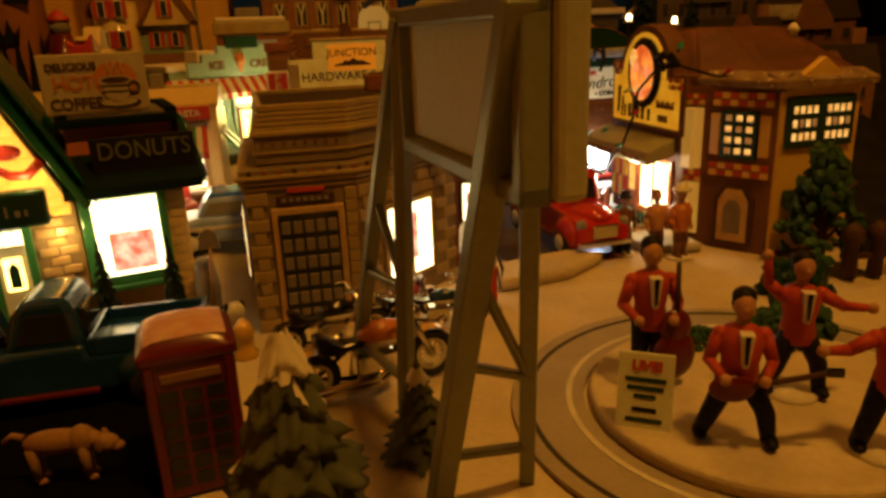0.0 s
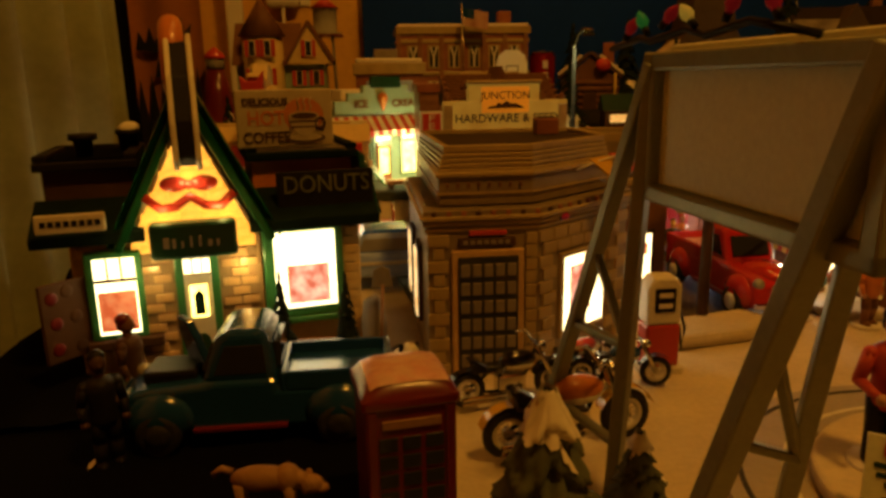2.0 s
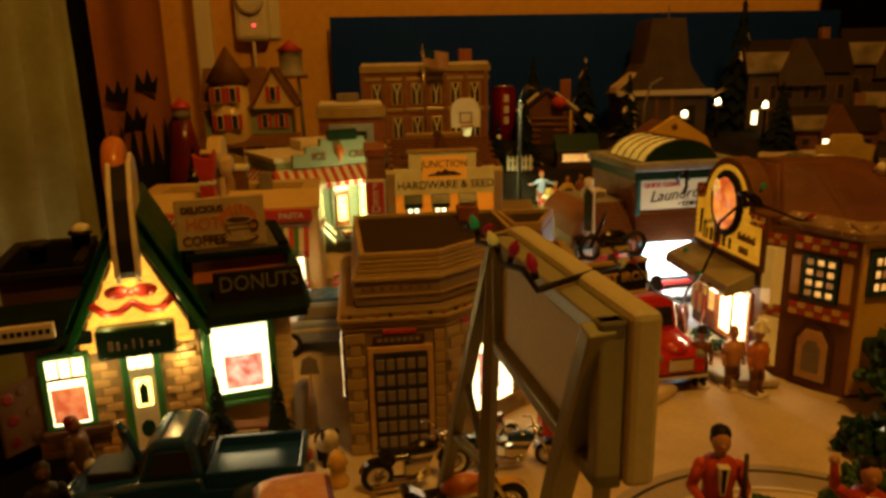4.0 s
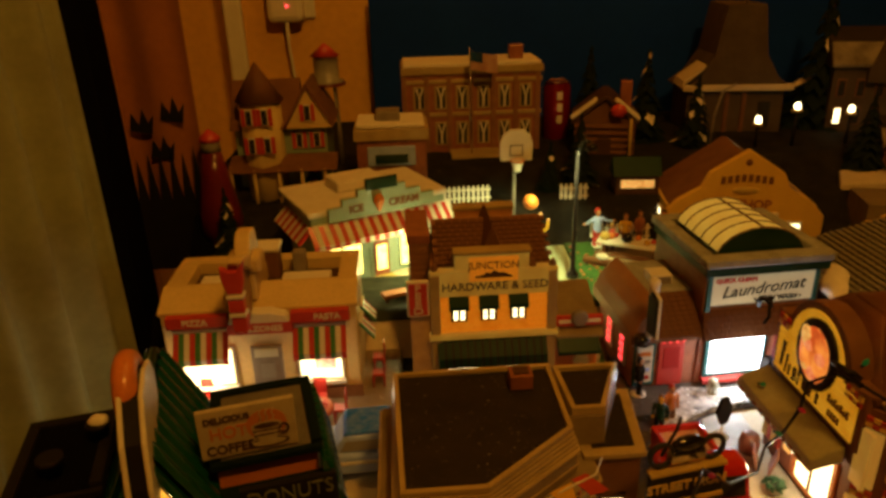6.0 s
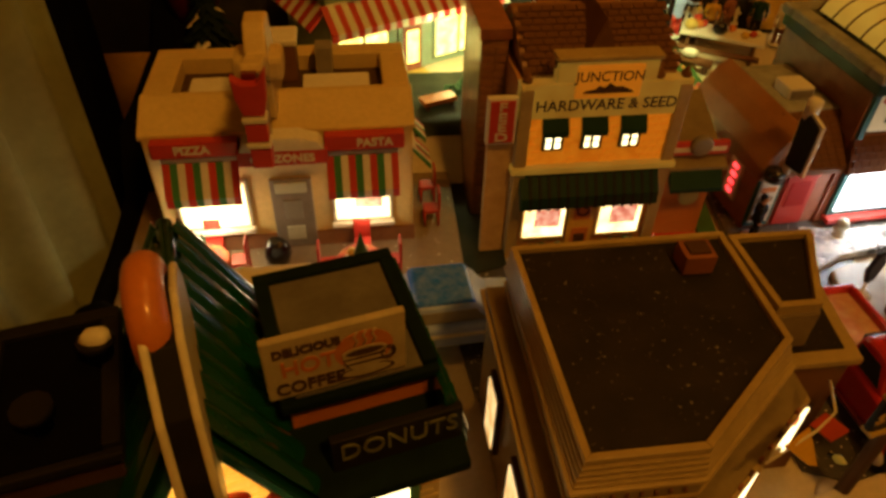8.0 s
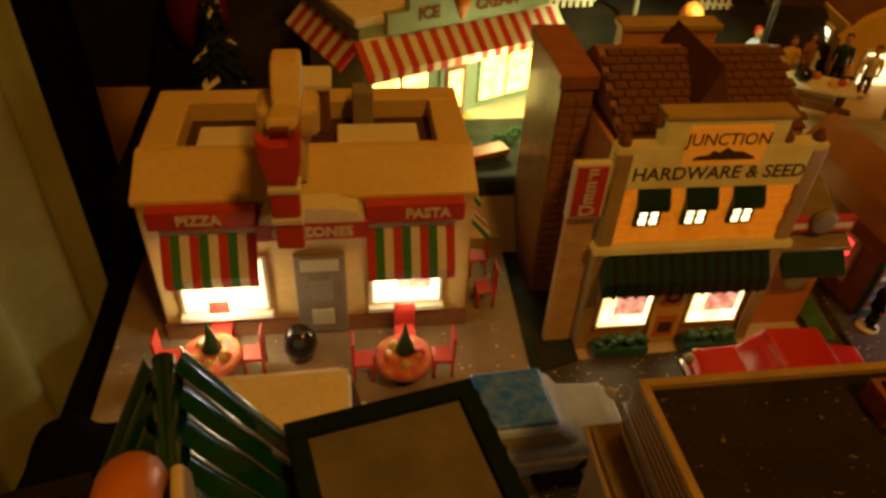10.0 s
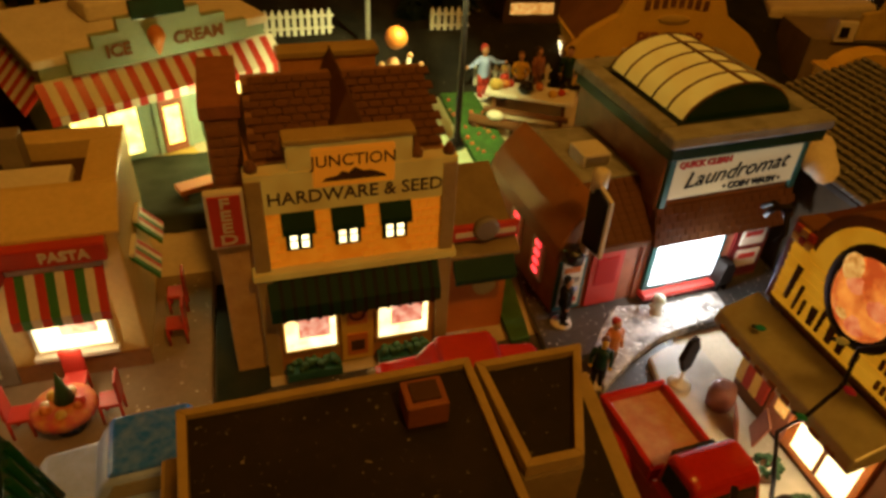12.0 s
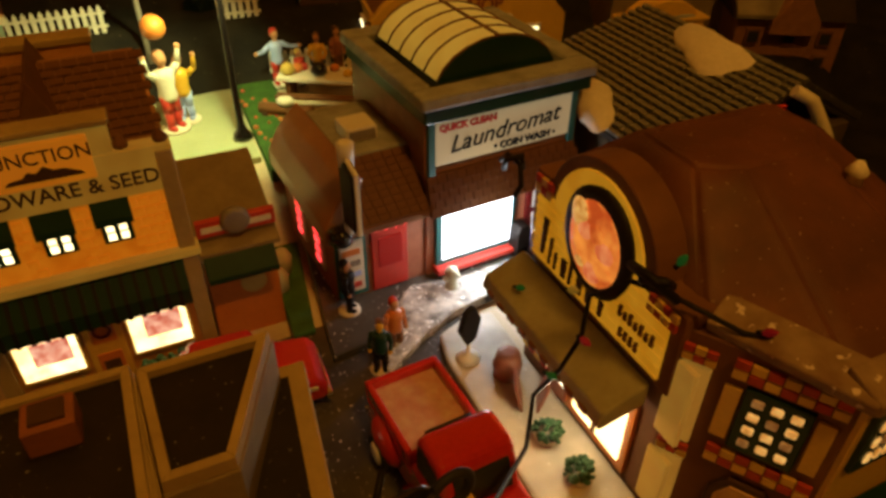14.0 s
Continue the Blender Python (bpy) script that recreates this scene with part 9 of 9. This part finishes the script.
B().cyl((-9.0, 31.6, 0.8), (-8.7, 32.2, 5.6), 0.12, n=6).to("handle", t, "wood")
B().prism([(-9.5, 5.4), (-8.0, 5.4), (-8.2, 6.6), (-8.75, 6.9), (-9.3, 6.6)], 32.1, 32.3, "y", bev=0.04).to("blade", t, "grey")

t = thing("telephone_kiosk", "dark red telephone kiosk with a snow-crusted domed top", "telephone kiosk", -8.4, 13.4, 0.2, 8)
t.scale = (1.0, 1.0, 0.84)
B().box(-1.85, 1.85, -1.75, 1.75, 0, 7.6, 0.12).to("body", t, "dark_red")
B().box(-2.0, 2.0, -1.9, 1.9, 7.5, 8.1, 0.15).to("cornice", t, "dark_red")


def dome(u, v, w, d, z, lift, rough_by):
    k = (max(0.0, 1 - abs(2 * u - 1) ** 3) * max(0.0, 1 - abs(2 * v - 1) ** 3)) ** 0.5
    return ((u - 0.5) * w, (v - 0.5) * d, z + lift * k + rough_by * noise.noise(Vector((u * 14, v * 14, 0))))


B().sheet(lambda u, v: dome(u, v, 3.9, 3.7, 8.05, 0.9, 0.0), 16, 16).to("dome", t, "dark_red")
B().sheet(lambda u, v: dome(0.08 + 0.84 * u, 0.08 + 0.84 * v, 3.9, 3.7, 8.12, 0.92, 0.08), 24, 24).to("snow_crust", t, "pink_snow")
B().box(-1.2, 1.2, -1.85, -1.7, 6.5, 6.95, 0.04).to("sign_strip", t, "wood")
for i in range(3):
    for j in range(6):
        B().box(-1.35 + i * 0.95, -0.6 + i * 0.95, -1.82, -1.7, 0.6 + j * 0.95, 1.3 + j * 0.95, 0.03).to("pane", t, "glass_dark")
for sx in (-1.6, 1.6):
    B().box(sx - 0.2, sx + 0.2, -1.86, -1.65, 0.2, 7.5, 0.05).to("corner_post", t, "dark_red")
moulded_fir("fir_tree", "small grey-green moulded fir heavy with snow before the motorbikes", -4.3, 5.6, 0, 9.8, 3.0, 3, "front firs")
moulded_fir("fir_tree", "tiny snow-tipped moulded fir under the billboard", 1.4, 11.8, 0, 4.6, 1.5, 8, "front firs")
fir("fir_tree", "potted dark fir beside the doughnut shop window", -15.4, 30.7, 0, 7.4, 1.7, 12, "dark_fir", 0.0, "shop firs")
fir("fir_tree", "potted dark fir beside the doughnut shop window", -11.2, 30.9, 0, 7.2, 1.6, 13, "dark_fir", 0.0, "shop firs")
t = thing("window_planter", "brown planter box under the shop window", "planter", -13.6, 31.3, 0)
B().box(-2.4, 2.4, -0.6, 0.6, 0, 2.2, 0.1).to("box", t, "brown")
B().box(-1.0, 1.0, -0.75, -0.6, 0.8, 2.0, 0.05).to("notice", t, "cream_white")
bush("bush", "round trimmed bush in a stone pot", 28.5, 43.5, 1.35, 0.95, 5, "leaf", 60)
bush("bush", "round trimmed bush in a stone pot", 28.7, 40.3, 1.35, 0.95, 6, "leaf", 60)
for y in (43.5, 40.3):
    B().lathe([(0.7, 0), (0.9, 0.5), (0.85, 0.6), (0.7, 0.55)], n=12).alone("plant_pot", "cream_white", "pale stone pot on the snowy pavement", "pot", 28.5 if y > 42 else 28.7, y, 0.9)
t = thing("notice_stand", "dark diamond-shaped notice on a stand", "sign", 27.2, 51.6, 0.9, 20)
B().lathe([(0.9, 0), (0.7, 0.3), (0.15, 0.5), (0.13, 2.0)], n=10).to("foot", t, "white")
B().prism([(-1.0, 3.0), (-0.2, 1.4), (0.6, 1.6), (1.0, 3.2), (0.3, 4.6), (-0.5, 4.5)], -0.2, 0.2, "y", bev=0.08).to("board", t, "black")
t = thing("sandwich_board", "small red folding board on the pavement", "sign", 29.0, 46.4, 0.9, 60)
for s in (-1, 1):
    B().box(-0.9, 0.9, -0.08, 0.08, 0, 2.2, 0.04, m=pose(0, s * 0.5, 0, -s * 14)).to("leaf", t, "brick_red")
t = thing("hydrant", "grey metal hydrant with a round cap", "hydrant", 29.5, 59.0, 0.9)
B().lathe([(0.6, 0), (0.45, 0.2), (0.4, 1.2), (0.55, 1.3), (0.45, 1.7), (0.1, 1.9)], n=12).to("barrel", t, "pale_metal")
for s in (-1, 1):
    B().cyl((0, 0, 0.9), (s * 0.7, 0, 0.9), 0.2, n=8).to("outlet", t, "pale_metal")
t = thing("letter_box", "small black letter box by the laundromat", "letter box", 36.4, 60.6, 0.9, 8)
B().prism([(-0.7, 0.8), (0.7, 0.8), (0.7, 2.4), (0.4, 3.0), (-0.4, 3.0), (-0.7, 2.4)], -0.6, 0.6, "y", bev=0.1).to("body", t, "black")
for sx in (-0.5, 0.5):
    B().box(sx - 0.12, sx + 0.12, -0.4, 0.4, 0, 0.85).to("leg", t, "black")
B().lathe([(0.9, 0), (1.0, 1.0), (0.8, 1.9), (0.4, 2.0)], n=12).alone("barrel", "brick_red", "reddish wooden barrel by the shop front", "barrel", 28.9, 49.2, 0.9)
B().lathe([(0.7, 0), (0.8, 1.6), (0.5, 2.2), (0.2, 2.4)], n=12).alone("milk_churn", "pale_metal", "dull metal milk churn by the corner", "churn", 18.2, 66.5, 0.5)
B().lathe([(0.7, 0), (0.8, 1.6), (0.5, 2.2), (0.2, 2.4)], n=12).alone("milk_churn", "pale_metal", "dull metal milk churn by the corner", "churn", 17.4, 64.4, 0.3)
# garden beside the butcher's shop
clump_tree("bushy green moss tree by the yellow gable", 36.8, 27.4, 0, 9.6, 3.4, 51)
bush("bush", "dark green hedge clump behind the band", 26.5, 17.5, 0.4, 2.2, 52, "leaf", 80)
bush("bush", "low green clump beside the band", 23.6, 15.6, 0.8, 1.7, 54, "leaf", 70)
bush("bush", "low green clump beside the band", 19.2, 16.6, 0.8, 1.2, 55, "leaf", 50)
B().lathe([(0.75, 0), (0.8, 0.3), (0.5, 0.5), (0.55, 1.4), (0.75, 1.6), (0.55, 2.2), (0.15, 2.6)], n=12).rough(0.08, 1.2).alone("toy_figure", "bike_yellow", "small yellow moulded ornament on the pavement", "ornament", -6.8, 25.6, 0)
bush("bush", "dark green clump at the fence", 31.5, 23.5, 0.3, 2.4, 53, "dark_green", 80)
t = thing("garden_fence", "dark brown fence of rounded posts", "fence", 37, 24.5, 0.2, -6)
for i in range(7):
    B().lathe([(0.55, 0), (0.5, 2.6), (0.85, 3.0), (0.7, 3.8), (0.2, 4.2)], (i * 2.1, 0, 0), 10).to("post", t, "dark_brown")
B().box(0, 12.8, -0.15, 0.15, 1.4, 1.9, 0.05).to("rail", t, "dark_brown")
b = B().prism([(11.5, 30.5), (18, 31.5), (22, 34.5), (19, 36), (12, 34.5)], 0.05, 1.1, bev=0.4).rough(0.35, 0.35)
b.alone("snow_bank", "snow", "lump of cotton snow at the kerb", "snow", kind="structure")

# ---- point lights added before the shop fronts, and the court's lamp ----
WARM, AMBER, YELLOW, COOL = (1.0, 0.7, 0.35), (1.0, 0.55, 0.15), (1.0, 0.85, 0.3), (0.95, 0.97, 1.0)
# no lamps hang here: added to brighten the gable and door wall
for gx, gy, gz, gw in ((-22.3, 30.8, 11.2, 0.014), (-18.7, 30.8, 11.2, 0.014), (-20.5, 31.0, 13.2, 0.012), (-23.3, 30.3, 7.4, 0.02), (-17.6, 30.7, 7.4, 0.025)):
    spill_light("gable_lamp", (doughnut_place @ (Vector((gx, gy, gz)) * 0.01)) * 100, gw, (1.0, 0.68, 0.22), 0.3)
court = bpy.data.lights.new("court_lamp", "SPOT")
court.energy, court.color, court.spot_size, court.spot_blend, court.shadow_soft_size = 7.5, (0.95, 1.0, 0.38), 1.5, 0.5, 0.008
new("court_lamp", court).matrix_world = look((0.19, 0.771, 0.245), (0.14, 0.86, 0.06))
# stand-ins for the spill of the lit windows, placed outside the panes
spill_light("ice_cream_lamp", (-3.0, 82.0, 10.2), 0.22, (1.0, 0.9, 0.35))
spill_light("pizza_lamp", (-25.2, 60.3, 5.4), 0.1, (1.0, 0.82, 0.5))
spill_light("pizza_lamp", (-13.2, 60.3, 5.4), 0.035, (1.0, 0.82, 0.5))
spill_light("laundromat_lamp", (32.6, 59.0, 5.2), 0.26, COOL)
spill_light("butcher_lamp", (28.4, 42.6, 6.0), 0.09, (1.0, 0.8, 0.5))
